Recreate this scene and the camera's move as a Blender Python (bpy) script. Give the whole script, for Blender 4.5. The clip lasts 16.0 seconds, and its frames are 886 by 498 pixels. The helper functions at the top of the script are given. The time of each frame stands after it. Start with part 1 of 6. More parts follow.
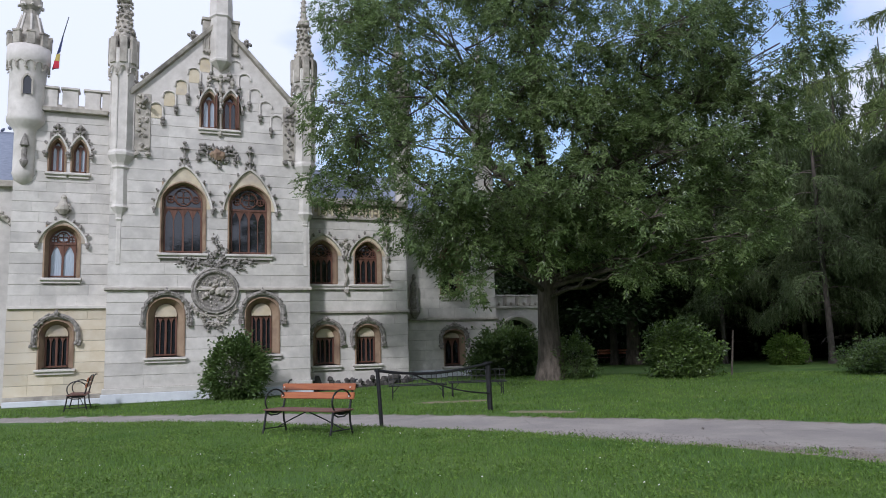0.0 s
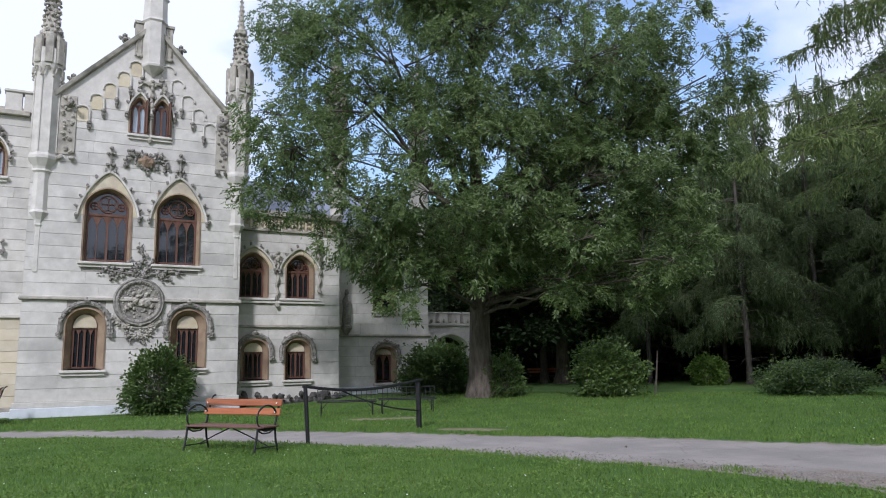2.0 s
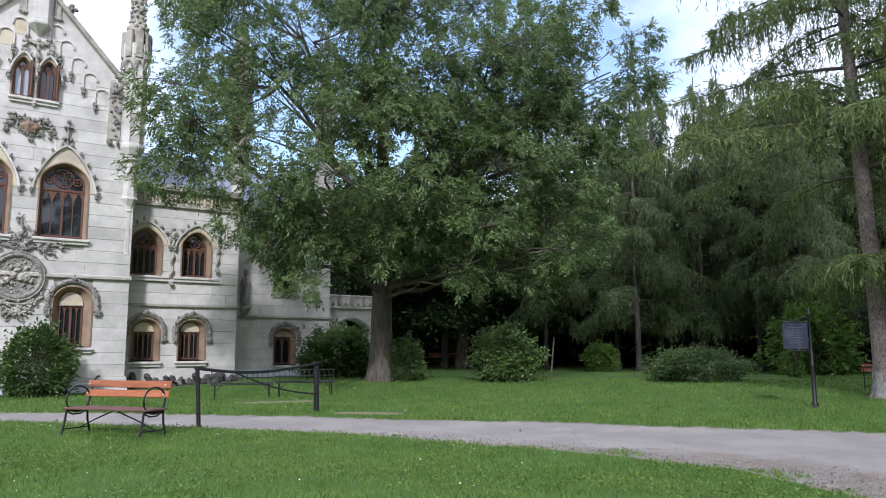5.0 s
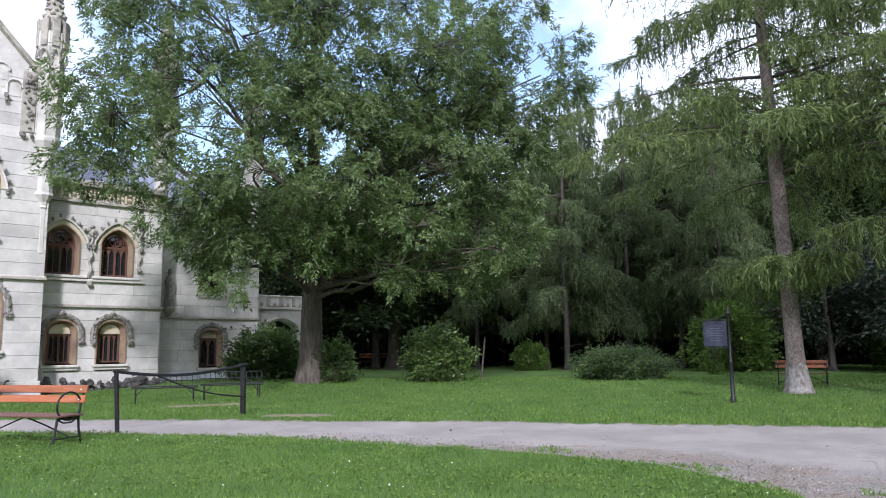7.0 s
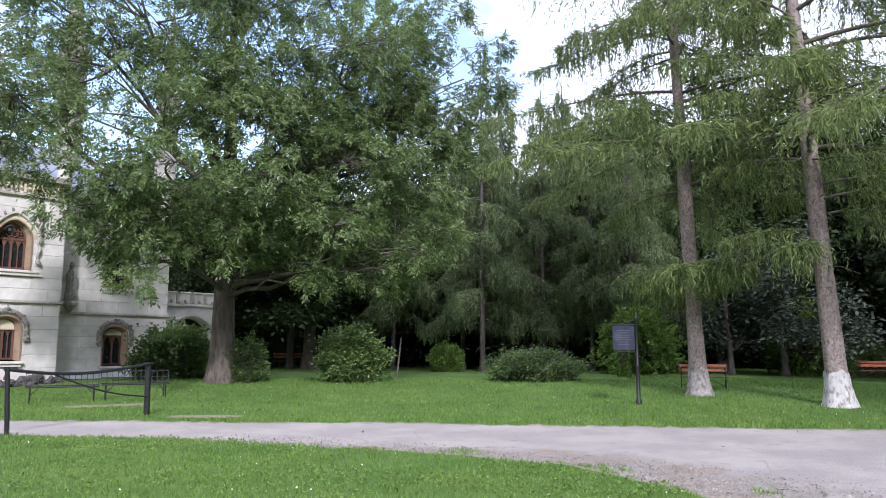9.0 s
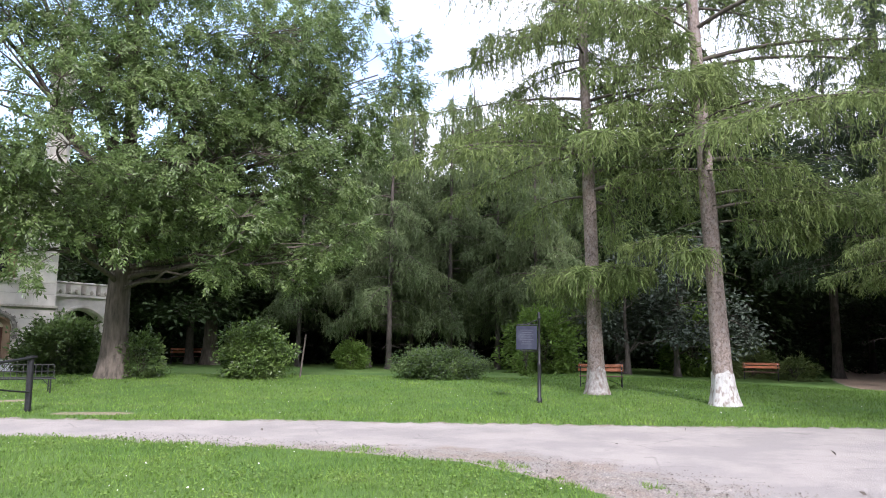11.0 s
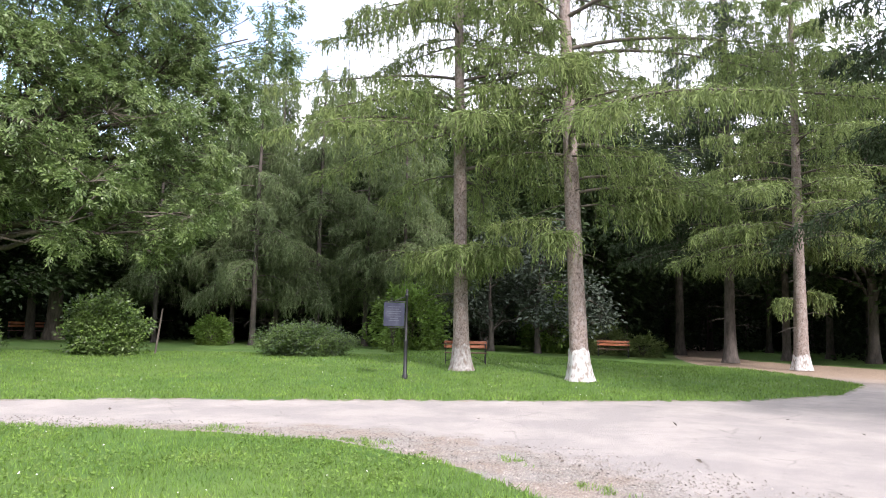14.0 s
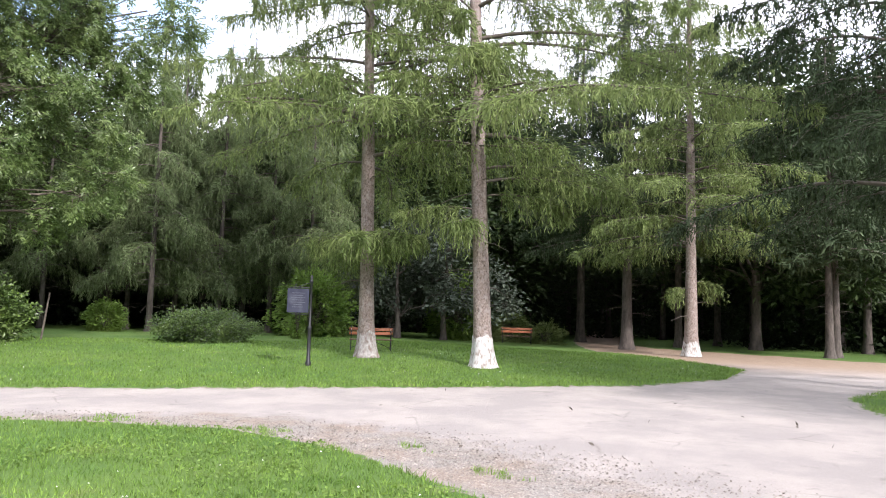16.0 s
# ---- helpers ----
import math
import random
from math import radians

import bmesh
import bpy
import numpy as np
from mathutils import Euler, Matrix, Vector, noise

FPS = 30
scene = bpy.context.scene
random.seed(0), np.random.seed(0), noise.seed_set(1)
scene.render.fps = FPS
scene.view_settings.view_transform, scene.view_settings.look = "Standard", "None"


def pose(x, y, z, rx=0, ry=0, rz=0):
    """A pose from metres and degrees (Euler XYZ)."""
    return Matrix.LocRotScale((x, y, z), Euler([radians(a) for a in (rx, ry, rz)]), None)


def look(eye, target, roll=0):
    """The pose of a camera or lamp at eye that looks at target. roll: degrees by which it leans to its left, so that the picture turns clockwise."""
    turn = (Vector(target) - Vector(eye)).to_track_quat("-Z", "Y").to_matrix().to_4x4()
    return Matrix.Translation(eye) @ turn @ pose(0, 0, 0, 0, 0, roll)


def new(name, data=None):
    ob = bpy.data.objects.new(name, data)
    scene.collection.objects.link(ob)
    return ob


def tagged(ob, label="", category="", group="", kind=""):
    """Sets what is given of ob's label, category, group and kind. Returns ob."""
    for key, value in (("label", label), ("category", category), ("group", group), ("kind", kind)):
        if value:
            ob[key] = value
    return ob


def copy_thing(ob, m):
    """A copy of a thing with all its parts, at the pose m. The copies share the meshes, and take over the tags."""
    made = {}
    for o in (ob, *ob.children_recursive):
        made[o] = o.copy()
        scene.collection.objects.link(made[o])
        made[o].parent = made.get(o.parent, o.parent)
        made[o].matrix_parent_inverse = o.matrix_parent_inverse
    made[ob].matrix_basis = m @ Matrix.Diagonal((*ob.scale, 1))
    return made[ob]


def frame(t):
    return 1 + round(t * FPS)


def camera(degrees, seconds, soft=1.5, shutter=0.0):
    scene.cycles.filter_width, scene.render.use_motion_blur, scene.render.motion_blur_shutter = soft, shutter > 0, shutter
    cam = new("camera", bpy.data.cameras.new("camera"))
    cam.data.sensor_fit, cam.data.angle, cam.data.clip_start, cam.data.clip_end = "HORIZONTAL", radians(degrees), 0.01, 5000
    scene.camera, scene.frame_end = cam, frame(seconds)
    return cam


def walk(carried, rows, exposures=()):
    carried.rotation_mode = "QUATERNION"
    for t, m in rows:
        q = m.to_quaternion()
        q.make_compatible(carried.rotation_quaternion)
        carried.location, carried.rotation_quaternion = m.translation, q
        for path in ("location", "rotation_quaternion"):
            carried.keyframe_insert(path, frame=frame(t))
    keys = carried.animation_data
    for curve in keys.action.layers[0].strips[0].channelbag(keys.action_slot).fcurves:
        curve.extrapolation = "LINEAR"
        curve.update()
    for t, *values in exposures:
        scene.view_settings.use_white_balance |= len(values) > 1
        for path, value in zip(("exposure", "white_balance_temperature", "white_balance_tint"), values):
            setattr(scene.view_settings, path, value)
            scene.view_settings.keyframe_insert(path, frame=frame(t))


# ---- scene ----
cam = camera(62.7, 16.0, soft=1.0)
# seconds, x, y, z, yaw, pitch, roll: somebody stands on the lawn and turns to the right
ROWS = [
    (0.0, 0.001, 0.0, 1.513, -22.27, 7.852, -1.852),
    (0.5, 0.026, 0.031, 1.52, -23.556, 7.774, -1.327),
    (1.0, 0.038, 0.047, 1.534, -24.554, 8.339, -1.129),
    (1.5, 0.038, 0.015, 1.522, -25.974, 8.972, -0.957),
    (2.0, 0.044, -0.018, 1.507, -27.45, 9.029, -1.088),
    (2.5, 0.066, -0.018, 1.504, -28.25, 8.638, -0.887),
    (3.0, 0.074, 0.004, 1.506, -29.019, 8.535, -0.908),
    (3.5, 0.087, 0.026, 1.506, -30.177, 8.404, -1.074),
    (4.0, 0.107, 0.041, 1.506, -31.617, 7.95, -0.67),
    (6.5, 0.161, 0.079, 1.495, -39.321, 7.811, -0.577),
    (7.0, 0.187, 0.097, 1.498, -40.332, 7.702, -0.67),
    (7.5, 0.21, 0.099, 1.498, -41.705, 7.899, -0.476),
    (8.0, 0.223, 0.095, 1.496, -43.511, 8.043, -0.27),
    (8.5, 0.226, 0.09, 1.498, -45.284, 7.937, -0.447),
    (9.0, 0.24, 0.091, 1.501, -46.704, 7.738, 0.017),
    (11.5, 0.323, 0.089, 1.493, -55.659, 7.415, 0.553),
    (12.0, 0.349, 0.088, 1.491, -57.31, 7.083, 0.382),
    (12.5, 0.374, 0.092, 1.489, -58.847, 6.925, 0.68),
    (13.0, 0.386, 0.107, 1.486, -60.339, 6.763, 0.532),
    (13.5, 0.395, 0.126, 1.485, -62.175, 6.44, 0.749),
    (14.0, 0.419, 0.141, 1.487, -64.134, 6.005, 1.282),
    (14.5, 0.447, 0.149, 1.487, -66.012, 5.591, 1.359),
    (15.0, 0.471, 0.14, 1.489, -67.843, 5.389, 1.383),
    (15.5, 0.473, 0.122, 1.491, -69.513, 5.236, 1.347),
    (16.0, 0.465, 0.082, 1.493, -71.326, 5.152, 1.603),
]
walk(cam, [(t, pose(x, y, z, 90 + pitch, 0, yaw) @ pose(0, 0, 0, 0, 0, roll)) for t, x, y, z, yaw, pitch, roll in ROWS],
     exposures=[(0.0, -0.68, 5600, 18), (3.5, -0.33, 5550, 17), (7.0, 0.07, 5550, 20), (9.0, 0.38, 5600, 22), (12.5, 0.85, 6000, 21), (16.0, 0.93, 6100, 20)])

# ---------------------------------------------------------------- light
SUN_ELEVATION, SUN_AZIMUTH = 35.0, 220.0      # azimuth clockwise from +y
world = bpy.data.worlds.new("world")
scene.world = world
world.use_nodes = True
wn = world.node_tree.nodes
wl = world.node_tree.links
wn.clear()
w_out = wn.new("ShaderNodeOutputWorld")
w_bg = wn.new("ShaderNodeBackground")
w_sky = wn.new("ShaderNodeTexSky")
w_sky.sky_type = "NISHITA"
w_sky.sun_disc = False
w_sky.sun_elevation = radians(SUN_ELEVATION)
w_sky.sun_rotation = radians(SUN_AZIMUTH)
w_sky.dust_density = 0.8
w_sky.air_density = 1.3
w_tc = wn.new("ShaderNodeTexCoord")
w_map = wn.new("ShaderNodeMapping")
w_map.inputs["Scale"].default_value = (1.0, 1.0, 2.2)
w_map.inputs["Location"].default_value = (0.35, 0.1, 0.0)
w_noise = wn.new("ShaderNodeTexNoise")
w_noise.inputs["Scale"].default_value = 2.1
w_noise.inputs["Detail"].default_value = 7.0
w_noise.inputs["Roughness"].default_value = 0.55
w_ramp = wn.new("ShaderNodeValToRGB")
w_ramp.color_ramp.elements[0].position = 0.36
w_ramp.color_ramp.elements[1].position = 0.56
w_ramp.color_ramp.elements[0].color = (0.10, 0.10, 0.10, 1)
w_dot = wn.new("ShaderNodeVectorMath")
w_dot.operation = "DOT_PRODUCT"
w_dot.inputs[1].default_value = (0.50, 0.79, 0.35)
w_clear = wn.new("ShaderNodeMapRange")
w_clear.interpolation_type = "SMOOTHSTEP"
w_clear.inputs["From Min"].default_value, w_clear.inputs["From Max"].default_value = 0.90, 1.0
w_clear.inputs["To Min"].default_value, w_clear.inputs["To Max"].default_value = 0.16, -0.13
w_add = wn.new("ShaderNodeMath")
wl.new(w_tc.outputs["Generated"], w_dot.inputs[0])
wl.new(w_dot.outputs["Value"], w_clear.inputs["Value"])
wl.new(w_clear.outputs["Result"], w_add.inputs[0])
wl.new(w_noise.outputs["Fac"], w_add.inputs[1])
w_mix = wn.new("ShaderNodeMixRGB")
w_mix.inputs["Color2"].default_value = (10.5, 10.7, 11.0, 1)
wl.new(w_tc.outputs["Generated"], w_map.inputs["Vector"])
wl.new(w_map.outputs["Vector"], w_noise.inputs["Vector"])
wl.new(w_add.outputs[0], w_ramp.inputs["Fac"])
wl.new(w_ramp.outputs["Color"], w_mix.inputs["Fac"])
w_gain = wn.new("ShaderNodeVectorMath")
w_gain.operation = "SCALE"
w_gain.inputs["Scale"].default_value = 1.7
wl.new(w_sky.outputs["Color"], w_gain.inputs[0])
wl.new(w_gain.outputs["Vector"], w_mix.inputs["Color1"])
wl.new(w_mix.outputs["Color"], w_bg.inputs["Color"])
w_bg.inputs["Strength"].default_value = 0.14
wl.new(w_bg.outputs["Background"], w_out.inputs["Surface"])

sun = new("sun", bpy.data.lights.new("sun", "SUN"))
sun.data.energy = 3.7
sun.data.angle = radians(5.0)
sun.data.color = (1.0, 0.95, 0.86)
_e, _a = radians(SUN_ELEVATION), radians(SUN_AZIMUTH)
_d = Vector((math.sin(_a) * math.cos(_e), math.cos(_a) * math.cos(_e), math.sin(_e)))
sun.matrix_world = look(_d * 60, (0, 0, 0))

# ---------------------------------------------------------------- materials
def srgb(r, g, b):
    return tuple(((c / 255) / 12.92 if c < 11 else ((c / 255 + 0.055) / 1.055) ** 2.4) for c in (r, g, b)) + (1.0,)


def material(name, low, high, scale=6.0, rough=0.85, bump=0.0, bump_scale=40.0, metal=0.0, third=None, third_scale=0.6,
             third_low=0.5, third_high=0.7, stretch=(1, 1, 1), random_value=0.0, island=0.0, translucent=None, coat=0.0, specular=0.4, object_space=True):
    """Two mixed tones at the grain's scale, a third at a larger one, relief, and a spread from piece to piece."""
    m = bpy.data.materials.new(name)
    m.use_nodes = True
    n, l = m.node_tree.nodes, m.node_tree.links
    b = n["Principled BSDF"]
    b.inputs["Roughness"].default_value = rough
    b.inputs["Metallic"].default_value = metal
    b.inputs["Specular IOR Level"].default_value = specular
    tc = n.new("ShaderNodeTexCoord")
    mp = n.new("ShaderNodeMapping")
    mp.inputs["Scale"].default_value = stretch
    if object_space:
        l.new(tc.outputs["Object"], mp.inputs["Vector"])
    else:
        geo = n.new("ShaderNodeNewGeometry")
        l.new(geo.outputs["Position"], mp.inputs["Vector"])
    t1 = n.new("ShaderNodeTexNoise")
    t1.inputs["Scale"].default_value = scale
    t1.inputs["Detail"].default_value = 6
    t1.inputs["Roughness"].default_value = 0.62
    l.new(mp.outputs["Vector"], t1.inputs["Vector"])
    r1 = n.new("ShaderNodeValToRGB")
    r1.color_ramp.elements[0].position, r1.color_ramp.elements[1].position = 0.3, 0.7
    r1.color_ramp.elements[0].color, r1.color_ramp.elements[1].color = (*low[:3], 1), (*high[:3], 1)
    l.new(t1.outputs["Fac"], r1.inputs["Fac"])
    colour = r1.outputs["Color"]
    if third:
        t2 = n.new("ShaderNodeTexNoise")
        t2.inputs["Scale"].default_value = third_scale
        t2.inputs["Detail"].default_value = 5
        l.new(mp.outputs["Vector"], t2.inputs["Vector"])
        r2 = n.new("ShaderNodeValToRGB")
        r2.color_ramp.elements[0].position, r2.color_ramp.elements[1].position = third_low, third_high
        mx = n.new("ShaderNodeMixRGB")
        mx.inputs["Color2"].default_value = (*third[:3], 1)
        l.new(t2.outputs["Fac"], r2.inputs["Fac"])
        l.new(r2.outputs["Color"], mx.inputs["Fac"])
        l.new(colour, mx.inputs["Color1"])
        colour = mx.outputs["Color"]
    for amount, kind in ((random_value, "object"), (island, "island")):
        if amount:
            if kind == "object":
                src = n.new("ShaderNodeObjectInfo").outputs["Random"]
            else:
                src = n.new("ShaderNodeNewGeometry").outputs["Random Per Island"]
            rng = n.new("ShaderNodeMapRange")
            rng.inputs["To Min"].default_value, rng.inputs["To Max"].default_value = 1 - amount, 1 + amount
            hsv = n.new("ShaderNodeHueSaturation")
            l.new(src, rng.inputs["Value"])
            l.new(rng.outputs["Result"], hsv.inputs["Value"])
            l.new(colour, hsv.inputs["Color"])
            colour = hsv.outputs["Color"]
    l.new(colour, b.inputs["Base Color"])
    if coat:
        b.inputs["Coat Weight"].default_value = coat
    if bump:
        t3 = n.new("ShaderNodeTexNoise")
        t3.inputs["Scale"].default_value = bump_scale
        t3.inputs["Detail"].default_value = 5
        l.new(mp.outputs["Vector"], t3.inputs["Vector"])
        bp = n.new("ShaderNodeBump")
        bp.inputs["Strength"].default_value = bump
        bp.inputs["Distance"].default_value = 0.02
        l.new(t3.outputs["Fac"], bp.inputs["Height"])
        l.new(bp.outputs["Normal"], b.inputs["Normal"])
    if translucent:
        tr = n.new("ShaderNodeBsdfTranslucent")
        mixs = n.new("ShaderNodeMixShader")
        mixs.inputs["Fac"].default_value = translucent
        l.new(colour, tr.inputs["Color"])
        l.new(b.outputs["BSDF"], mixs.inputs[1])
        l.new(tr.outputs["BSDF"], mixs.inputs[2])
        l.new(mixs.outputs["Shader"], n["Material Output"].inputs["Surface"])
    return m


STONE = material("ashlar_stone", (0.54, 0.51, 0.46), (0.69, 0.655, 0.60), 3.0, 0.9, 0.25, 30, third=(0.38, 0.36, 0.335), third_scale=0.7, third_low=0.5, third_high=0.8, random_value=0.10, object_space=False)
STONE_WARM = material("warm_ashlar_stone", (0.56, 0.48, 0.34), (0.66, 0.60, 0.48), 2.0, 0.9, 0.25, 30, third=(0.40, 0.36, 0.30), third_scale=0.5, third_low=0.5, third_high=0.85, random_value=0.12, object_space=False)
TRIM = material("carved_stone", (0.34, 0.31, 0.26), (0.52, 0.48, 0.41), 5.0, 0.92, 0.5, 18, third=(0.16, 0.15, 0.13), third_scale=1.4, third_low=0.5, third_high=0.75, object_space=False)
TRIM_PALE = material("pale_plaster_stone", (0.54, 0.505, 0.45), (0.70, 0.66, 0.605), 3.0, 0.9, 0.3, 22, third=(0.28, 0.26, 0.23), third_scale=0.8, third_low=0.55, third_high=0.82, object_space=False)
CARVING = material("weathered_carving", (0.13, 0.12, 0.105), (0.40, 0.37, 0.33), 9.0, 0.95, 0.6, 22, object_space=False)
MORTAR = material("mortar", (0.30, 0.28, 0.25), (0.42, 0.39, 0.35), 4.0, 0.95, 0.2, 40, object_space=False)
PLINTH = material("bluish_white_plinth_paint", (0.60, 0.62, 0.66), (0.70, 0.72, 0.75), 4.0, 0.8, 0.2, 20, third=(0.42, 0.42, 0.41), third_scale=1.2, third_low=0.6, third_high=0.8, object_space=False)
FRAME_WOOD = material("brown_painted_wood", (0.10, 0.045, 0.03), (0.18, 0.085, 0.055), 8.0, 0.6, 0.2, 60, stretch=(1, 1, 0.2))
REVEAL = material("ochre_window_reveal", (0.26, 0.18, 0.115), (0.38, 0.28, 0.19), 3.0, 0.85, 0.3, 25, third=(0.16, 0.10, 0.07), third_scale=1.5, object_space=False)
TYMP = material("cream_tympanum", (0.56, 0.47, 0.31), (0.66, 0.59, 0.45), 3.0, 0.9, 0.3, 20, third=(0.42, 0.36, 0.30), third_scale=1.2, object_space=False)
SLATE = material("blue_grey_slate_roof", (0.16, 0.18, 0.23), (0.26, 0.29, 0.36), 6.0, 0.6, 0.3, 20, stretch=(1, 1, 3), object_space=False)
IRON = material("black_iron", (0.012, 0.012, 0.013), (0.03, 0.03, 0.032), 20, 0.5, 0.1, 80, metal=0.3)
BENCH_WOOD = material("varnished_orange_wood", (0.26, 0.075, 0.03), (0.42, 0.15, 0.06), 5.0, 0.45, 0.15, 60, stretch=(0.35, 4, 4), third=(0.12, 0.05, 0.03), third_scale=2.2, third_low=0.55, third_high=0.75, random_value=0.15)
BENCH_SEAT = material("worn_dark_red_wood", (0.10, 0.045, 0.035), (0.19, 0.10, 0.08), 5.0, 0.6, 0.2, 60, stretch=(0.35, 4, 4), random_value=0.15)
BARK_ASH = material("grey_brown_ash_bark", (0.045, 0.038, 0.03), (0.15, 0.125, 0.10), 9.0, 0.95, 1.0, 14, stretch=(1, 1, 0.22))
BARK_LARCH = material("reddish_larch_bark", (0.075, 0.055, 0.045), (0.34, 0.275, 0.24), 22.0, 0.95, 1.0, 22, stretch=(1, 1, 0.75), third=(0.29, 0.255, 0.235), third_scale=8.0, third_low=0.5, third_high=0.72)
BARK_DARK = material("dark_conifer_bark", (0.04, 0.034, 0.03), (0.13, 0.11, 0.095), 7.0, 0.95, 0.8, 12, stretch=(1, 1, 0.4))
LIME = material("flaking_lime_wash", (0.36, 0.35, 0.335), (0.56, 0.55, 0.53), 9.0, 0.95, 0.9, 16, stretch=(1, 1, 0.5), third=(0.24, 0.20, 0.17), third_scale=13.0, third_low=0.47, third_high=0.64)
LIME_OLD = material("faded_lime_wash", (0.20, 0.185, 0.17), (0.40, 0.38, 0.36), 20.0, 0.95, 0.9, 20, stretch=(1, 1, 0.6), third=(0.17, 0.13, 0.11), third_scale=9.0, third_low=0.45, third_high=0.65)
TWIG = material("dead_twig", (0.06, 0.05, 0.04), (0.14, 0.12, 0.10), 6, 0.95)


def leaf_material(name, low, high, translucent=0.4, rough=0.5, spread=0.35, specular=0.35):
    return material(name, low, high, 1.1, rough, island=spread, translucent=translucent, specular=specular, object_space=False)


LEAF_ASH = leaf_material("ash_leaf", (0.105, 0.165, 0.055), (0.205, 0.27, 0.093), 0.48, 0.36, 0.42, 0.6)
LEAF_LARCH = leaf_material("larch_needle", (0.11, 0.16, 0.048), (0.205, 0.255, 0.085), 0.4, 0.7, 0.45)
LEAF_BLUE = leaf_material("grey_green_needle", (0.105, 0.15, 0.062), (0.185, 0.235, 0.10), 0.38, 0.7)
LEAF_SPRUCE = leaf_material("dark_spruce_needle", (0.03, 0.05, 0.024), (0.065, 0.09, 0.042), 0.15, 0.75, 0.35, 0.15)
LEAF_DARK = leaf_material("dark_forest_leaf", (0.03, 0.052, 0.019), (0.062, 0.092, 0.031), 0.3, 0.55, 0.35, 0.25)
# darkened copy of the forest leaf: the wood's deep shade is in its colour
LEAF_SHADE = leaf_material("shaded_forest_leaf", (0.018, 0.032, 0.013), (0.038, 0.058, 0.021), 0.2, 0.7, 0.35, 0.15)
LEAF_SILVER = leaf_material("silvery_leaf", (0.05, 0.07, 0.048), (0.095, 0.115, 0.085), 0.2, 0.6)
LEAF_SHRUB = leaf_material("shrub_leaf", (0.058, 0.108, 0.028), (0.135, 0.195, 0.052), 0.35, 0.4, 0.45, 0.5)
LEAF_BRIGHT = leaf_material("light_green_shrub_leaf", (0.11, 0.19, 0.035), (0.18, 0.27, 0.055), 0.45, 0.45)
GRASS = leaf_material("grass_blade", (0.085, 0.165, 0.024), (0.175, 0.275, 0.048), 0.35, 0.6, 0.45)
CLOVER = material("white_clover", (0.7, 0.7, 0.66), (0.8, 0.8, 0.78), 8, 0.8)


def glass_material(name, tint=(0.02, 0.022, 0.025, 1), rough=0.04):
    m = bpy.data.materials.new(name)
    m.use_nodes = True
    b = m.node_tree.nodes["Principled BSDF"]
    b.inputs["Base Color"].default_value = tint
    b.inputs["Roughness"].default_value = rough
    b.inputs["Specular IOR Level"].default_value = 0.6
    b.inputs["Coat Weight"].default_value = 0.6
    b.inputs["Coat Roughness"].default_value = 0.02
    return m


GLASS = glass_material("dark_window_glass")
CURTAIN = material("pale_curtain_behind_glass", (0.30, 0.36, 0.42), (0.52, 0.58, 0.64), 6, 0.25, stretch=(6, 1, 0.3), coat=0.8, object_space=False)

# ---------------------------------------------------------------- building helpers
def mesh_of(name, verts, faces, mats, smooth=False, indices=None):
    me = bpy.data.meshes.new(name)
    me.from_pydata([tuple(v) for v in verts] if not isinstance(verts, np.ndarray) else verts.tolist(), [], faces if not isinstance(faces, np.ndarray) else faces.tolist())
    for m in (mats if isinstance(mats, (list, tuple)) else [mats]):
        me.materials.append(m)
    if indices is not None:
        me.polygons.foreach_set("material_index", indices)
    if smooth:
        me.polygons.foreach_set("use_smooth", [True] * len(me.polygons))
    me.update()
    return me


def part(name, bm, material_, parent=None, label="", smooth=False):
    me = bpy.data.meshes.new(name)
    bm.to_mesh(me)
    bm.free()
    me.materials.append(material_)
    if smooth:
        me.polygons.foreach_set("use_smooth", [True] * len(me.polygons))
    ob = new(name, me)
    if parent is not None:
        ob.parent = parent
    if label:
        tagged(ob, label)
    return ob


def thing(name, at, label, category, group="", kind="", turn=0.0):
    ob = new(name)
    ob.empty_display_size = 0.2
    ob.matrix_basis = pose(*at, 0, 0, turn)
    return tagged(ob, label, category, group, kind)


def box(bm, x0, x1, y0, y1, z0, z1, bevel=0.0):
    made = bmesh.ops.create_cube(bm, size=1.0, matrix=Matrix.Translation(((x0 + x1) / 2, (y0 + y1) / 2, (z0 + z1) / 2)) @ Matrix.Diagonal((abs(x1 - x0), abs(y1 - y0), abs(z1 - z0), 1)))
    if bevel:
        edges = {e for v in made["verts"] for e in v.link_edges}
        bmesh.ops.bevel(bm, geom=list(edges), offset=bevel, segments=1, affect="EDGES", profile=0.5)
    return bm


def boxes(*dims, bevel=0.0):
    bm = bmesh.new()
    for d in dims:
        box(bm, *d, bevel=bevel)
    return bm


def tube(bm, points, radii, sides=8, cap=True):
    """A tapered tube along points, with a radius at each."""
    rings = []
    points = [Vector(p) for p in points]
    for i, p in enumerate(points):
        d = (points[min(i + 1, len(points) - 1)] - points[max(i - 1, 0)]).normalized()
        a = d.cross(Vector((0, 0, 1)) if abs(d.z) < 0.9 else Vector((1, 0, 0))).normalized()
        b = d.cross(a)
        r = radii[i] if isinstance(radii, (list, tuple)) else radii
        rings.append([bm.verts.new(p + (a * math.cos(k * math.tau / sides) + b * math.sin(k * math.tau / sides)) * r) for k in range(sides)])
    for r0, r1 in zip(rings, rings[1:]):
        for k in range(sides):
            bm.faces.new((r0[k], r0[(k + 1) % sides], r1[(k + 1) % sides], r1[k]))
    if cap:
        bm.faces.new(rings[0][::-1])
        bm.faces.new(rings[-1])
    return bm


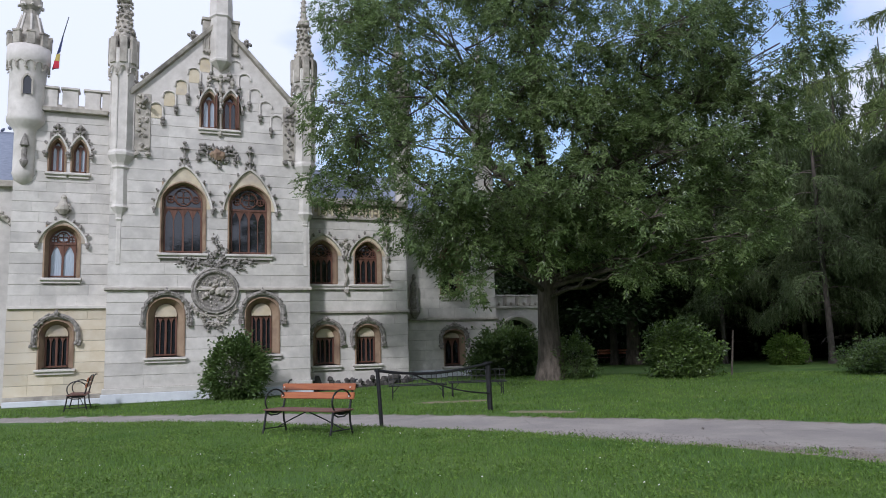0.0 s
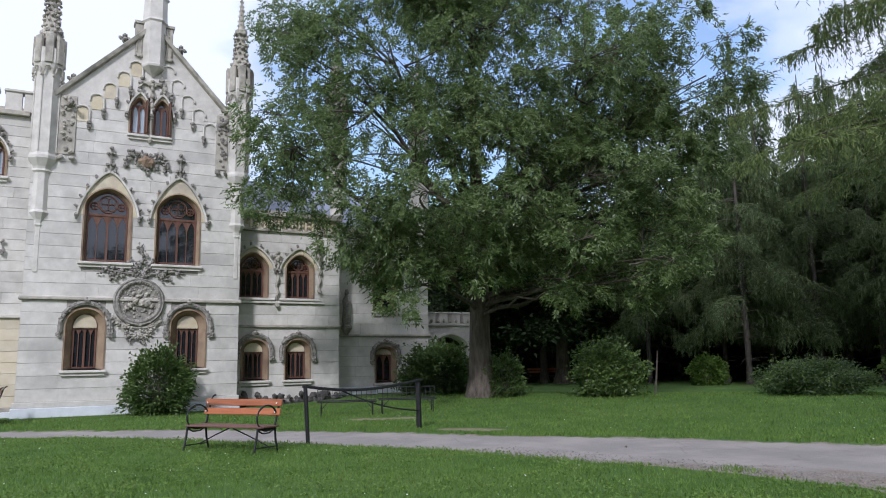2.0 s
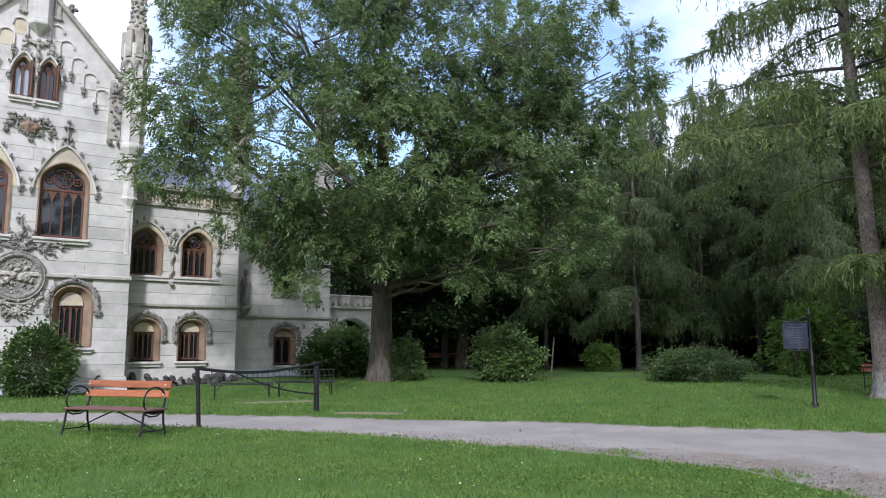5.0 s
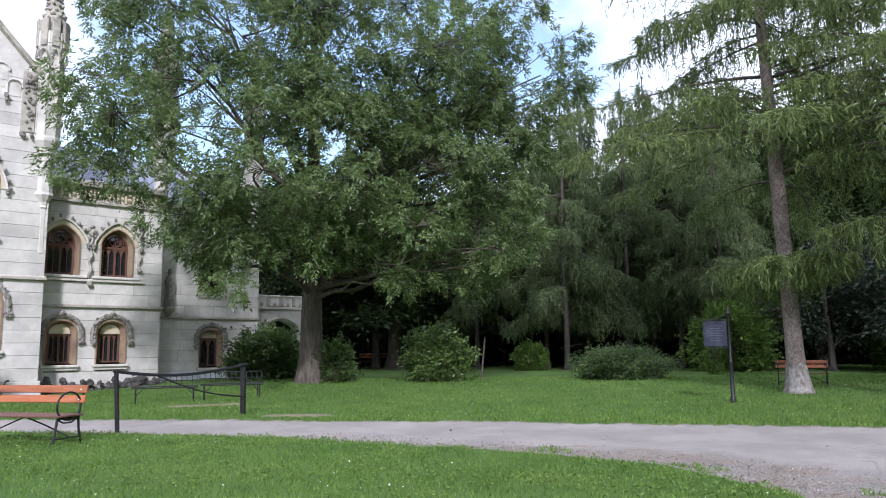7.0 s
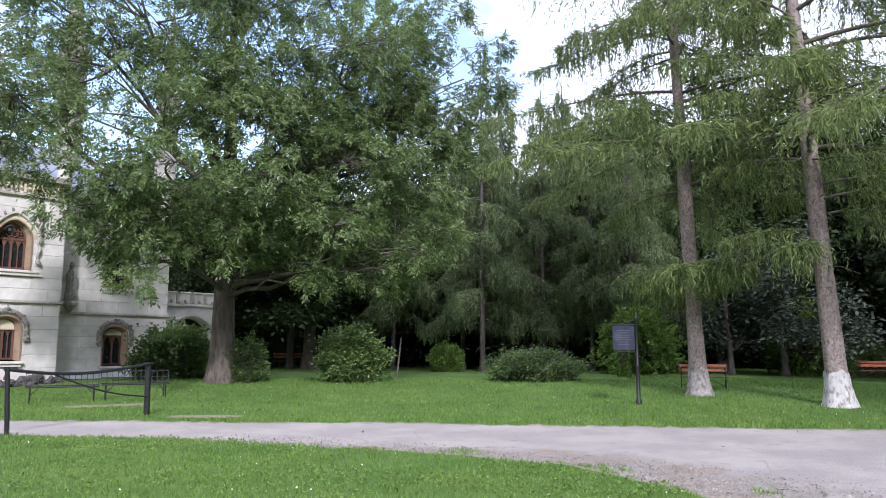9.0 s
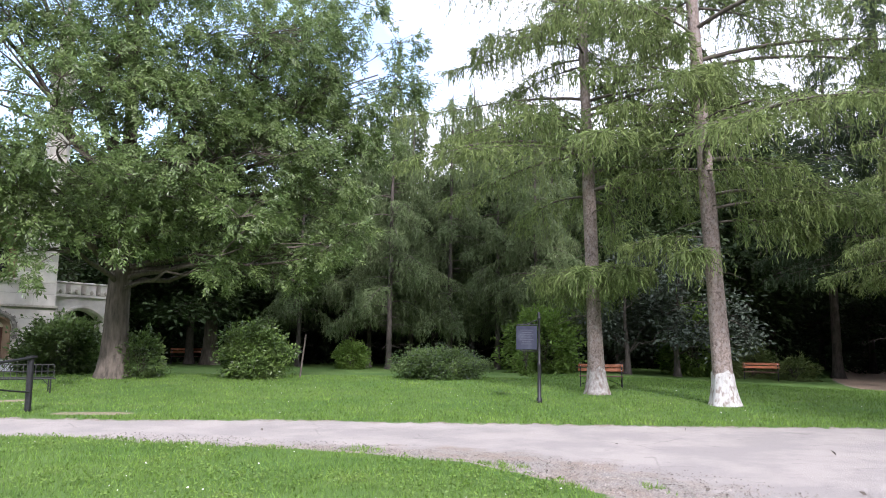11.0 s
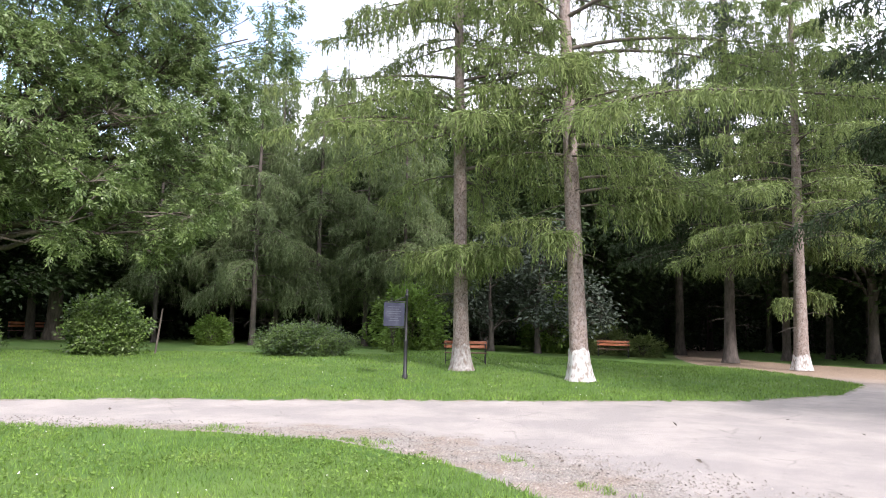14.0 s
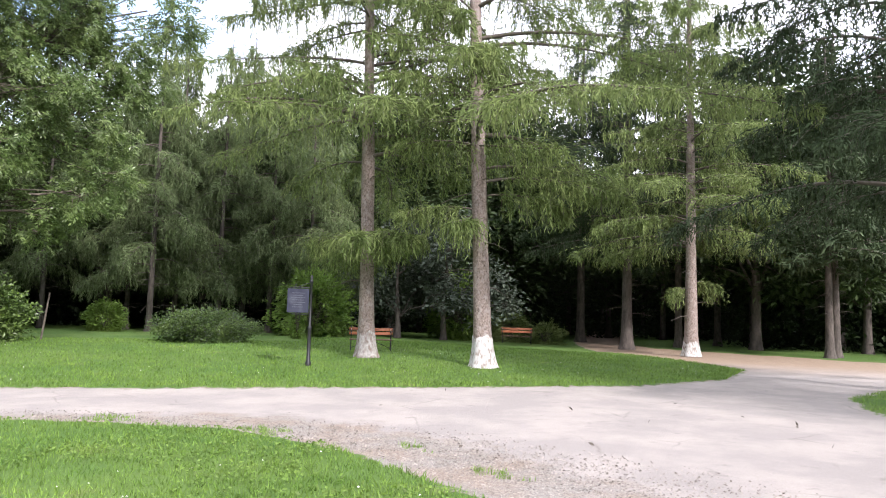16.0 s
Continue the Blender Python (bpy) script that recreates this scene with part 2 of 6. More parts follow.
def lathe(bm, profile, sides=12, at=(0, 0), start=0.0, sweep=math.tau):
    """A turned form: (radius, z) rows round an upright axis."""
    rings = []
    full = sweep >= math.tau - 1e-6
    count = sides if full else sides + 1
    for r, z in profile:
        rings.append([bm.verts.new((at[0] + r * math.cos(start + k * sweep / sides), at[1] + r * math.sin(start + k * sweep / sides), z)) for k in range(count)])
    for r0, r1 in zip(rings, rings[1:]):
        for k in range(sides):
            bm.faces.new((r0[k], r0[(k + 1) % count], r1[(k + 1) % count], r1[k]))
    if full:
        bm.faces.new(rings[0][::-1])
        bm.faces.new(rings[-1])
    return bm


# ---------------------------------------------------------------- ground
FAR_EDGE = [(-60, 52), (-14, 30.0), (-8, 26.2), (-2.3, 23.4), (3.4, 19.6), (6.7, 16.0), (8.4, 13.7), (10.6, 11.4), (12.0, 9.2), (15.5, 4.4), (18.0, 1.2), (21.5, -0.9), (26.0, -1.7), (31.5, 0.9), (36.0, 4.5), (44, 6.5), (70, 9)]
NEAR_EDGE = [(-60, 49.5), (-14, 27.4), (-8, 24.5), (-3.6, 22.4), (1.8, 18.2), (4.7, 14.3), (6.2, 12.2), (7.45, 9.1), (8.2, 7.2), (8.5, 5.7), (8.0, 3.8), (7.1, 2.6), (6.2, 1.4), (4.5, -1.2), (2.0, -6), (-3, -14), (-10, -40)]
RIGHT_PATCH = [(13.3, -3.6), (15.6, -3.0), (17.6, -3.05), (20.5, -4.4), (24, -6.3), (26, -14), (20, -22), (12, -18), (10.5, -8)]

FOREST_FLOOR = [(33.5, -12), (35.2, -7.8), (37, -5.4), (39.5, -2), (41, 1.2), (46, 3.6), (70, 6), (120, 6), (120, -80), (33, -40)]


BARE = [((8.2, 15.5), (8.9, 14.8), 0.40), ((7.5, 19.9), (8.9, 19.3), 0.35)]


def bareness(x, y):
    """How far the turf is worn away: 1 amid the trodden patches, 0 outside them."""
    best = np.zeros(np.shape(x))
    for (ax, ay), (bx, by), w in BARE:
        dx, dy = bx - ax, by - ay
        k = np.clip(((x - ax) * dx + (y - ay) * dy) / (dx * dx + dy * dy), 0, 1)
        best = np.maximum(best, np.clip(1.6 - np.hypot(x - ax - k * dx, y - ay - k * dy) / w, 0, 1))
    return best


def side(edge, x, y):
    """Signed distance from a polyline: plus to its left when walked along."""
    p, best, sign = np.array((x, y)), 1e9, 1
    for (ax, ay), (bx, by) in zip(edge, edge[1:]):
        d = np.array((bx - ax, by - ay))
        k = min(1, max(0, ((p - (ax, ay)) @ d) / (d @ d)))
        q = p - (ax + k * d[0], ay + k * d[1])
        r = math.hypot(*q)
        if r < best:
            best, sign = r, (1 if d[0] * q[1] - d[1] * q[0] > 0 else -1)
    return best * sign


def smooth_step(a, b, v):
    v = min(1, max(0, (v - a) / (b - a)))
    return v * v * (3 - 2 * v)


def rise(x, y):
    """Height of the park's ground: level by the road, a little higher under the trees."""
    s = side(FAR_EDGE, x, y)
    h = 0.30 * smooth_step(0.5, 12, s) * smooth_step(5, 13, x) * (1 - 0.7 * smooth_step(8, -2, y))
    return h


def ground_sheet():
    """One sheet out to the horizon: lawn, the asphalt road with its gravel margins, and the right-hand lawn."""
    def axis(lo, fine_lo, fine_hi, hi, step):
        a = list(np.arange(fine_lo, fine_hi + 1e-6, step))
        left, right, d = [], [], step
        v = fine_lo
        while v > lo:
            d *= 1.35
            v -= d
            left.append(max(v, lo))
        v, d = fine_hi, step
        while v < hi:
            d *= 1.35
            v += d
            right.append(min(v, hi))
        return left[::-1] + a + right
    xs = axis(-900, -9, 30, 900, 0.3)
    ys = axis(-900, -7, 26, 900, 0.3)
    verts = np.zeros((len(xs) * len(ys), 3))
    kind = np.zeros(len(verts))
    verge = np.full(len(verts), -5.0)
    k = 0
    patches = [[Vector((*p, 0)) for p in edge] for edge in (RIGHT_PATCH, FOREST_FLOOR)]
    for y in ys:
        for x in xs:
            near = -90 < x < 90 and -60 < y < 90
            if near:
                wob = 0.16 * noise.noise((x * 0.9, y * 0.9, 0)) + 0.08 * noise.noise((x * 3, y * 3, 4))
                s_far, s_near = side(FAR_EDGE, x, y) + wob * 0.6, side(NEAR_EDGE, x, y) + wob
                road = min(-s_far, s_near)                     # plus inside the road
                for patch in patches:
                    inside, best = False, 1e9
                    for a, b in zip(patch, patch[1:] + patch[:1]):
                        if (a.y > y) != (b.y > y) and x < (b.x - a.x) * (y - a.y) / (b.y - a.y) + a.x:
                            inside = not inside
                        d = (b - a)
                        q = Vector((x, y, 0)) - a
                        t = min(1, max(0, q.dot(d) / d.dot(d)))
                        best = min(best, (q - d * t).length)
                    road = min(road, (-best if inside else best) + wob * 0.5)
                verge[k] = min(-s_far / 0.10, s_near / (0.35 + 1.55 * smooth_step(11.5, 5.0, y) * smooth_step(3, 8, x + 0.5 * y)))
                z = rise(x, y) - 0.045 * smooth_step(-0.12, 0.12, road) + 0.012 * noise.noise((x * 0.5, y * 0.5, 9))
            else:
                road, z = -5, rise(x, y) if x < 300 and -300 < y < 300 else 0.0
            verts[k] = (x, y, z)
            kind[k] = road
            k += 1
    nx = len(xs)
    i, j = np.meshgrid(np.arange(nx - 1), np.arange(len(ys) - 1))
    a = (j * nx + i).ravel()
    faces = np.stack([a, a + 1, a + nx + 1, a + nx], -1)
    me = mesh_of("ground", verts, faces, GROUND, smooth=True)
    layer = me.attributes.new("road", "FLOAT", "POINT")
    layer.data.foreach_set("value", kind)
    layer = me.attributes.new("bare", "FLOAT", "POINT")
    layer.data.foreach_set("value", bareness(verts[:, 0], verts[:, 1]))
    layer = me.attributes.new("verge", "FLOAT", "POINT")
    layer.data.foreach_set("value", verge)
    return tagged(new("ground", me), "mown green park lawn crossed by a pale worn asphalt road", "ground", kind="structure")


def ground_material():
    m = bpy.data.materials.new("lawn_and_road")
    m.use_nodes = True
    n, l = m.node_tree.nodes, m.node_tree.links
    b = n["Principled BSDF"]
    b.inputs["Roughness"].default_value = 0.92
    b.inputs["Specular IOR Level"].default_value = 0.25
    geo = n.new("ShaderNodeNewGeometry")

    def tex(scale, detail=6, rough=0.6):
        t = n.new("ShaderNodeTexNoise")
        t.inputs["Scale"].default_value, t.inputs["Detail"].default_value, t.inputs["Roughness"].default_value = scale, detail, rough
        l.new(geo.outputs["Position"], t.inputs["Vector"])
        return t.outputs["Fac"]

    def ramp(fac, *stops):
        r = n.new("ShaderNodeValToRGB")
        while len(r.color_ramp.elements) < len(stops):
            r.color_ramp.elements.new(0.5)
        for e, (p, c) in zip(r.color_ramp.elements, stops):
            e.position, e.color = p, (*c, 1)
        l.new(fac, r.inputs["Fac"])
        return r.outputs["Color"]

    def mix(fac, a, c):
        x = n.new("ShaderNodeMixRGB")
        l.new(fac, x.inputs["Fac"])
        l.new(a, x.inputs["Color1"])
        l.new(c, x.inputs["Color2"])
        return x.outputs["Color"]

    lawn = mix(ramp(tex(0.35, 4), (0.38, (0, 0, 0)), (0.62, (1, 1, 1))),
               ramp(tex(26, 8, 0.75), (0.3, (0.042, 0.095, 0.018)), (0.72, (0.095, 0.175, 0.036))),
               ramp(tex(30, 8, 0.75), (0.3, (0.062, 0.12, 0.024)), (0.72, (0.135, 0.205, 0.046))))
    lawn = mix(ramp(tex(1.1, 5), (0.60, (0, 0, 0)), (0.74, (0.55, 0.55, 0.55))), lawn, ramp(tex(20, 5), (0.3, (0.14, 0.13, 0.05)), (0.7, (0.20, 0.18, 0.08))))
    worn = n.new("ShaderNodeAttribute")
    worn.attribute_name = "bare"
    ragged = n.new("ShaderNodeMath")
    ragged.operation = "MULTIPLY"
    l.new(worn.outputs["Fac"], ragged.inputs[0])
    l.new(tex(5, 6, 0.7), ragged.inputs[1])
    lawn = mix(ramp(ragged.outputs[0], (0.30, (0, 0, 0)), (0.44, (0.9, 0.9, 0.9))), lawn, ramp(tex(35, 5, 0.8), (0.3, (0.17, 0.13, 0.09)), (0.7, (0.38, 0.31, 0.23))))
    asphalt = mix(ramp(tex(0.8, 6), (0.42, (0, 0, 0)), (0.62, (1, 1, 1))),
                  ramp(tex(60, 6, 0.8), (0.25, (0.225, 0.205, 0.19)), (0.75, (0.35, 0.32, 0.295))),
                  ramp(tex(60, 6, 0.8), (0.25, (0.29, 0.26, 0.235)), (0.75, (0.43, 0.39, 0.355))))
    asphalt = mix(ramp(tex(2.4, 7, 0.7), (0.60, (0, 0, 0)), (0.70, (0.6, 0.6, 0.6))), asphalt, ramp(tex(45, 4), (0.3, (0.13, 0.12, 0.11)), (0.7, (0.24, 0.22, 0.20))))
    vor = n.new("ShaderNodeTexVoronoi")
    vor.feature = "DISTANCE_TO_EDGE"
    vor.inputs["Scale"].default_value = 0.75
    warp = n.new("ShaderNodeMixRGB")
    warp.inputs["Fac"].default_value = 0.22
    wt = n.new("ShaderNodeTexNoise")
    wt.inputs["Scale"].default_value = 1.6
    wt.inputs["Detail"].default_value = 6
    l.new(geo.outputs["Position"], wt.inputs["Vector"])
    l.new(geo.outputs["Position"], warp.inputs["Color1"])
    l.new(wt.outputs["Color"], warp.inputs["Color2"])
    l.new(warp.outputs["Color"], vor.inputs["Vector"])
    crack = ramp(vor.outputs["Distance"], (0.0, (0.32, 0.32, 0.32)), (0.014, (0, 0, 0)))
    gate = n.new("ShaderNodeMixRGB")
    gate.blend_type = "MULTIPLY"
    gate.inputs["Fac"].default_value = 1.0
    l.new(crack, gate.inputs["Color1"])
    l.new(ramp(tex(0.55, 3), (0.5, (0, 0, 0)), (0.62, (1, 1, 1))), gate.inputs["Color2"])
    asphalt = mix(gate.outputs["Color"], asphalt, ramp(tex(30, 3), (0.3, (0.05, 0.047, 0.04)), (0.7, (0.10, 0.09, 0.075))))
    sep = n.new("ShaderNodeSeparateXYZ")
    l.new(geo.outputs["Position"], sep.inputs[0])
    track = n.new("ShaderNodeMapRange")
    track.inputs["From Min"].default_value, track.inputs["From Max"].default_value = 24.0, 31.0
    l.new(sep.outputs["X"], track.inputs["Value"])
    asphalt = mix(track.outputs["Result"], asphalt, ramp(tex(14, 6), (0.3, (0.20, 0.145, 0.10)), (0.7, (0.36, 0.275, 0.20))))
    gravel = mix(ramp(tex(1.3, 5, 0.7), (0.4, (0, 0, 0)), (0.6, (1, 1, 1))),
                 ramp(tex(38, 5, 0.9), (0.3, (0.075, 0.06, 0.048)), (0.5, (0.25, 0.20, 0.16)), (0.72, (0.48, 0.43, 0.37))),
                 ramp(tex(38, 5, 0.9), (0.3, (0.10, 0.092, 0.082)), (0.5, (0.25, 0.23, 0.205)), (0.72, (0.44, 0.41, 0.37))))
    at = n.new("ShaderNodeAttribute")
    at.attribute_name = "road"
    jitter = n.new("ShaderNodeMath")
    jitter.operation = "MULTIPLY_ADD"
    jitter.inputs[1].default_value = 0.9
    l.new(tex(2.2, 8, 0.7), jitter.inputs[0])
    l.new(at.outputs["Fac"], jitter.inputs[2])
    edge = ramp(jitter.outputs[0], (0.40, (0, 0, 0)), (0.47, (1, 1, 1)))
    at2 = n.new("ShaderNodeAttribute")
    at2.attribute_name = "verge"
    wide = n.new("ShaderNodeMath")
    wide.operation = "MULTIPLY_ADD"
    wide.inputs[1].default_value = 1.5
    l.new(tex(1.5, 9, 0.68), wide.inputs[0])
    l.new(at2.outputs["Fac"], wide.inputs[2])
    half = n.new("ShaderNodeMath")
    half.operation = "MULTIPLY"
    half.inputs[1].default_value = 0.4
    l.new(wide.outputs[0], half.inputs[0])
    inner = ramp(half.outputs[0], (0.55, (0, 0, 0)), (0.66, (1, 1, 1)))
    l.new(mix(edge, lawn, mix(inner, gravel, asphalt)), b.inputs["Base Color"])
    bp = n.new("ShaderNodeBump")
    bp.inputs["Strength"].default_value = 0.6
    bp.inputs["Distance"].default_value = 0.03
    l.new(tex(70, 5, 0.8), bp.inputs["Height"])
    l.new(bp.outputs["Normal"], b.inputs["Normal"])
    return m


GROUND = ground_material()
ground_sheet()

# ---------------------------------------------------------------- plants
RNG = np.random.default_rng(7)


def unit(v):
    return v / np.maximum(np.linalg.norm(v, axis=-1, keepdims=True), 1e-9)


def leaf_mesh(name, centres, length, width, mat, droop=0.0, along=None, seed=1, flat=0.5):
    """Many pointed leaves, each folded along its midrib."""
    g = np.random.default_rng(seed)
    n = len(centres)
    d = g.normal(size=(n, 3)) if along is None else along + g.normal(size=(n, 3)) * 0.35
    d[:, 2] = d[:, 2] * 0.7 - droop
    d = unit(d)
    up = g.normal(size=(n, 3)) * flat + (0, 0, 1)
    s = unit(np.cross(d, up))
    nrm = np.cross(s, d)
    ln = (length * g.uniform(0.65, 1.25, (n, 1)))
    wd = (width * g.uniform(0.7, 1.2, (n, 1)))
    v = np.empty((n, 4, 3))
    v[:, 0] = centres
    v[:, 1] = centres + d * ln * 0.45 + s * wd * 0.5 + nrm * wd * 0.18
    v[:, 2] = centres + d * ln
    v[:, 3] = centres + d * ln * 0.45 - s * wd * 0.5 + nrm * wd * 0.18
    f = np.arange(n * 4).reshape(n, 4)
    return mesh_of(name, v.reshape(-1, 3), f, mat)


def strip_mesh(name, tops, length, width, mat, seed=1, spread=0.25, side_frac=0.25, along=None):
    """Needle tufts: narrow tapered strips, along given directions or most of them pendent."""
    g = np.random.default_rng(seed)
    n = len(tops)
    if along is None:
        d = g.normal(size=(n, 3)) * spread + (0, 0, -1)
        k = g.random(n) < side_frac
        d[k] = g.normal(size=(k.sum(), 3)) * (1, 1, 0.4)
    else:
        d = along + g.normal(size=(n, 3)) * spread
    d = unit(d)
    s = unit(np.cross(d, g.normal(size=(n, 3))))
    ln = length * g.uniform(0.4, 1.3, (n, 1))
    wd = width * g.uniform(0.7, 1.3, (n, 1))
    v = np.empty((n, 4, 3))
    v[:, 0] = tops - s * wd * 0.3
    v[:, 1] = tops + s * wd * 0.3
    v[:, 2] = tops + d * ln * 0.6 + s * wd * 0.5
    v[:, 3] = tops + d * ln - s * wd * 0.2
    return mesh_of(name, v.reshape(-1, 3), np.arange(n * 4).reshape(n, 4), mat)


def pinnate_mesh(name, feet, heading, normal, length, leaflet, mat, seed=1, pairs=3):
    """Compound leaves: pairs of pointed leaflets along a drooping midrib, and one at its tip."""
    g = np.random.default_rng(seed)
    n = len(feet)
    ln = length * g.uniform(0.7, 1.2, (n, 1))
    d = unit(heading)
    s = unit(np.cross(d, normal))
    up = np.cross(s, d)
    out = np.empty((n, 2 * pairs + 1, 4, 3))
    for k in range(2 * pairs + 1):
        f = 1.0 if k == 2 * pairs else 0.3 + 0.7 * (k // 2) / pairs
        sign = 0.0 if k == 2 * pairs else (1.0 if k % 2 else -1.0)
        foot = feet + d * ln * f - (0, 0, 1) * ln * 0.28 * f * f
        way = unit(d * 0.75 + s * sign * 0.8 + g.normal(size=(n, 3)) * 0.22 - np.array((0, 0, 0.22)))
        across = unit(np.cross(way, up + g.normal(size=(n, 3)) * 0.35))
        lift = np.cross(across, way)
        L = leaflet[0] * g.uniform(0.75, 1.2, (n, 1))
        W = leaflet[1] * g.uniform(0.8, 1.2, (n, 1))
        out[:, k, 0] = foot
        out[:, k, 1] = foot + way * L * 0.5 + across * W * 0.5 + lift * W * 0.15
        out[:, k, 2] = foot + way * L
        out[:, k, 3] = foot + way * L * 0.5 - across * W * 0.5 + lift * W * 0.15
    v = out.reshape(-1, 3)
    return mesh_of(name, v, np.arange(len(v)).reshape(-1, 4), mat)


def fast_tubes(paths, sides=5):
    """Many tapered tubes in one go: paths of (points, radii)."""
    verts, faces, base = [], [], 0
    ang = np.arange(sides) * math.tau / sides
    for pts, rad in paths:
        pts = np.asarray(pts, float)
        rad = np.asarray(rad, float)
        d = unit(np.gradient(pts, axis=0))
        ref = np.where(np.abs(d[:, 2:3]) < 0.9, (0, 0, 1.0), (1.0, 0, 0))
        a = unit(np.cross(d, ref))
        b = np.cross(d, a)
        ring = pts[:, None] + (a[:, None] * np.cos(ang)[None, :, None] + b[:, None] * np.sin(ang)[None, :, None]) * rad[:, None, None]
        verts.append(ring.reshape(-1, 3))
        m = len(pts)
        i, k = np.meshgrid(np.arange(m - 1), np.arange(sides), indexing="ij")
        p = base + i * sides + k
        q = base + i * sides + (k + 1) % sides
        faces.append(np.stack([p, q, q + sides, p + sides], -1).reshape(-1, 4))
        base += m * sides
    return np.concatenate(verts), np.concatenate(faces)


def child_mesh(name, me, parent, label="", kind=""):
    ob = new(name, me)
    ob.parent = parent
    return tagged(ob, label, kind=kind)


def trunk_path(height, radius, lean=(0, 0), seed=0, flare=1.5, rows=14, wander=0.12):
    g = np.random.default_rng(seed)
    t = np.linspace(0, 1, rows) ** 1.6
    ph = g.uniform(0, 6, 2)
    pts = np.stack([lean[0] * t * height + wander * np.sin(t * 5 + ph[0]) * t, lean[1] * t * height + wander * np.sin(t * 4 + ph[1]) * t, t * height], -1)
    rad = radius * (1 - 0.86 * t) * (1 + (flare - 1) * np.exp(-t * height / (radius * 1.3)))
    return pts, rad


def broadleaf(name, at, label, lobes, trunk_height, radius, leaf_mat, bark, leaf=(0.17, 0.06), clump=0.55, density=1.0, per=60, seed=1, group="", lean=(0, 0), droop=0.25, category="tree", pinnate=0):
    """A broad-leaved tree: trunk, limbs into each lobe of the crown, and leaves in clumps about the limbs' ends."""
    g = np.random.default_rng(seed)
    tree = thing(name, at, label, category, group)
    top = max(z for (_, _, z), _ in lobes)
    tp, tr = trunk_path(top * 0.82, radius, lean, seed, 1.45)
    tv, tf = fast_tubes([(tp, tr)], 14)
    ang = np.arctan2(tv[:, 1], tv[:, 0])
    low = np.exp(-tv[:, 2] / 0.8)
    tv[:, :2] *= (1 + 0.10 * np.sin(ang * 5 + seed) * low + 0.03 * np.sin(ang * 9 + tv[:, 2] * 2))[:, None]
    child_mesh("trunk", mesh_of("trunk", tv, tf, bark, True), tree)
    limbs, clumps, outward = [], [], []
    for (c, r) in lobes:
        c = np.array(c, float)
        z0 = min(max(trunk_height * g.uniform(0.8, 1.25), c[2] - 1.3 * math.hypot(c[0], c[1]) - 1.0), c[2] * 0.85, tp[-1, 2])
        s = np.array([np.interp(z0, tp[:, 2], tp[:, k]) for k in range(3)])
        t = np.linspace(0, 1, 8)[:, None]
        mid = s * 0.6 + c * 0.4 + (0, 0, 0.16 * np.linalg.norm(c - s)) + g.normal(size=3) * 0.4
        curve = (1 - t) ** 2 * s + 2 * t * (1 - t) * mid + t ** 2 * c
        curve[2:] += g.normal(size=(6, 3)) * 0.10
        rr = min(radius * 0.32, 0.03 + 0.0135 * np.linalg.norm(c - s))
        limbs.append((curve, np.linspace(rr, rr * 0.2, 8)))
        # boughs: smaller masses about the lobe, so that the crown billows and has gaps
        nb = max(3, int(2.6 * r))
        bough = unit(g.normal(size=(nb, 3)))
        bough = c + bough * (1, 1, 0.8) * r * g.uniform(0.25, 0.95, (nb, 1))
        for bc in bough:
            br = r * g.uniform(0.26, 0.46)
            a = curve[g.integers(4, 8)]
            mid2 = (a + bc) / 2 + g.normal(size=3) * 0.2 + (0, 0, 0.08 * r)
            u = np.linspace(0, 1, 5)[:, None]
            limbs.append(((1 - u) ** 2 * a + 2 * u * (1 - u) * mid2 + u ** 2 * bc, np.linspace(0.03 + 0.005 * r, 0.012, 5)))
            m = max(5, int(density * 7.0 * br ** 2 + 4))
            if pinnate:                                     # leaf sprays lie like shallow domes, with hollows below
                axis = np.array((bc[0], bc[1], 0.0)) / (math.hypot(bc[0], bc[1]) + 1.0)
                v = unit(g.normal(size=(m, 3)) + (0, 0, 0.35) + axis * 0.45)
                pts = bc + v * (br * g.uniform(0.6, 1.12, (m, 1))) * (1.2, 1.2, 0.7) - (0, 0, 0.12) * np.hypot(v[:, :1], v[:, 1:2])
            else:
                v = unit(g.normal(size=(m, 3)) + (0, 0, 0.15))
                pts = bc + v * (br * g.uniform(0.35, 1.1, (m, 1))) * (1.1, 1.1, 0.75)
            clumps.append(pts)
            outward.append(v)
            for p in pts[::2]:
                mid3 = (bc + p) / 2 + g.normal(size=3) * 0.08
                limbs.append((np.stack([bc, mid3, p]), np.array([0.012, 0.009, 0.004])))
    lv, lf = fast_tubes(limbs, 5)
    child_mesh("branchwork", mesh_of("branchwork", lv, lf, bark, True), tree, "dark branching limbs and twigs", "stuff")
    cl = np.concatenate(clumps)
    if pinnate:
        q = np.repeat(cl, per, 0)
        ow = np.repeat(np.concatenate(outward), per, 0)
        q = q + g.normal(size=q.shape) * clump
        way = ow * (1, 1, 0.4) + g.normal(size=q.shape) * 0.75 - (0, 0, droop)
        face = unit(ow) * 0.5 + g.normal(size=q.shape) * 0.3 + (0, 0, 0.9)
        child_mesh("crown", pinnate_mesh("crown", q, way, face, pinnate, leaf, leaf_mat, seed), tree, kind="stuff")
        return tree
    q = np.repeat(cl, per, 0)
    off = g.normal(size=q.shape) * clump * (1, 1, 0.6)
    q = q + off
    child_mesh("crown", leaf_mesh("crown", q, leaf[0], leaf[1], leaf_mat, droop, unit(off + 1e-6), seed), tree, kind="stuff")
    return tree


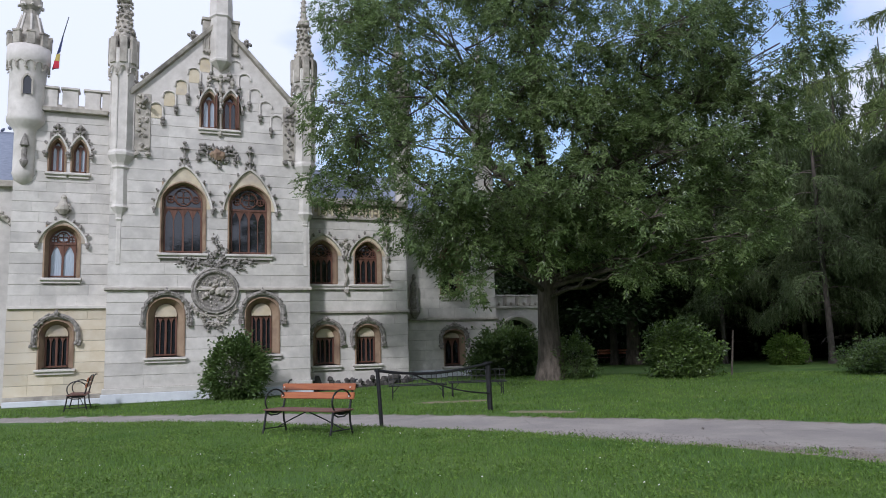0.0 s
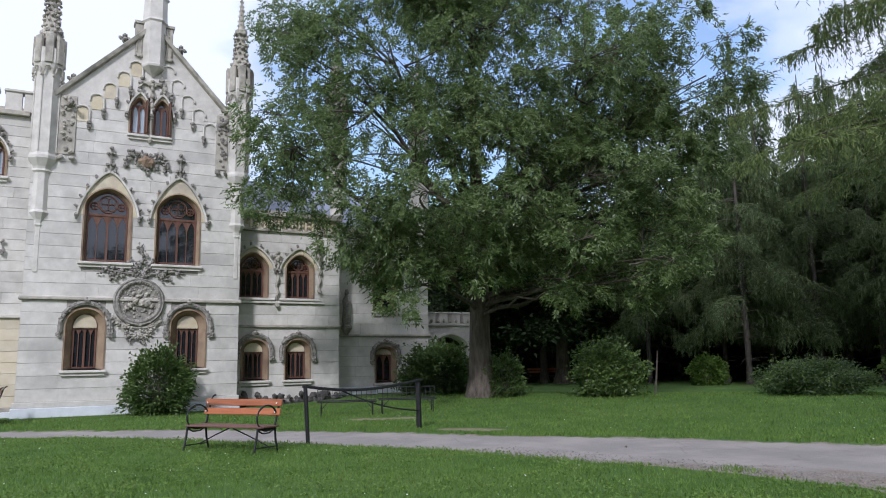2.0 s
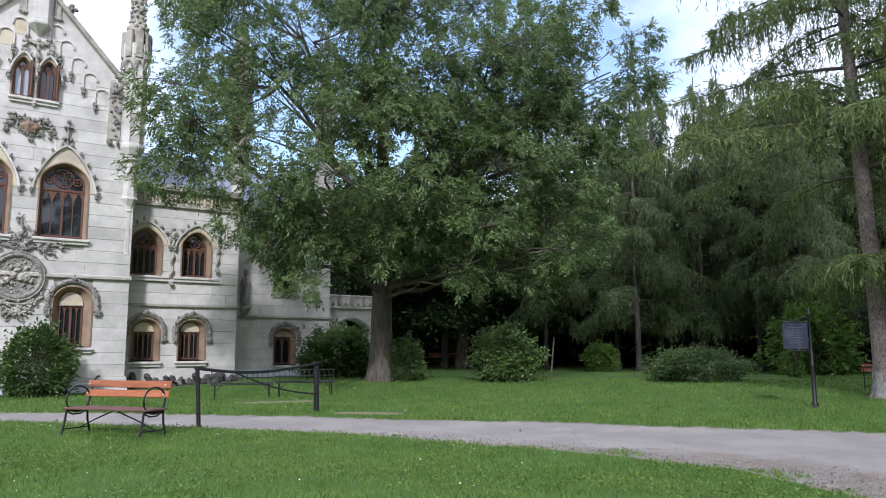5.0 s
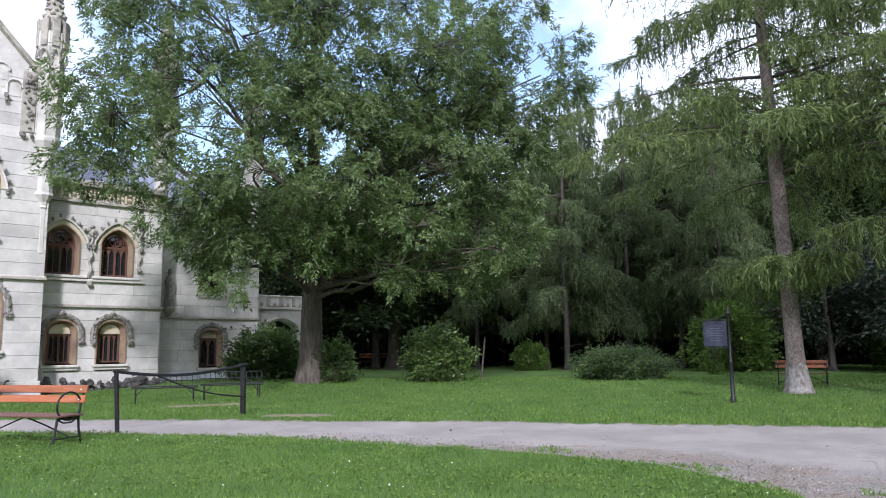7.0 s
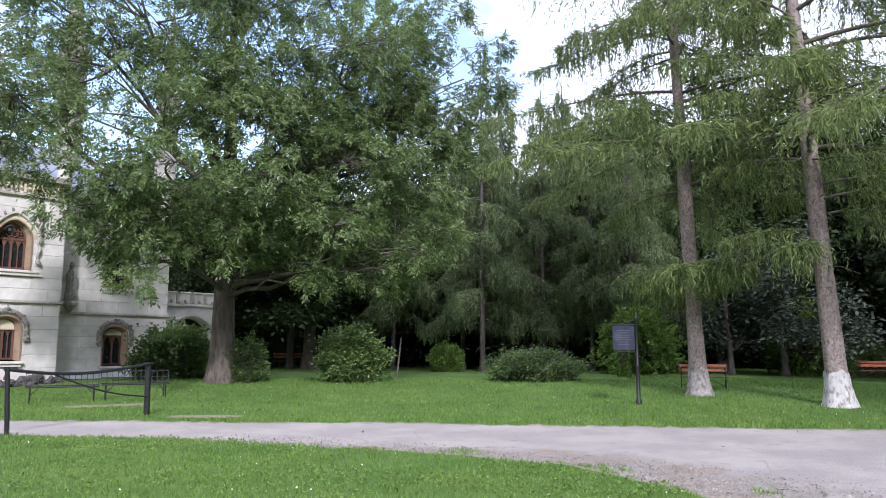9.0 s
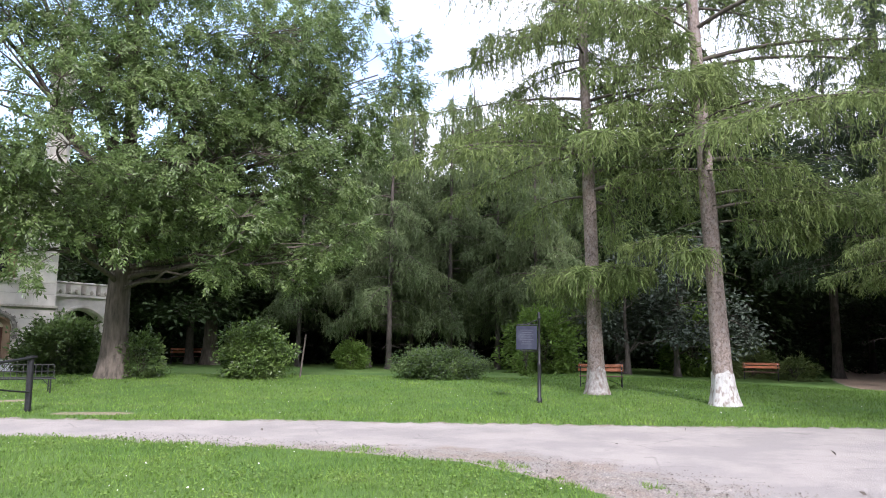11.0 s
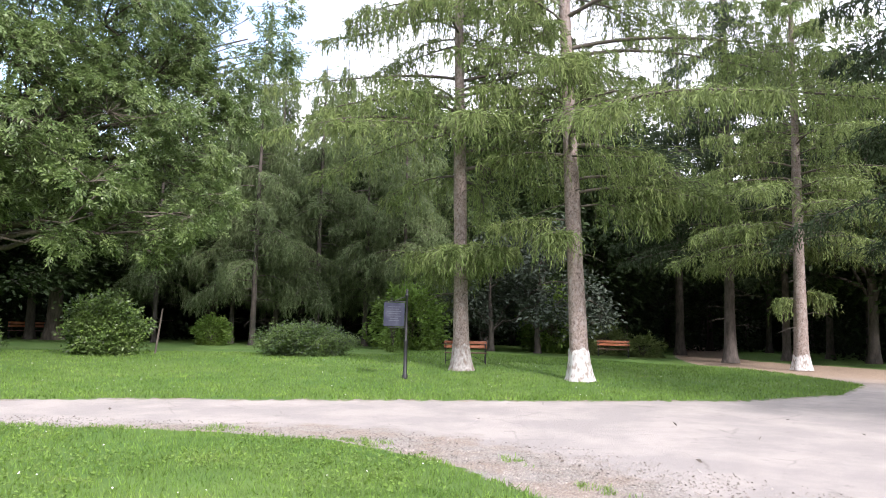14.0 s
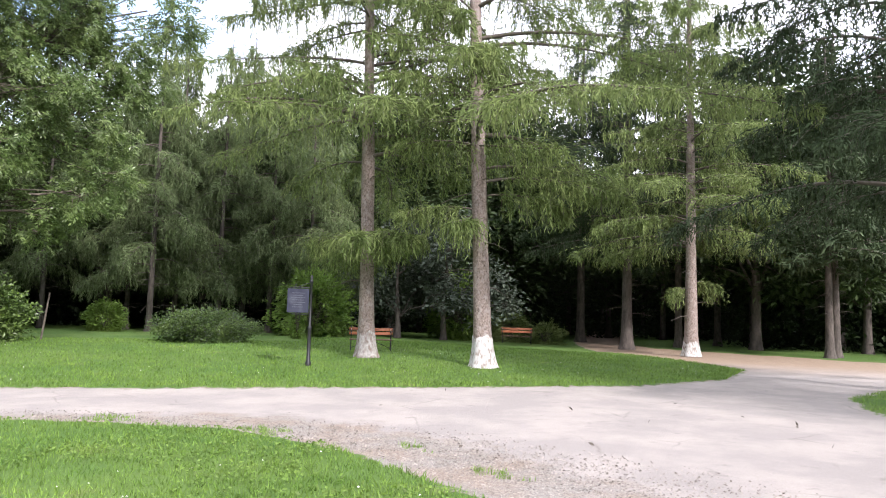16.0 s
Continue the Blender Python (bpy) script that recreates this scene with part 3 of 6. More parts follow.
def conifer(name, at, label, height, radius, reach, crown_from, leaf_mat, bark, branches=90, per=260, seed=1, group="", lean=(0, 0), strip=(0.5, 0.052), droop=0.5, lime=0.0, lift=0.15, extra=(), spread=0.25, taper=0.7, side_frac=0.3, bare=0, one_side=None, twigs=0, hang=0.5, tufts=14, wander=0.12, wash=None):
    """A conifer: a straight trunk, whorls of arching limbs and pendent needle twigs. extra: (height, reach, azimuth) of single low limbs."""
    g = np.random.default_rng(seed)
    tree = thing(name, at, label, "tree", group)
    tp, tr = trunk_path(height, radius, lean, seed, 1.6, 22, wander)
    tv, tf = fast_tubes([(tp, tr)], 14)
    ang = np.arctan2(tv[:, 1] - np.interp(tv[:, 2], tp[:, 2], tp[:, 1]), tv[:, 0] - np.interp(tv[:, 2], tp[:, 2], tp[:, 0]))
    tv[:, :2] += (np.stack([np.cos(ang), np.sin(ang)], -1) * (0.05 * radius * np.sin(ang * 6 + seed + tv[:, 2]))[:, None])
    child_mesh("trunk", mesh_of("trunk", tv, tf, bark, True), tree)
    if lime:
        rows = np.linspace(0.0, lime, 7)
        ring = [(np.array([np.interp(z, tp[:, 2], tp[:, 0]), np.interp(z, tp[:, 2], tp[:, 1]), z]), np.interp(z, tp[:, 2], tr) * 1.03 + 0.006) for z in rows]
        wv, wf = fast_tubes([([p for p, _ in ring], [r for _, r in ring])], 24)
        wang = np.arctan2(wv[:, 1], wv[:, 0])
        wv[-24:, 2] += 0.05 * np.sin(wang[-24:] * 3 + seed) + 0.03 * np.sin(wang[-24:] * 7)
        wv[:, :2] *= (1 + 0.05 * np.sin(wang * 6 + seed + wv[:, 2]))[:, None]
        child_mesh("lime_wash", mesh_of("lime_wash", wv, wf, wash or LIME, True), tree, "faded grey lime wash" if wash else "flaking white lime wash")
    limbs, tops, ways = [], [], []
    rows = [(crown_from + (height * 0.98 - crown_from) * (k + g.random()) / branches, None, None) for k in range(branches)] + list(extra)
    for z0, length, az in rows:
        f = (z0 - crown_from) / (height - crown_from)
        if length is None:
            length = reach * (1 - max(f, 0)) ** taper * g.uniform(0.55, 1.15)
            az = g.uniform(0, math.tau)
            if one_side is not None:
                length *= 1 + 0.35 * math.cos(az - one_side)
        s = np.array([np.interp(z0, tp[:, 2], tp[:, k]) for k in range(3)])
        t = np.linspace(0, 1, 9)
        out = np.stack([np.cos(az + 0.25 * t * g.normal()), np.sin(az + 0.25 * t * g.normal()), 0 * t], -1) * (t * length)[:, None]
        out[:, 2] = length * (lift * t * 2 - droop * t ** 2 + 0.10 * t ** 4)
        curve = s + out
        limbs.append((curve, np.linspace(0.012 + 0.008 * length, 0.005, 9)))
        if twigs:                                          # side twigs leave the limb and hang in fringes
            m = max(8, int(twigs * length * (2.4 if z0 < crown_from else 1.0)))
            u = g.random(m) ** 0.8 * 0.85 + 0.15
            foot = np.stack([np.interp(u, t, curve[:, k]) for k in range(3)], -1)
            wide = ((0.24 * length * (1.05 - u) + 0.14) * g.normal(size=m))[:, None]
            flat_ = wide * np.array((-math.sin(az), math.cos(az), 0.0)) + np.abs(wide) * 0.5 * np.array((math.cos(az), math.sin(az), 0.0))
            h = (hang * g.uniform(0.3, 1.25, m) * (0.5 + 0.6 * np.sin(np.pi * u ** 0.8)))[:, None]
            for q in (np.arange(tufts) + 0.5) / tufts:
                tops.append(foot + flat_ * (1 - (1 - q) ** 2) - (0, 0, 1) * h * q * q + g.normal(size=(m, 3)) * 0.025)
                ways.append(unit(flat_ * 2 * (1 - q) - (0, 0, 2) * h * q + 1e-4))
            limbs.extend((np.stack([a, a + b * 0.75 - (0, 0, 0.25) * hh, a + b - (0, 0, 1) * hh]), np.array([0.007, 0.005, 0.003])) for a, b, hh in zip(foot[::4], flat_[::4], h[::4]))
            continue
        m = max(10, int(per * (length / reach) ** 1.3))
        u = g.random(m) ** 0.75 * 0.88 + 0.12
        base = np.stack([np.interp(u, t, curve[:, k]) for k in range(3)], -1)
        wide = (0.22 * length * (1.05 - u) + 0.16) * g.normal(size=m)
        base[:, 0] += -math.sin(az) * wide
        base[:, 1] += math.cos(az) * wide
        base[:, 2] += g.normal(size=m) * 0.06 - 0.12 * np.abs(wide)
        tops.append(base)
        for w in range(5):
            a = curve[3 + w]
            k = g.choice([-1, 1]) * (0.25 * length * (1 - w / 7) + 0.15)
            limbs.append((np.stack([a, a + np.array((-math.sin(az), math.cos(az), -0.1)) * k * 0.6, a + np.array((-math.sin(az) * k, math.cos(az) * k, -0.3 * abs(k)))]), np.array([0.012, 0.009, 0.004])))
    for k in range(bare):
        z0 = crown_from * g.uniform(0.35, 1.0)
        az, length = g.uniform(0, math.tau), g.uniform(0.4, 1.6)
        s = np.array([np.interp(z0, tp[:, 2], tp[:, j]) for j in range(3)])
        e = s + np.array((math.cos(az), math.sin(az), g.uniform(-0.4, 0.1))) * length
        limbs.append((np.stack([s, (s + e) / 2 + (0, 0, 0.08), e]), np.array([0.018, 0.012, 0.004])))
    lv, lf = fast_tubes(limbs, 4)
    child_mesh("branchwork", mesh_of("branchwork", lv, lf, TWIG, True), tree, "thin arching grey limbs", "stuff")
    child_mesh("needles", strip_mesh("needles", np.concatenate(tops), strip[0], strip[1], leaf_mat, seed, spread, side_frac, np.concatenate(ways) if twigs else None), tree, kind="stuff")
    return tree


def shrub(name, at, label, size, leaf_mat, seed=1, leaf=(0.09, 0.045), count=9000, group="", rough=0.45, stems=9, second=None):
    """A dense bush: stems from one foot and a shell of leaves with an uneven outline."""
    g = np.random.default_rng(seed)
    bush = thing(name, at, label, "shrub", group)
    a, b, h = size
    v = unit(g.normal(size=(count, 3)))
    bulge = np.array([1 + rough * noise.noise(Vector(q * 2.1 + seed)) + 0.9 * rough * noise.noise(Vector(q * 5.5 + seed)) for q in v])
    r = (0.6 + 0.4 * g.random(count) ** 0.45) * bulge
    c = v * r[:, None] * (a, b, h * 0.58) + (0, 0, h * 0.42)
    low = c[:, 2] < 0.03
    c[low, :2] *= 0.9
    c[low, 2] = 0.03 + 0.15 * h * g.random(low.sum())
    n_up = count // 14
    shoots = v[:n_up] * (bulge[:n_up] * g.uniform(0.85, 1.22, n_up))[:, None] * (a, b, h * 0.58) + (0, 0, h * 0.42)
    c = np.concatenate([c, np.repeat(shoots, 6, 0) + g.normal(size=(n_up * 6, 3)) * 0.07])
    c[:, 2] = np.maximum(c[:, 2], 0.03)
    paths = []
    for k in range(stems):
        az = k * math.tau / stems + g.random()
        e = np.array((math.cos(az) * a * 0.6, math.sin(az) * b * 0.6, h * g.uniform(0.55, 0.85)))
        paths.append((np.stack([e * (0.06, 0.06, -0.02), e * (0.3, 0.3, 0.55), e]), np.array([0.022, 0.016, 0.006])))
    sv, sf = fast_tubes(paths, 5)
    child_mesh("stems", mesh_of("stems", sv, sf, TWIG, True), bush, kind="stuff")
    if second is not None:
        k = g.random(len(c)) < 0.12
        child_mesh("young_foliage", leaf_mesh("young_foliage", c[k] + (0, 0, 0.04), leaf[0], leaf[1], second, 0.0, 0.25 * unit(c[k] - (0, 0, h * 0.3)), seed + 5), bush, "lighter young leaves", "stuff")
        c = c[~k]
    child_mesh("leaves", leaf_mesh("leaves", c, leaf[0], leaf[1], leaf_mat, 0.05, 0.25 * unit(c - (0, 0, h * 0.3)), seed, 0.9), bush, kind="stuff")
    return bush

# ---------------------------------------------------------------- castle
FACE, LEFT, WING, FAR, LINK = 28.2, 29.0, 29.2, 30.4, 31.5      # the planes of the fronts
castle = thing("castle", (0, 0, 0), "pale ashlar neo-gothic castle with gable, corner turrets and carved stone ornament", "castle")


def arch_line(cx, w, z0, zs, zt, p=2.0, q=0.5, n=14):
    """An arched opening's outline, from its lower left corner round to the lower right."""
    pts = [(cx - w / 2, z0), (cx - w / 2, zs)]
    for k in range(1, n):
        u = -math.cos(math.pi * k / n)
        pts.append((cx + u * w / 2, zs + (zt - zs) * max(0.0, 1 - abs(u) ** p) ** q))
    return pts + [(cx + w / 2, zs), (cx + w / 2, z0)]


def loft(bm, lines):
    """Skin through outlines of equal length, each with its own depth: (points, y)."""
    rows = [[bm.verts.new((x, y, z)) for x, z in pts] for pts, y in lines]
    for a, b in zip(rows, rows[1:]):
        for k in range(len(a) - 1):
            bm.faces.new((a[k], a[k + 1], b[k + 1], b[k]))
    return rows


def prism(bm, pts, y0, y1):
    """A flat outline of (x, z) given thickness from y0 (front) to y1."""
    a, b = [bm.verts.new((x, y0, z)) for x, z in pts], [bm.verts.new((x, y1, z)) for x, z in pts]
    bm.faces.new(a)
    bm.faces.new(b[::-1])
    for k in range(len(pts)):
        bm.faces.new((a[k], b[k], b[(k + 1) % len(pts)], a[(k + 1) % len(pts)]))
    bmesh.ops.recalc_face_normals(bm, faces=bm.faces[:])
    return bm


def lumps(bm, spots, seed=0, squash=0.6):
    """Carved knobs: small uneven bosses at (x, y, z, radius)."""
    g = random.Random(seed)
    for x, y, z, r in spots:
        m = Matrix.Translation((x, y, z)) @ Euler((g.random() * 3, g.random() * 3, g.random() * 3)).to_matrix().to_4x4() @ Matrix.Diagonal((r * g.uniform(0.8, 1.25), r * squash * g.uniform(0.8, 1.4), r * g.uniform(0.8, 1.25), 1))
        bmesh.ops.create_icosphere(bm, subdivisions=1, radius=1.0, matrix=m)
    return bm


def wall_with(name, x0, x1, y, z0, z1, openings, mat, depth=0.6, label=""):
    """A wall slab with the openings cut through it; over each arch the corners are closed."""
    bm = bmesh.new()
    xs = sorted({x0, x1, *(v for o in openings for v in (o[0], o[1]))})
    for a, b in zip(xs, xs[1:]):
        c, z = (a + b) / 2, z0
        for o in sorted((o for o in openings if o[0] < c < o[1]), key=lambda o: o[2]):
            if o[2] > z:
                box(bm, a, b, y, y + depth, z, o[2])
            z = o[3]
        if z1 > z:
            box(bm, a, b, y, y + depth, z, z1)
    return part(name, bm, mat, castle, label)


OPENINGS = {"front": [], "left": [], "wing": [], "far": []}


def gothic_window(wall, y, cx, z0, zs, zt, w_out, w_in, p, q, lights=4, transom=None, glass=None, hood="carved", sill_out=0.12, label="", depth=0.30, tympanum=None, frame_mat=None):
    """A window: splayed reveal, wooden frame with mullions and pointed heads, panes, sill and the carved hood about it."""
    OPENINGS[wall].append((cx - w_out / 2, cx + w_out / 2, z0, zt))
    frame_mat = frame_mat or FRAME_WOOD
    glass = glass or GLASS
    grow = (w_out - w_in) / 2
    outer = arch_line(cx, w_out, z0, zs, zt, p, q)
    inner = arch_line(cx, w_in, z0 + 0.06, zs - 0.02, zt - grow * 0.75, p, q)
    bm = bmesh.new()
    lip = arch_line(cx, w_out + 0.10, z0, zs, zt + 0.05, p, q)
    loft(bm, [(lip, y - 0.035), (outer, y - 0.045), (outer, y + 0.02), (arch_line(cx, w_in + grow * 0.9, z0 + 0.03, zs, zt - grow * 0.35, p, q), y + depth * 0.55), (inner, y + depth)])
    for k in range(1, len(outer) - 2):                    # closes the corners over the arch
        (ax, az), (bx, bz) = outer[k], outer[k + 1]
        v = [bm.verts.new((ax, y - 0.012, az)), bm.verts.new((bx, y - 0.012, bz)), bm.verts.new((bx, y - 0.012, zt + 0.01)), bm.verts.new((ax, y - 0.012, zt + 0.01))]
        if abs(bx - ax) > 1e-4:
            bm.faces.new(v)
    win = part("window", bm, REVEAL, castle, label)
    yf = y + depth
    head = (tympanum[0] if tympanum else None)
    top_line = [(x, z) for x, z in inner]
    # frame rim
    bm = bmesh.new()
    t = 0.055
    rim_in = arch_line(cx, w_in - 2 * t, z0 + 0.06 + t, zs - 0.02, zt - grow * 0.75 - t, p, q)
    loft(bm, [(inner, yf - 0.05), (rim_in, yf - 0.05), (rim_in, yf + 0.03)])
    zb, zc = z0 + 0.06, zt - grow * 0.75
    box(bm, cx - w_in / 2, cx + w_in / 2, yf - 0.05, yf + 0.03, zb, zb + t)
    z_top = transom or (head if head else zs + (zc - zs) * 0.55)
    box(bm, cx - 0.035, cx + 0.035, yf - 0.055, yf + 0.03, zb, z_top)
    if transom or head:
        box(bm, cx - w_in / 2, cx + w_in / 2, yf - 0.06, yf + 0.03, z_top - 0.04, z_top + 0.04)
    step = w_in / lights
    for k in range(lights):
        a = cx - w_in / 2 + k * step
        lo = z_top - step * 1.3
        light = arch_line(a + step / 2, step - 0.045, lo, lo + 0.02, z_top - 0.07, 1.3, 0.8, 8)
        rect = [(a, lo)] + [(a + step * (0.0 if i == 1 else (i - 1) / (len(light) - 3)), z_top - 0.02) for i in range(1, len(light) - 1)] + [(a + step, lo)]
        loft(bm, [(rect, yf - 0.03), (light, yf - 0.03), (light, yf + 0.02)])
        if k and k != lights / 2:
            box(bm, a - 0.014, a + 0.014, yf - 0.035, yf + 0.02, zb, lo + 0.1)
    if transom:                                            # tracery of rings over the transom
        zm = (transom + zc) / 2 - 0.03
        for dx, r in ((0, (zc - transom) * 0.36), (-w_in * 0.33, 0.13), (w_in * 0.33, 0.13)):
            ring = [(cx + dx + r * math.cos(a * math.tau / 14), zm - (0.08 if dx else 0) + r * math.sin(a * math.tau / 14)) for a in range(15)]
            tube(bm, [(x, yf - 0.02, z) for x, z in ring], 0.022, 5, False)
            for a in range(4):
                c, s = math.cos(a * math.pi / 2 + 0.78) * r * 0.5, math.sin(a * math.pi / 2 + 0.78) * r * 0.5
                small = [(cx + dx + c + r * 0.42 * math.cos(b * math.tau / 8), zm - (0.08 if dx else 0) + s + r * 0.42 * math.sin(b * math.tau / 8)) for b in range(9)]
                tube(bm, [(x, yf - 0.015, z) for x, z in small], 0.014, 4, False)
    part("frame", bm, frame_mat, win, "brown painted wooden frame with pointed lights")
    if tympanum:
        bm = bmesh.new()
        pts = [pt for pt in arch_line(cx, w_in - 0.02, z_top, max(zs - 0.02, z_top + 0.01), zc - 0.01, p, q)]
        prism(bm, pts, yf - 0.08, yf - 0.04)
        for k in range(9):                                 # row of little teeth
            a = cx - w_in / 2 + (k + 0.15) * w_in / 9
            box(bm, a, a + w_in / 9 * 0.6, yf - 0.11, yf - 0.05, z_top - 0.02, z_top + 0.05)
        part("tympanum", bm, TYMP, win, "cream plaster arch filling")
    for k in range(lights):                                # each pane
        a = cx - w_in / 2 + k * step
        part("pane", boxes((a + 0.012, a + step - 0.012, yf + 0.012, yf + 0.02, zb + 0.02, z_top - 0.02)), glass, win)
    if not tympanum:
        bm = bmesh.new()
        pts = arch_line(cx, w_in - 0.02, z_top, max(zs - 0.02, z_top + 0.01), zc - 0.01, p, q)
        prism(bm, pts, yf + 0.012, yf + 0.02)
        part("pane", bm, glass, win)
    bm = boxes((cx - w_out / 2 - sill_out, cx + w_out / 2 + sill_out, y - 0.16, y + depth, z0 - 0.10, z0 + 0.0), bevel=0.02)
    box(bm, cx - w_out / 2 - sill_out + 0.05, cx + w_out / 2 + sill_out - 0.05, y - 0.09, y + 0.05, z0 - 0.19, z0 - 0.10)
    part("sill", bm, TRIM_PALE, win, "pale stone sill")
    if hood == "carved":
        bm = bmesh.new()
        g = random.Random(int(cx * 100))
        band = arch_line(cx, w_out + 0.34, zs - 0.25, zs, zt + 0.20, p, q, 20)
        tube(bm, [(x, y - 0.05, z) for x, z in band[0:]], 0.085, 6)
        spots = []
        for (ax, az), (bx, bz) in zip(band, band[1:]):
            m = max(2, int(math.hypot(bx - ax, bz - az) / 0.07))
            for i in range(m):
                u = (i + g.random()) / m
                spots.append((ax + (bx - ax) * u + g.uniform(-0.09, 0.09), y - 0.09 + g.uniform(-0.03, 0.02), az + (bz - az) * u + g.uniform(-0.07, 0.07), g.uniform(0.035, 0.062)))
        for sx in (-1, 1):
            for i in range(10):
                spots.append((cx + sx * (w_out / 2 + 0.17) + g.uniform(-0.09, 0.09), y - 0.1, zs - 0.30 + g.uniform(-0.12, 0.06), g.uniform(0.05, 0.075)))
        spots += [(cx, y - 0.12, zt + 0.26, 0.10), (cx, y - 0.12, zt + 0.36, 0.06)]
        part("hood", lumps(bm, spots, 3), CARVING, win, "dark weathered carved foliage hood")
    elif hood:
        (hw, hz, ht, fin) = hood                           # width, spring, apex, finial's tip
        bm = bmesh.new()
        line = arch_line(cx, hw, hz, hz + 0.05, ht, 1.45, 0.72, 22)
        loft(bm, [([(x, z) for x, z in line], y - 0.02), (line, y - 0.13), (arch_line(cx, hw - 0.12, hz, hz + 0.04, ht - 0.08, 1.45, 0.72, 22), y - 0.12), (arch_line(cx, hw - 0.16, hz, hz + 0.03, ht - 0.11, 1.45, 0.72, 22), y - 0.02)])
        part("hood", bm, TRIM_PALE, win, "pale stone ogee hood mould")
        bm = bmesh.new()
        inside = arch_line(cx, hw - 0.16, max(hz, z0), hz + 0.03, ht - 0.11, 1.45, 0.72, 14)
        open_line = arch_line(cx, w_out + 0.08, max(hz, z0), zs, zt + 0.04, p, q, 14)
        loft(bm, [(inside, y - 0.022), (open_line, y - 0.03)])
        part("hood_field", bm, TYMP, win, "smooth cream field between arch and hood")
        spots, total, knobs = [], 0.0, []
        for k, ((ax, az), (bx, bz)) in enumerate(zip(line, line[1:])):
            total += math.hypot(bx - ax, bz - az)
            if total > 0.26:
                total = 0
                dx, dz = bx - cx, bz - (hz - 0.2)
                n = math.hypot(dx, dz)
                knobs.append([(bx + dx / n * 0.05, y - 0.10, bz + dz / n * 0.05, 0.066), (bx + dx / n * 0.10, y - 0.10, bz + dz / n * 0.10, 0.055)])
        for sx in (-1, 1):
            knobs.append([(cx + sx * hw / 2, y - 0.1, hz - 0.05, 0.095), (cx + sx * hw / 2, y - 0.1, hz - 0.15, 0.07)])
        for k, knob in enumerate(knobs):
            part("crocket", lumps(bmesh.new(), knob, k, 0.8), CARVING, win)
        if fin:
            bm = tube(bmesh.new(), [(cx, y - 0.09, ht - 0.05), (cx, y - 0.09, fin - 0.1)], [0.05, 0.035], 6)
            for i in range(2):
                z = ht + (fin - ht) * (0.25 + 0.5 * i)
                spots += [(cx - 0.11, y - 0.09, z, 0.07), (cx + 0.11, y - 0.09, z, 0.07), (cx, y - 0.12, z, 0.07)]
            spots.append((cx, y - 0.09, fin, 0.08))
            part("finial", lumps(bm, spots, 5, 0.8), CARVING, win, "weathered leafy stone finial")
    return win


# front block
GW = dict(p=2.0, q=0.5, lights=4, tympanum=(3.02, 0.5), label="barred ground-floor window with dark carved foliage hood")
for cx in (0.65, 4.06):
    gothic_window("front", FACE, cx, 1.55, 3.08, 3.66, 1.22, 0.76, **GW)
BIG = dict(p=1.7, q=0.62, lights=4, transom=7.05, label="large brown traceried window under a pale ogee hood")
gothic_window("front", FACE, 1.18, 5.32, 7.35, 8.0, 1.52, 1.34, hood=(2.05, 7.0, 8.66, 9.5), depth=0.22, sill_out=0.14, **BIG)
gothic_window("front", FACE, 3.57, 5.32, 7.35, 8.0, 1.52, 1.34, hood=(2.05, 7.0, 8.66, 9.5), depth=0.22, sill_out=0.14, **BIG)
for cx, gl in ((2.05, CURTAIN), (2.84, GLASS)):
    gothic_window("front", FACE, cx, 10.14, 11.1, 11.58, 0.62, 0.50, 1.4, 0.75, lights=2, hood=(0.88, 10.95, 11.80, 0), depth=0.18, glass=gl, sill_out=0.08, label="small pointed attic window with wooden shutter")
# left block
gothic_window("left", LEFT, -2.94, 1.26, 2.45, 2.94, 1.06, 0.74, 2.0, 0.5, lights=4, tympanum=(2.42, 0.5), label="barred ground-floor window with dark carved foliage hood")
gothic_window("left", LEFT, -2.86, 4.46, 5.85, 6.36, 1.10, 0.86, 1.8, 0.55, lights=2, transom=5.72, glass=CURTAIN, hood=(1.62, 5.72, 6.62, 0), label="curtained upper window with brown frame and stone hood")
for cx in (-3.14, -2.40):
    gothic_window("left", LEFT, cx, 8.30, 9.15, 9.55, 0.52, 0.40, 1.4, 0.75, lights=2, glass=CURTAIN, hood=(0.76, 9.05, 9.74, 10.05), depth=0.2, sill_out=0.12, label="narrow pointed curtained window")
# wing
for cx in (6.74, 8.47):
    gothic_window("wing", WING, cx, 1.02, 2.16, 2.62, 1.02, 0.74, 2.0, 0.5, lights=4, tympanum=(2.16, 0.5), label="barred ground-floor window with dark carved foliage hood")
for cx in (6.62, 8.53):
    gothic_window("wing", WING, cx, 4.28, 5.55, 6.10, 1.14, 0.92, 1.6, 0.65, lights=4, transom=5.42, hood=(1.72, 5.48, 6.42, 0), sill_out=0.3, label="pointed brown wooden traceried window")
# far wing
gothic_window("far", FAR, 12.84, 0.76, 2.0, 2.36, 0.98, 0.72, 2.0, 0.5, lights=2, tympanum=(2.02, 0.5), label="ground-floor window with a casement ajar and a carved hood")
gothic_window("far", FAR, 12.80, 3.92, 5.6, 6.2, 1.06, 0.86, 1.6, 0.65, lights=2, transom=5.4, hood=(1.6, 5.4, 6.5, 0), label="tall pointed window behind the ash tree's branches")

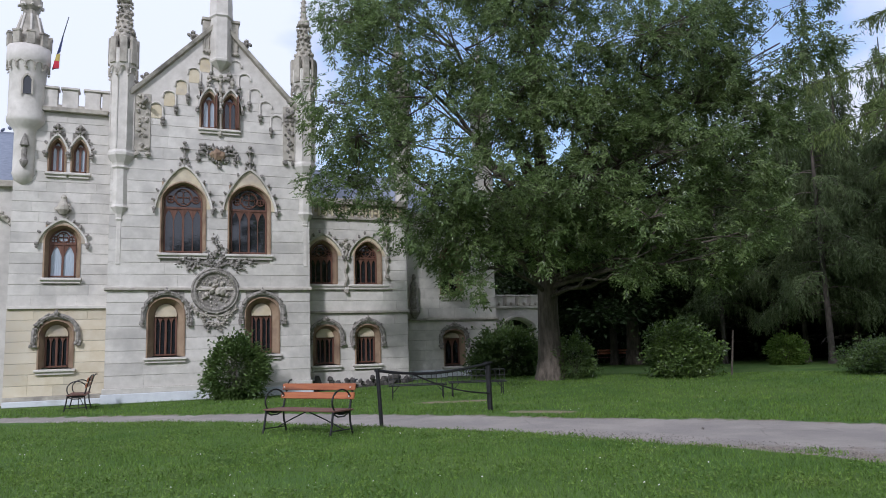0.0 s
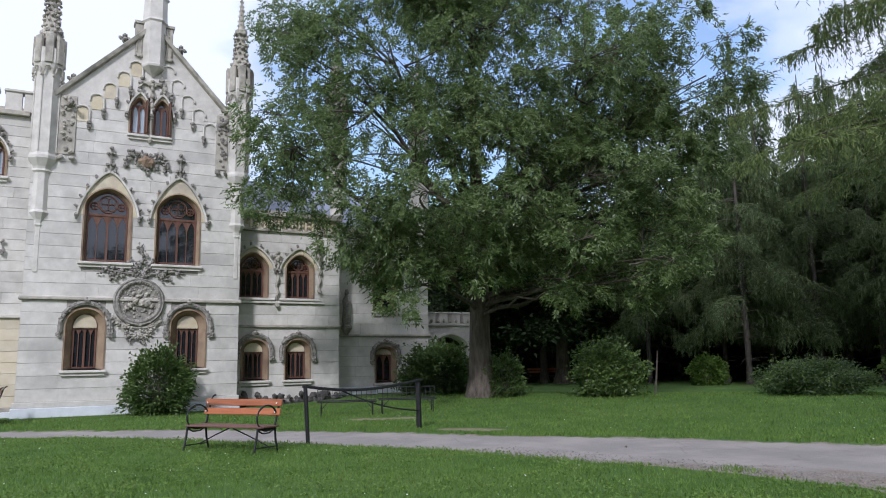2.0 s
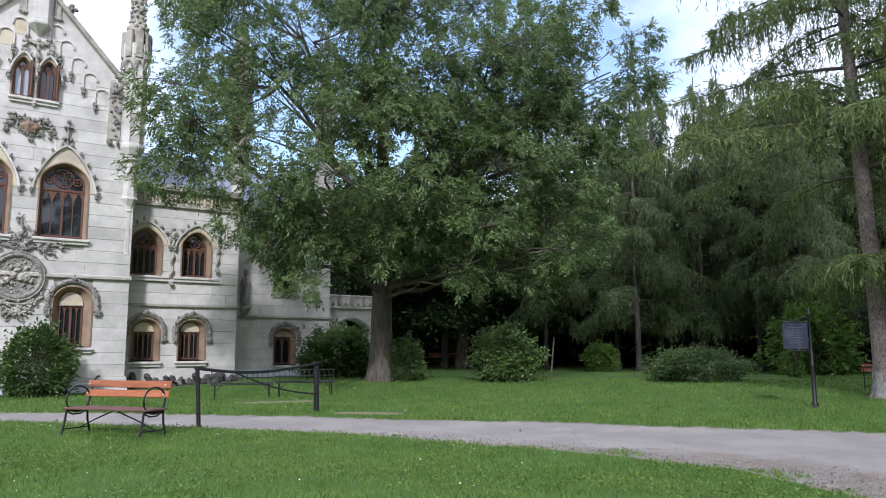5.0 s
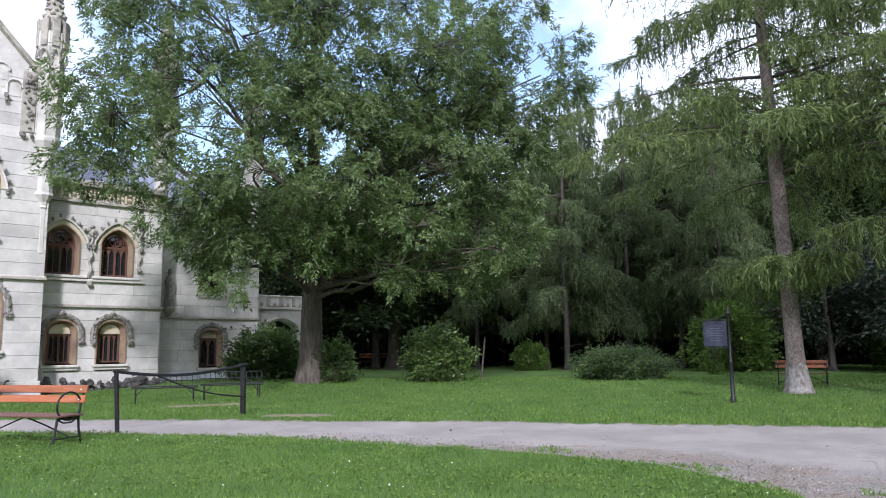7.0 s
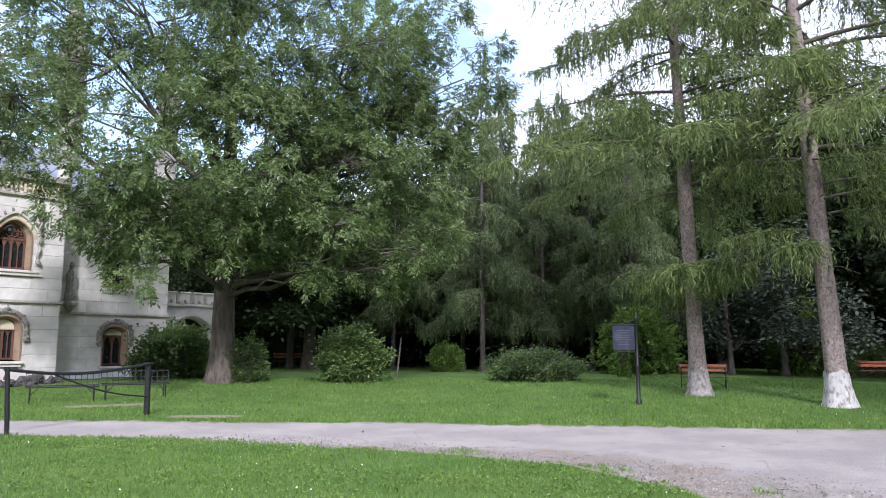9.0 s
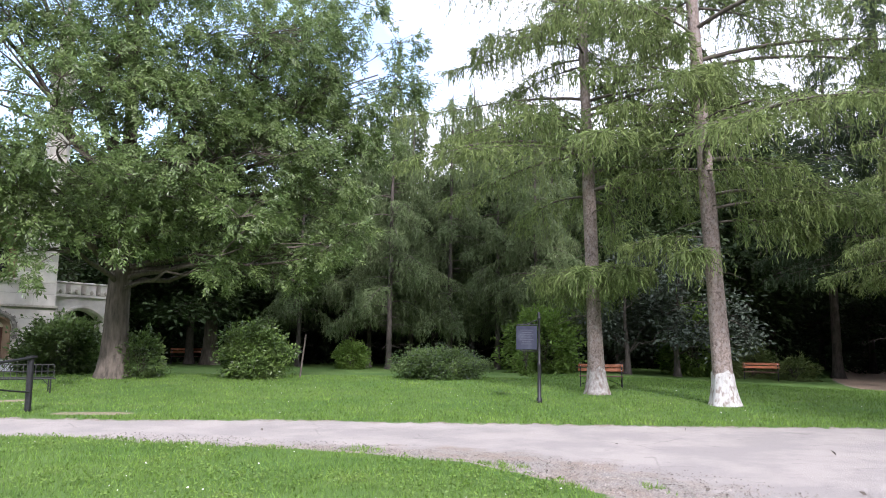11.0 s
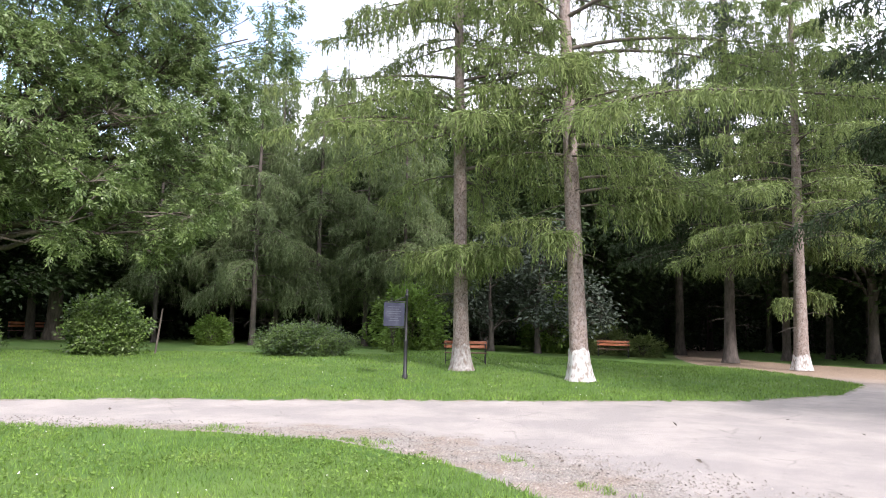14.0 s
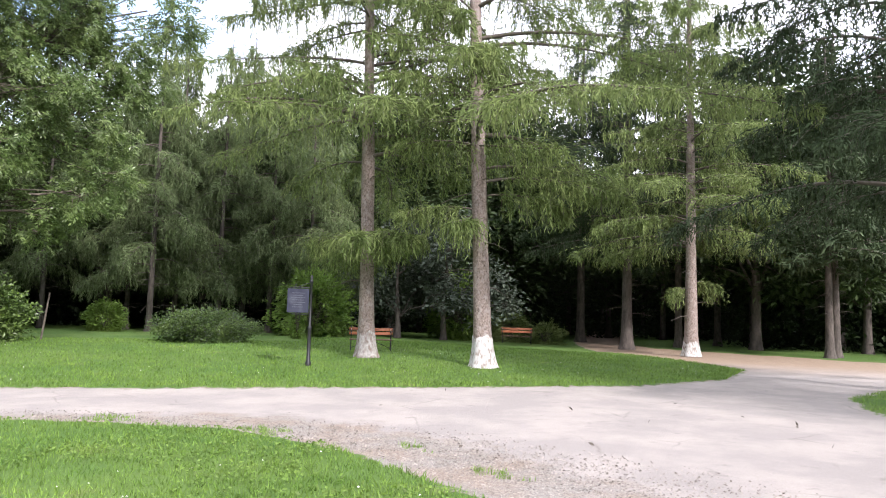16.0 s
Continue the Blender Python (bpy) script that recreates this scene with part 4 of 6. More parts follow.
wall_with("wall", -1.33, 5.88, FACE + 0.02, 0, 11.25, OPENINGS["front"], MORTAR, 0.6)
wall_with("wall", -4.5, -1.33, LEFT + 0.02, 0, 10.55, OPENINGS["left"], MORTAR, 0.6)
wall_with("wall", 5.88, 10.24, WING + 0.02, 0, 7.1, OPENINGS["wing"], MORTAR, 0.6)
wall_with("wall", 10.24, 15.0, FAR + 0.02, 0, 7.4, OPENINGS["far"], MORTAR, 0.6)

# body of the castle behind its fronts
bm = boxes((-1.3, -0.7, FACE + 0.62, 40, 0, 11), (5.3, 5.86, FACE + 0.62, 40, 0, 11), (14.4, 14.98, FAR + 0.62, 42, 0, 7.4), (-12, 14.98, 41.4, 42, 0, 7.4), (9.7, 10.22, WING + 0.62, FAR + 0.02, 0, 7.1))
part("rear_wall", bm, STONE, castle)
part("floor_slab", boxes((-12, 14.4, FAR + 0.7, 41.4, 3.4, 3.6), (-0.7, 5.3, FACE + 0.7, FAR + 0.7, 4.4, 4.6), (-0.7, 5.3, FACE + 0.7, FAR + 0.7, 9.3, 9.5), (-4.4, -1.35, LEFT + 0.7, FAR + 0.7, 3.4, 3.6), (-4.4, -1.35, LEFT + 0.7, FAR + 0.7, 7.3, 7.5), (5.9, 9.7, WING + 0.7, FAR + 0.7, 3.4, 3.6)), MORTAR, castle)
for pts in (((-4.5, FAR, 10.2), (-1.3, FAR, 10.2), (-1.3, 36, 13.0), (-4.5, 36, 13.0)), ((-1.1, FACE + 0.35, 11.2), (2.42, FACE + 0.35, 14.2), (2.42, 40, 14.2), (-1.1, 40, 11.2)), ((5.6, FACE + 0.35, 11.2), (5.6, 40, 11.2), (2.42, 40, 14.2), (2.42, FACE + 0.35, 14.2)),
            ((5.9, WING + 0.4, 7.7), (10.24, WING + 0.4, 7.7), (10.24, 34, 10.2), (5.9, 34, 10.2)), ((10.24, FAR + 0.4, 7.6), (15.0, FAR + 0.4, 7.6), (13.5, 36, 10.6), (10.24, 36, 10.6)), ((-12, 31.2, 8.2), (-4.5, 31.2, 8.2), (-4.5, 35, 11.3), (-12, 35, 11.3)), ((-12, 42, 7.4), (-12, 35, 11.3), (13.5, 36, 10.6), (15, 42, 7.4))):
    bm = bmesh.new()
    up = [bm.verts.new(p) for p in pts]
    down = [bm.verts.new((x, y, z - 0.14)) for x, y, z in pts]
    bm.faces.new(up)
    bm.faces.new(down[::-1])
    for k in range(4):
        bm.faces.new((up[k], down[k], down[(k + 1) % 4], up[(k + 1) % 4]))
    bmesh.ops.recalc_face_normals(bm, faces=bm.faces[:])
    part("roof", bm, SLATE, castle, "blue-grey slate roof slope")

# gable: plain plaster triangle with coping
bm = bmesh.new()
tri = [(-0.75, 11.0), (1.70, 11.0), (1.70, 11.62), (3.19, 11.62), (3.19, 11.0), (5.35, 11.0), (5.25, 11.25), (2.42, 14.35), (-0.62, 11.25)]
front = [bm.verts.new((x, FACE - 0.01, z)) for x, z in tri]
back = [bm.verts.new((x, FACE + 0.29, z)) for x, z in tri]
bm.faces.new(front)
bm.faces.new(back[::-1])
for k in range(len(tri)):
    bm.faces.new((front[k], back[k], back[(k + 1) % len(tri)], front[(k + 1) % len(tri)]))
part("gable", bm, TRIM_PALE, castle, "plain weathered plaster gable")
for a, b in (((-0.85, 11.2), (2.42, 14.55)), ((5.5, 11.2), (2.42, 14.55))):
    bm = bmesh.new()
    d = Vector((b[0] - a[0], 0, b[1] - a[1])).normalized()
    n = Vector((-d.z, 0, d.x)) if d.x > 0 else Vector((d.z, 0, -d.x))
    rows = []
    for p in (a, b):
        p = Vector((p[0], 0, p[1]))
        rows.append([bm.verts.new(p + n * h + Vector((0, y, 0))) for h, y in ((-0.14, FACE - 0.03), (-0.10, FACE - 0.16), (0.02, FACE - 0.20), (0.06, FACE - 0.10), (0.06, FACE + 0.6), (-0.14, FACE + 0.6))])
    for k in range(6):
        bm.faces.new((rows[0][k], rows[0][(k + 1) % 6], rows[1][(k + 1) % 6], rows[1][k]))
    bm.faces.new(rows[0][::-1])
    bm.faces.new(rows[1])
    part("coping", bm, TRIM, castle, "dark weathered stone coping")

# string courses, plinths and cornices, each its own length of moulding
for name, x0, x1, y, z0, z1, out, mat in (("string_course", -1.42, 5.96, FACE, 3.95, 4.03, 0.10, TRIM), ("string_course", -1.40, 5.94, FACE, 4.03, 4.10, 0.05, TRIM_PALE),
                                         ("string_course", -4.5, -1.33, LEFT, 3.36, 3.48, 0.08, TRIM_PALE), ("string_course", 5.90, 10.32, WING, 3.10, 3.20, 0.09, TRIM), ("sill_course", 5.90, 9.55, WING, 4.07, 4.16, 0.09, TRIM_PALE),
                                         ("string_course", 10.30, 15.1, FAR, 2.80, 2.90, 0.09, TRIM), ("plinth", -1.44, 5.97, FACE, 0.0, 0.33, 0.12, PLINTH), ("plinth_moulding", -1.40, 5.94, FACE, 0.33, 0.52, 0.09, STONE), ("plinth", -4.5, -1.46, LEFT, 0.0, 0.20, 0.12, PLINTH), ("plinth_moulding", -4.5, -1.42, LEFT, 0.20, 0.34, 0.07, TRIM),
                                         ("plinth", 10.28, 15.08, FAR, 0.0, 0.62, 0.10, PLINTH), ("cornice", -4.5, -1.5, LEFT, 10.55, 10.72, 0.16, TRIM), ("cornice", 5.9, 10.3, WING, 7.62, 7.85, 0.22, TRIM), ("cornice", 5.9, 10.3, WING, 7.0, 7.1, 0.10, TRIM), ("frieze", 5.9, 10.24, WING + 0.06, 7.1, 7.62, 0.0, TRIM_PALE), ("cornice", 10.3, 15.1, FAR, 7.4, 7.65, 0.2, TRIM)):
    part(name, boxes((x0, x1, y - out - 0.02, y + 0.3, z0, z1), bevel=0.015), mat, castle)
bm = bmesh.new()
for k in range(15):
    x = 6.05 + k * 0.285
    lumps(bm, [(x, WING - 0.05, 7.30 + 0.03 * (k % 2), 0.08), (x, WING - 0.06, 7.47, 0.065)], k)
    box(bm, x + 0.10, x + 0.18, WING - 0.06, WING + 0.08, 7.14, 7.58)
part("frieze_carving", bm, TYMP, castle, "row of small carved brackets under the cornice")

# parapet on the left block
for x in (-3.72, -3.05, -2.30, -1.72):
    w = 0.52 if x < -2 else 0.34
    bm = boxes((x, x + w, LEFT - 0.04, LEFT + 0.35, 10.72, 11.42), bevel=0.01)
    box(bm, x - 0.05, x + w + 0.05, LEFT - 0.10, LEFT + 0.40, 11.42, 11.52, bevel=0.02)
    part("merlon", bm, TRIM_PALE, castle)
part("parapet", boxes((-4.5, -1.4, LEFT - 0.02, LEFT + 0.33, 10.72, 10.86)), TRIM, castle)


def pinnacle(cx, cy, base_z=4.75):
    """An octagonal corner turret on a corbelled foot, with a crown of battlements and a crocketed spire."""
    bm = bmesh.new()
    rows = [(0.05, base_z), (0.13, base_z + 0.10), (0.16, base_z + 0.16), (0.15, base_z + 0.3), (0.15, 6.45), (0.19, 6.52), (0.17, 6.58), (0.19, 6.7), (0.33, 6.95), (0.28, 7.05), (0.27, 8.35), (0.33, 8.42), (0.29, 8.5), (0.31, 8.58), (0.47, 8.85), (0.47, 8.95), (0.42, 9.05), (0.41, 12.0), (0.45, 12.1), (0.52, 12.3), (0.52, 12.85), (0.40, 12.85), (0.34, 12.7)]
    lathe(bm, rows, 8, (cx, cy), math.pi / 8)
    t = part("corner_turret", bm, TRIM_PALE, castle, "slender octagonal stone corner turret")
    for k in range(8):
        a = k * math.pi / 4
        bm = boxes((-0.13, 0.13, -0.07, 0.07, 12.3, 13.32), bevel=0.02)
        for v in bm.verts:
            v.co = Matrix.Rotation(a, 3, "Z") @ (v.co + Vector((0, -0.46, 0))) + Vector((cx, cy, 0))
        part("crown_merlon", bm, TRIM, t)
        bm = bmesh.new()
        c, s = math.cos(a - math.pi / 2), math.sin(a - math.pi / 2)
        arch = [(cx + c * 0.49 - s * u * 0.16, cy + s * 0.49 + c * u * 0.16, 11.9 + 0.28 * math.sqrt(max(0, 1 - u * u))) for u in (-1, -0.7, -0.3, 0, 0.3, 0.7, 1)]
        tube(bm, arch, 0.03, 5)
        lumps(bm, [(cx + c * 0.47 - s * 0.18, cy + s * 0.47 + c * 0.18, 11.82, 0.06)], k)
        part("corbel_arch", bm, TRIM, t)
    bm = bmesh.new()
    lathe(bm, [(0.33, 12.6), (0.36, 13.3), (0.36, 13.45), (0.24, 13.9), (0.22, 14.2), (0.27, 14.25), (0.22, 14.35), (0.15, 14.75), (0.24, 14.85), (0.25, 15.0), (0.13, 15.1), (0.11, 15.5), (0.05, 16.3), (0.02, 16.9)], 8, (cx, cy), math.pi / 8)
    spots, g = [], random.Random(3)
    for ring in range(16):
        z = 13.35 + ring * 0.21
        r = float(np.interp(z, [13.3, 13.9, 14.3, 14.9, 15.1, 16.3, 16.9], [0.37, 0.26, 0.25, 0.26, 0.15, 0.07, 0.03]))
        for k in range(8):
            a = k * math.pi / 4 + (ring % 2) * 0.39
            spots.append((cx + math.cos(a) * r, cy + math.sin(a) * r, z + g.uniform(-0.04, 0.04), max(0.035, 0.30 * r) * g.uniform(0.7, 1.2)))
    part("spire", lumps(bm, spots, 2, 0.9), TRIM, t, "weathered crocketed stone spire")
    for k in range(8):                                     # ribs down the shaft
        a = k * math.pi / 4 + math.pi / 8
        bm = bmesh.new()
        tube(bm, [(cx + math.cos(a) * 0.43, cy + math.sin(a) * 0.43, 9.1), (cx + math.cos(a) * 0.43, cy + math.sin(a) * 0.43, 11.9)], 0.028, 5)
        part("shaft_rib", bm, TRIM_PALE, t)
    return t


pinnacle(-1.0, FACE + 0.12)
pinnacle(5.72, FACE + 0.12)
pinnacle(10.2, WING + 0.30, 3.25)
pinnacle(14.7, FAR + 0.2, 3.1)

# stepped blind arches along the gable
for k, (x, z) in enumerate([(0.39, 10.42), (0.84, 10.92), (1.26, 11.40), (1.71, 11.93), (2.10, 12.40), (2.78, 12.40), (3.13, 11.90), (3.53, 11.34), (3.95, 10.86), (4.37, 10.33)]):
    sx = -1 if x < 2.4 else 1
    bm = bmesh.new()
    x0, x1 = x, x + sx * 0.46
    arch = [(x0, FACE - 0.05, z), (x0, FACE - 0.05, z + 0.36)] + [((x0 + x1) / 2 - sx * 0.23 * math.cos(a), FACE - 0.05, z + 0.36 + 0.21 * math.sin(a)) for a in np.linspace(0.3, math.pi - 0.3, 6)] + [(x1, FACE - 0.05, z + 0.36), (x1, FACE - 0.05, z + 0.30)]
    tube(bm, arch, 0.035, 6)
    part("blind_arch", bm, TRIM_PALE, castle)
    bm = lumps(bmesh.new(), [(x, FACE - 0.08, z - 0.06, 0.11), (x, FACE - 0.08, z - 0.2, 0.085), (x, FACE - 0.07, z - 0.3, 0.05)], k, 0.8)
    part("corbel_head", bm, CARVING, castle, "small dark carved corbel")
    bm = bmesh.new()
    pts = [(x0 + sx * 0.04, z - 0.02), (x1 - sx * 0.04, z - 0.02), (x1 - sx * 0.04, z + 0.36), ((x0 + x1) / 2 + sx * 0.12, z + 0.5), ((x0 + x1) / 2, z + 0.54), ((x0 + x1) / 2 - sx * 0.12, z + 0.5), (x0 + sx * 0.04, z + 0.36)]
    prism(bm, pts, FACE - 0.022, FACE - 0.012)
    part("blind_arch_field", bm, TYMP if k < 5 else TRIM_PALE, castle)

# column and shutters between the attic windows
bm = lathe(bmesh.new(), [(0.05, 9.85), (0.10, 9.95), (0.09, 10.05), (0.06, 10.12), (0.06, 11.15), (0.10, 11.22), (0.11, 11.35), (0.06, 11.42), (0.05, 12.0), (0.09, 12.1), (0.03, 12.3)], 10, (2.45, FACE - 0.06))
lumps(bm, [(2.45, FACE - 0.12, 11.65, 0.10), (2.45, FACE - 0.12, 11.9, 0.09), (2.45, FACE - 0.12, 12.25, 0.1), (2.33, FACE - 0.1, 12.1, 0.07), (2.57, FACE - 0.1, 12.1, 0.07)], 9)
part("colonnette", bm, TRIM, castle, "twisted stone colonnette")
for cx in (2.30, 3.10):
    bm = boxes((cx - 0.03, cx + 0.02, FACE - 0.26, FACE - 0.02, 10.2, 11.45))
    for z in np.arange(10.26, 11.4, 0.075):
        box(bm, cx - 0.045, cx + 0.035, FACE - 0.24, FACE - 0.05, z, z + 0.045)
    part("shutter", bm, FRAME_WOOD, castle, "open slatted brown shutter")

# chimney turret on the gable's tip
bm = lathe(bmesh.new(), [(0.03, 12.45), (0.40, 12.78), (0.42, 12.86), (0.40, 12.9), (0.40, 14.55), (0.46, 14.62), (0.44, 14.7), (0.42, 15.5), (0.5, 15.6), (0.1, 16.3)], 6, (2.45, FACE - 0.05), 0)
chim = part("gable_turret", bm, TRIM_PALE, castle, "hexagonal pale stone turret on the gable")
for x0, x1 in ((1.78, 2.06), (2.86, 3.12)):
    bm = boxes((x0, x1, FACE - 0.05, FACE + 0.4, 13.22, 14.5), bevel=0.02)
    box(bm, x0 - 0.05, x1 + 0.05, FACE - 0.10, FACE + 0.45, 14.5, 14.6)
    part("turret_wing", bm, TRIM, chim, "dark weathered side slab")
    bm = bmesh.new()
    tube(bm, [((x0 + x1) / 2 - 0.08, FACE - 0.06, 13.35), ((x0 + x1) / 2 - 0.08, FACE - 0.06, 14.0), ((x0 + x1) / 2, FACE - 0.06, 14.18), ((x0 + x1) / 2 + 0.08, FACE - 0.06, 14.0), ((x0 + x1) / 2 + 0.08, FACE - 0.06, 13.35)], 0.025, 5)
    lumps(bm, [((x0 + x1) / 2 + d, FACE - 0.08, 13.2, 0.07) for d in (-0.1, 0, 0.1)], 4)
    part("turret_niche", bm, TRIM, chim)
bm = boxes((1.95, 2.95, FACE - 0.12, FACE + 0.02, 12.12, 12.24), bevel=0.02)
lumps(bm, [(2.02, FACE - 0.12, 12.0, 0.12), (2.02, FACE - 0.1, 11.85, 0.08), (2.88, FACE - 0.12, 12.0, 0.12), (2.88, FACE - 0.1, 11.85, 0.08)], 6)
part("turret_bracket", bm, TRIM, castle)
for x, z in ((1.42, 13.72), (3.42, 13.62), (-0.55, 11.5), (5.2, 11.4), (-0.2, 11.85)):
    part("finial", lumps(bmesh.new(), [(x, FACE, z, 0.12), (x - 0.14, FACE, z + 0.10, 0.09), (x + 0.14, FACE, z + 0.10, 0.09), (x, FACE, z + 0.2, 0.1), (x, FACE - 0.1, z + 0.05, 0.09)], 1, 0.9), CARVING, castle, "dark leafy stone finial")

# round medallion with worn relief, foliage above and ribbon below
bm = bmesh.new()
N = 32
prof = [(0.0, -0.06), (0.62, -0.06), (0.66, -0.10), (0.72, -0.16), (0.78, -0.13), (0.82, -0.15), (0.86, -0.10), (0.87, 0.0)]
rings = [[bm.verts.new((2.34 + r * math.cos(k * math.tau / N), FACE + d, 3.93 + r * math.sin(k * math.tau / N))) for k in range(N)] for r, d in prof[1:]]
bm.faces.new(rings[0])
for r0, r1 in zip(rings, rings[1:]):
    for k in range(N):
        bm.faces.new((r0[k], r0[(k + 1) % N], r1[(k + 1) % N], r1[k]))
med = part("medallion", bm, CARVING, castle, "round carved stone medallion with worn relief")
g = random.Random(12)
spots = [(2.34 + x, FACE - 0.10, 3.93 + z, r) for x, z, r in ((-0.1, 0.0, 0.17), (0.1, -0.02, 0.19), (0.27, -0.08, 0.14), (-0.3, -0.14, 0.12), (-0.42, -0.24, 0.09), (-0.02, 0.2, 0.12), (0.0, 0.36, 0.09), (0.4, -0.16, 0.09), (-0.16, -0.25, 0.07), (0.2, -0.28, 0.07), (-0.2, 0.3, 0.08), (0.22, 0.28, 0.09))]
for _ in range(90):
    a, r = g.random() * math.tau, 0.6 * math.sqrt(g.random())
    spots.append((2.34 + r * math.cos(a), FACE - 0.075, 3.93 + r * math.sin(a), g.uniform(0.025, 0.05)))
for k in range(48):
    a = k * math.tau / 48
    spots.append((2.34 + 0.69 * math.cos(a), FACE - 0.14, 3.93 + 0.69 * math.sin(a), 0.028))
tagged(part("relief", lumps(bmesh.new(), spots, 4), TRIM, med, "worn sculpted relief"), kind="stuff")


def vine(points, leaf_size, seed):
    bm = bmesh.new()
    g = random.Random(seed)
    tube(bm, [(x, FACE - 0.07, z) for x, z in points], [0.05] * (len(points) - 1) + [0.02], 5)
    spots = []
    for (ax, az), (bx, bz) in zip(points, points[1:]):
        m = max(2, int(math.hypot(bx - ax, bz - az) / 0.085))
        for i in range(m):
            u = i / m
            for s in (-1, 1):
                spots.append((ax + (bx - ax) * u + g.uniform(-0.10, 0.10), FACE - 0.09 + g.uniform(-0.04, 0.02), az + (bz - az) * u + s * g.uniform(0.03, 0.12), leaf_size * g.uniform(0.6, 1.2)))
    return lumps(bm, spots, seed)


for k, pts in enumerate([[(2.3, 4.75), (2.1, 4.95), (1.7, 4.98), (1.3, 5.05), (0.95, 5.0)], [(2.4, 4.75), (2.7, 4.95), (3.0, 4.96), (3.4, 5.05), (3.85, 5.0)], [(2.34, 4.8), (2.2, 5.2), (2.45, 5.5), (2.3, 5.85), (2.4, 6.05)], [(2.4, 4.8), (2.6, 5.2), (2.75, 5.5)], [(2.25, 4.9), (2.05, 5.3), (1.98, 5.5)], [(1.7, 4.95), (1.5, 4.75), (1.3, 4.8)], [(3.0, 4.95), (3.2, 4.75), (3.4, 4.8)]]):
    part("carved_vine", vine(pts, 0.062, k), CARVING, castle, "grey carved stone foliage")
for k, pts in enumerate([[(1.55, 3.3), (1.8, 3.12), (2.1, 3.02), (2.34, 3.0)], [(3.13, 3.3), (2.9, 3.12), (2.6, 3.02), (2.34, 3.0)], [(1.8, 3.05), (2.0, 2.75), (2.3, 2.68), (2.65, 2.75), (2.9, 3.05)], [(2.2, 2.7), (2.05, 2.45)], [(2.45, 2.7), (2.6, 2.45)]]):
    part("carved_ribbon", vine(pts, 0.055, 20 + k), TRIM, castle, "carved stone ribbon")
# carved crest with drapery over the big windows
for k, pts in enumerate([[(2.37, 9.15), (2.1, 9.45), (1.85, 9.45), (1.72, 9.2), (1.72, 8.9)], [(2.37, 9.15), (2.65, 9.4), (2.9, 9.4), (3.05, 9.1), (3.02, 8.8)], [(1.95, 9.3), (2.1, 9.0), (2.37, 8.85), (2.65, 8.95), (2.8, 9.25)], [(2.37, 9.1), (2.37, 8.6)]]):
    part("carved_crest", vine(pts, 0.08, 40 + k), CARVING, castle, "dark carved crest with drapery")
part("crest_shield", lumps(bmesh.new(), [(2.37, FACE - 0.1, 9.08, 0.26), (2.2, FACE - 0.1, 9.08, 0.18), (2.55, FACE - 0.1, 9.06, 0.18)], 2, 0.5), REVEAL, castle, "ochre shield of the crest")
# corner niches with carved panels, and spouts
for x0, x1, seed in ((-0.56, -0.02, 1), (4.84, 5.28, 2)):
    bm = boxes((x0, x1, FACE - 0.05, FACE + 0.02, 9.1, 11.3), bevel=0.015)
    panel = part("corner_panel", bm, TRIM, castle, "weathered carved corner panel")
    g = random.Random(seed)
    tagged(part("panel_relief", lumps(bmesh.new(), [(g.uniform(x0 + 0.08, x1 - 0.08), FACE - 0.07, g.uniform(9.2, 11.2), g.uniform(0.05, 0.11)) for _ in range(34)] + [(x0 + 0.08, FACE - 0.1, 8.98, 0.12), (x1 - 0.08, FACE - 0.1, 8.98, 0.12)], seed), CARVING if seed == 2 else TRIM, panel), kind="stuff")
    bm = tube(bmesh.new(), [((x0 + x1) / 2, FACE, 10.9), ((x0 + x1) / 2 + 0.1, FACE - 0.4, 10.95)], [0.09, 0.07], 8)
    lumps(bm, [((x0 + x1) / 2 + 0.1, FACE - 0.42, 10.95, 0.12)], 1)
    part("waterspout", bm, CARVING, castle, "dark carved waterspout")
# twisted shaft with bracket between the wing's upper windows
for x, z0, z1 in ((7.58, 4.0, 5.9), (9.35, 4.6, 6.3)):
    bm = bmesh.new()
    tube(bm, [(x + 0.035 * math.cos(k * 0.9), WING - 0.08 + 0.035 * math.sin(k * 0.9), z0 + (z1 - z0) * k / 24) for k in range(25)], 0.05, 6)
    lumps(bm, [(x, WING - 0.1, z0, 0.11), (x, WING - 0.1, z1, 0.15), (x, WING - 0.1, z1 + 0.2, 0.13), (x - 0.1, WING - 0.1, z1 + 0.1, 0.1), (x + 0.1, WING - 0.1, z1 + 0.1, 0.1)], 5)
    part("twisted_shaft", bm, TRIM, castle, "twisted stone shaft with carved capital")
# canopied statue at the wing's corner, and one over the left window
bm = lathe(bmesh.new(), [(0.05, 2.85), (0.22, 3.1), (0.26, 3.15), (0.26, 3.25), (0.16, 3.3)], 8, (10.95, FAR - 0.15))
part("statue_bracket", bm, CARVING, castle)
bm = lathe(bmesh.new(), [(0.17, 3.3), (0.20, 3.5), (0.16, 4.0), (0.19, 4.35), (0.12, 4.52), (0.07, 4.6), (0.10, 4.7), (0.06, 4.85)], 9, (10.95, FAR - 0.15))
part("stone_figure", bm, CARVING, castle, "plain dark weathered stone figure")
bm = lathe(bmesh.new(), [(0.12, 6.75), (0.22, 6.9), (0.20, 7.05), (0.12, 7.2), (0.08, 7.3), (0.10, 7.38), (0.04, 7.46)], 9, (-2.86, LEFT - 0.12))
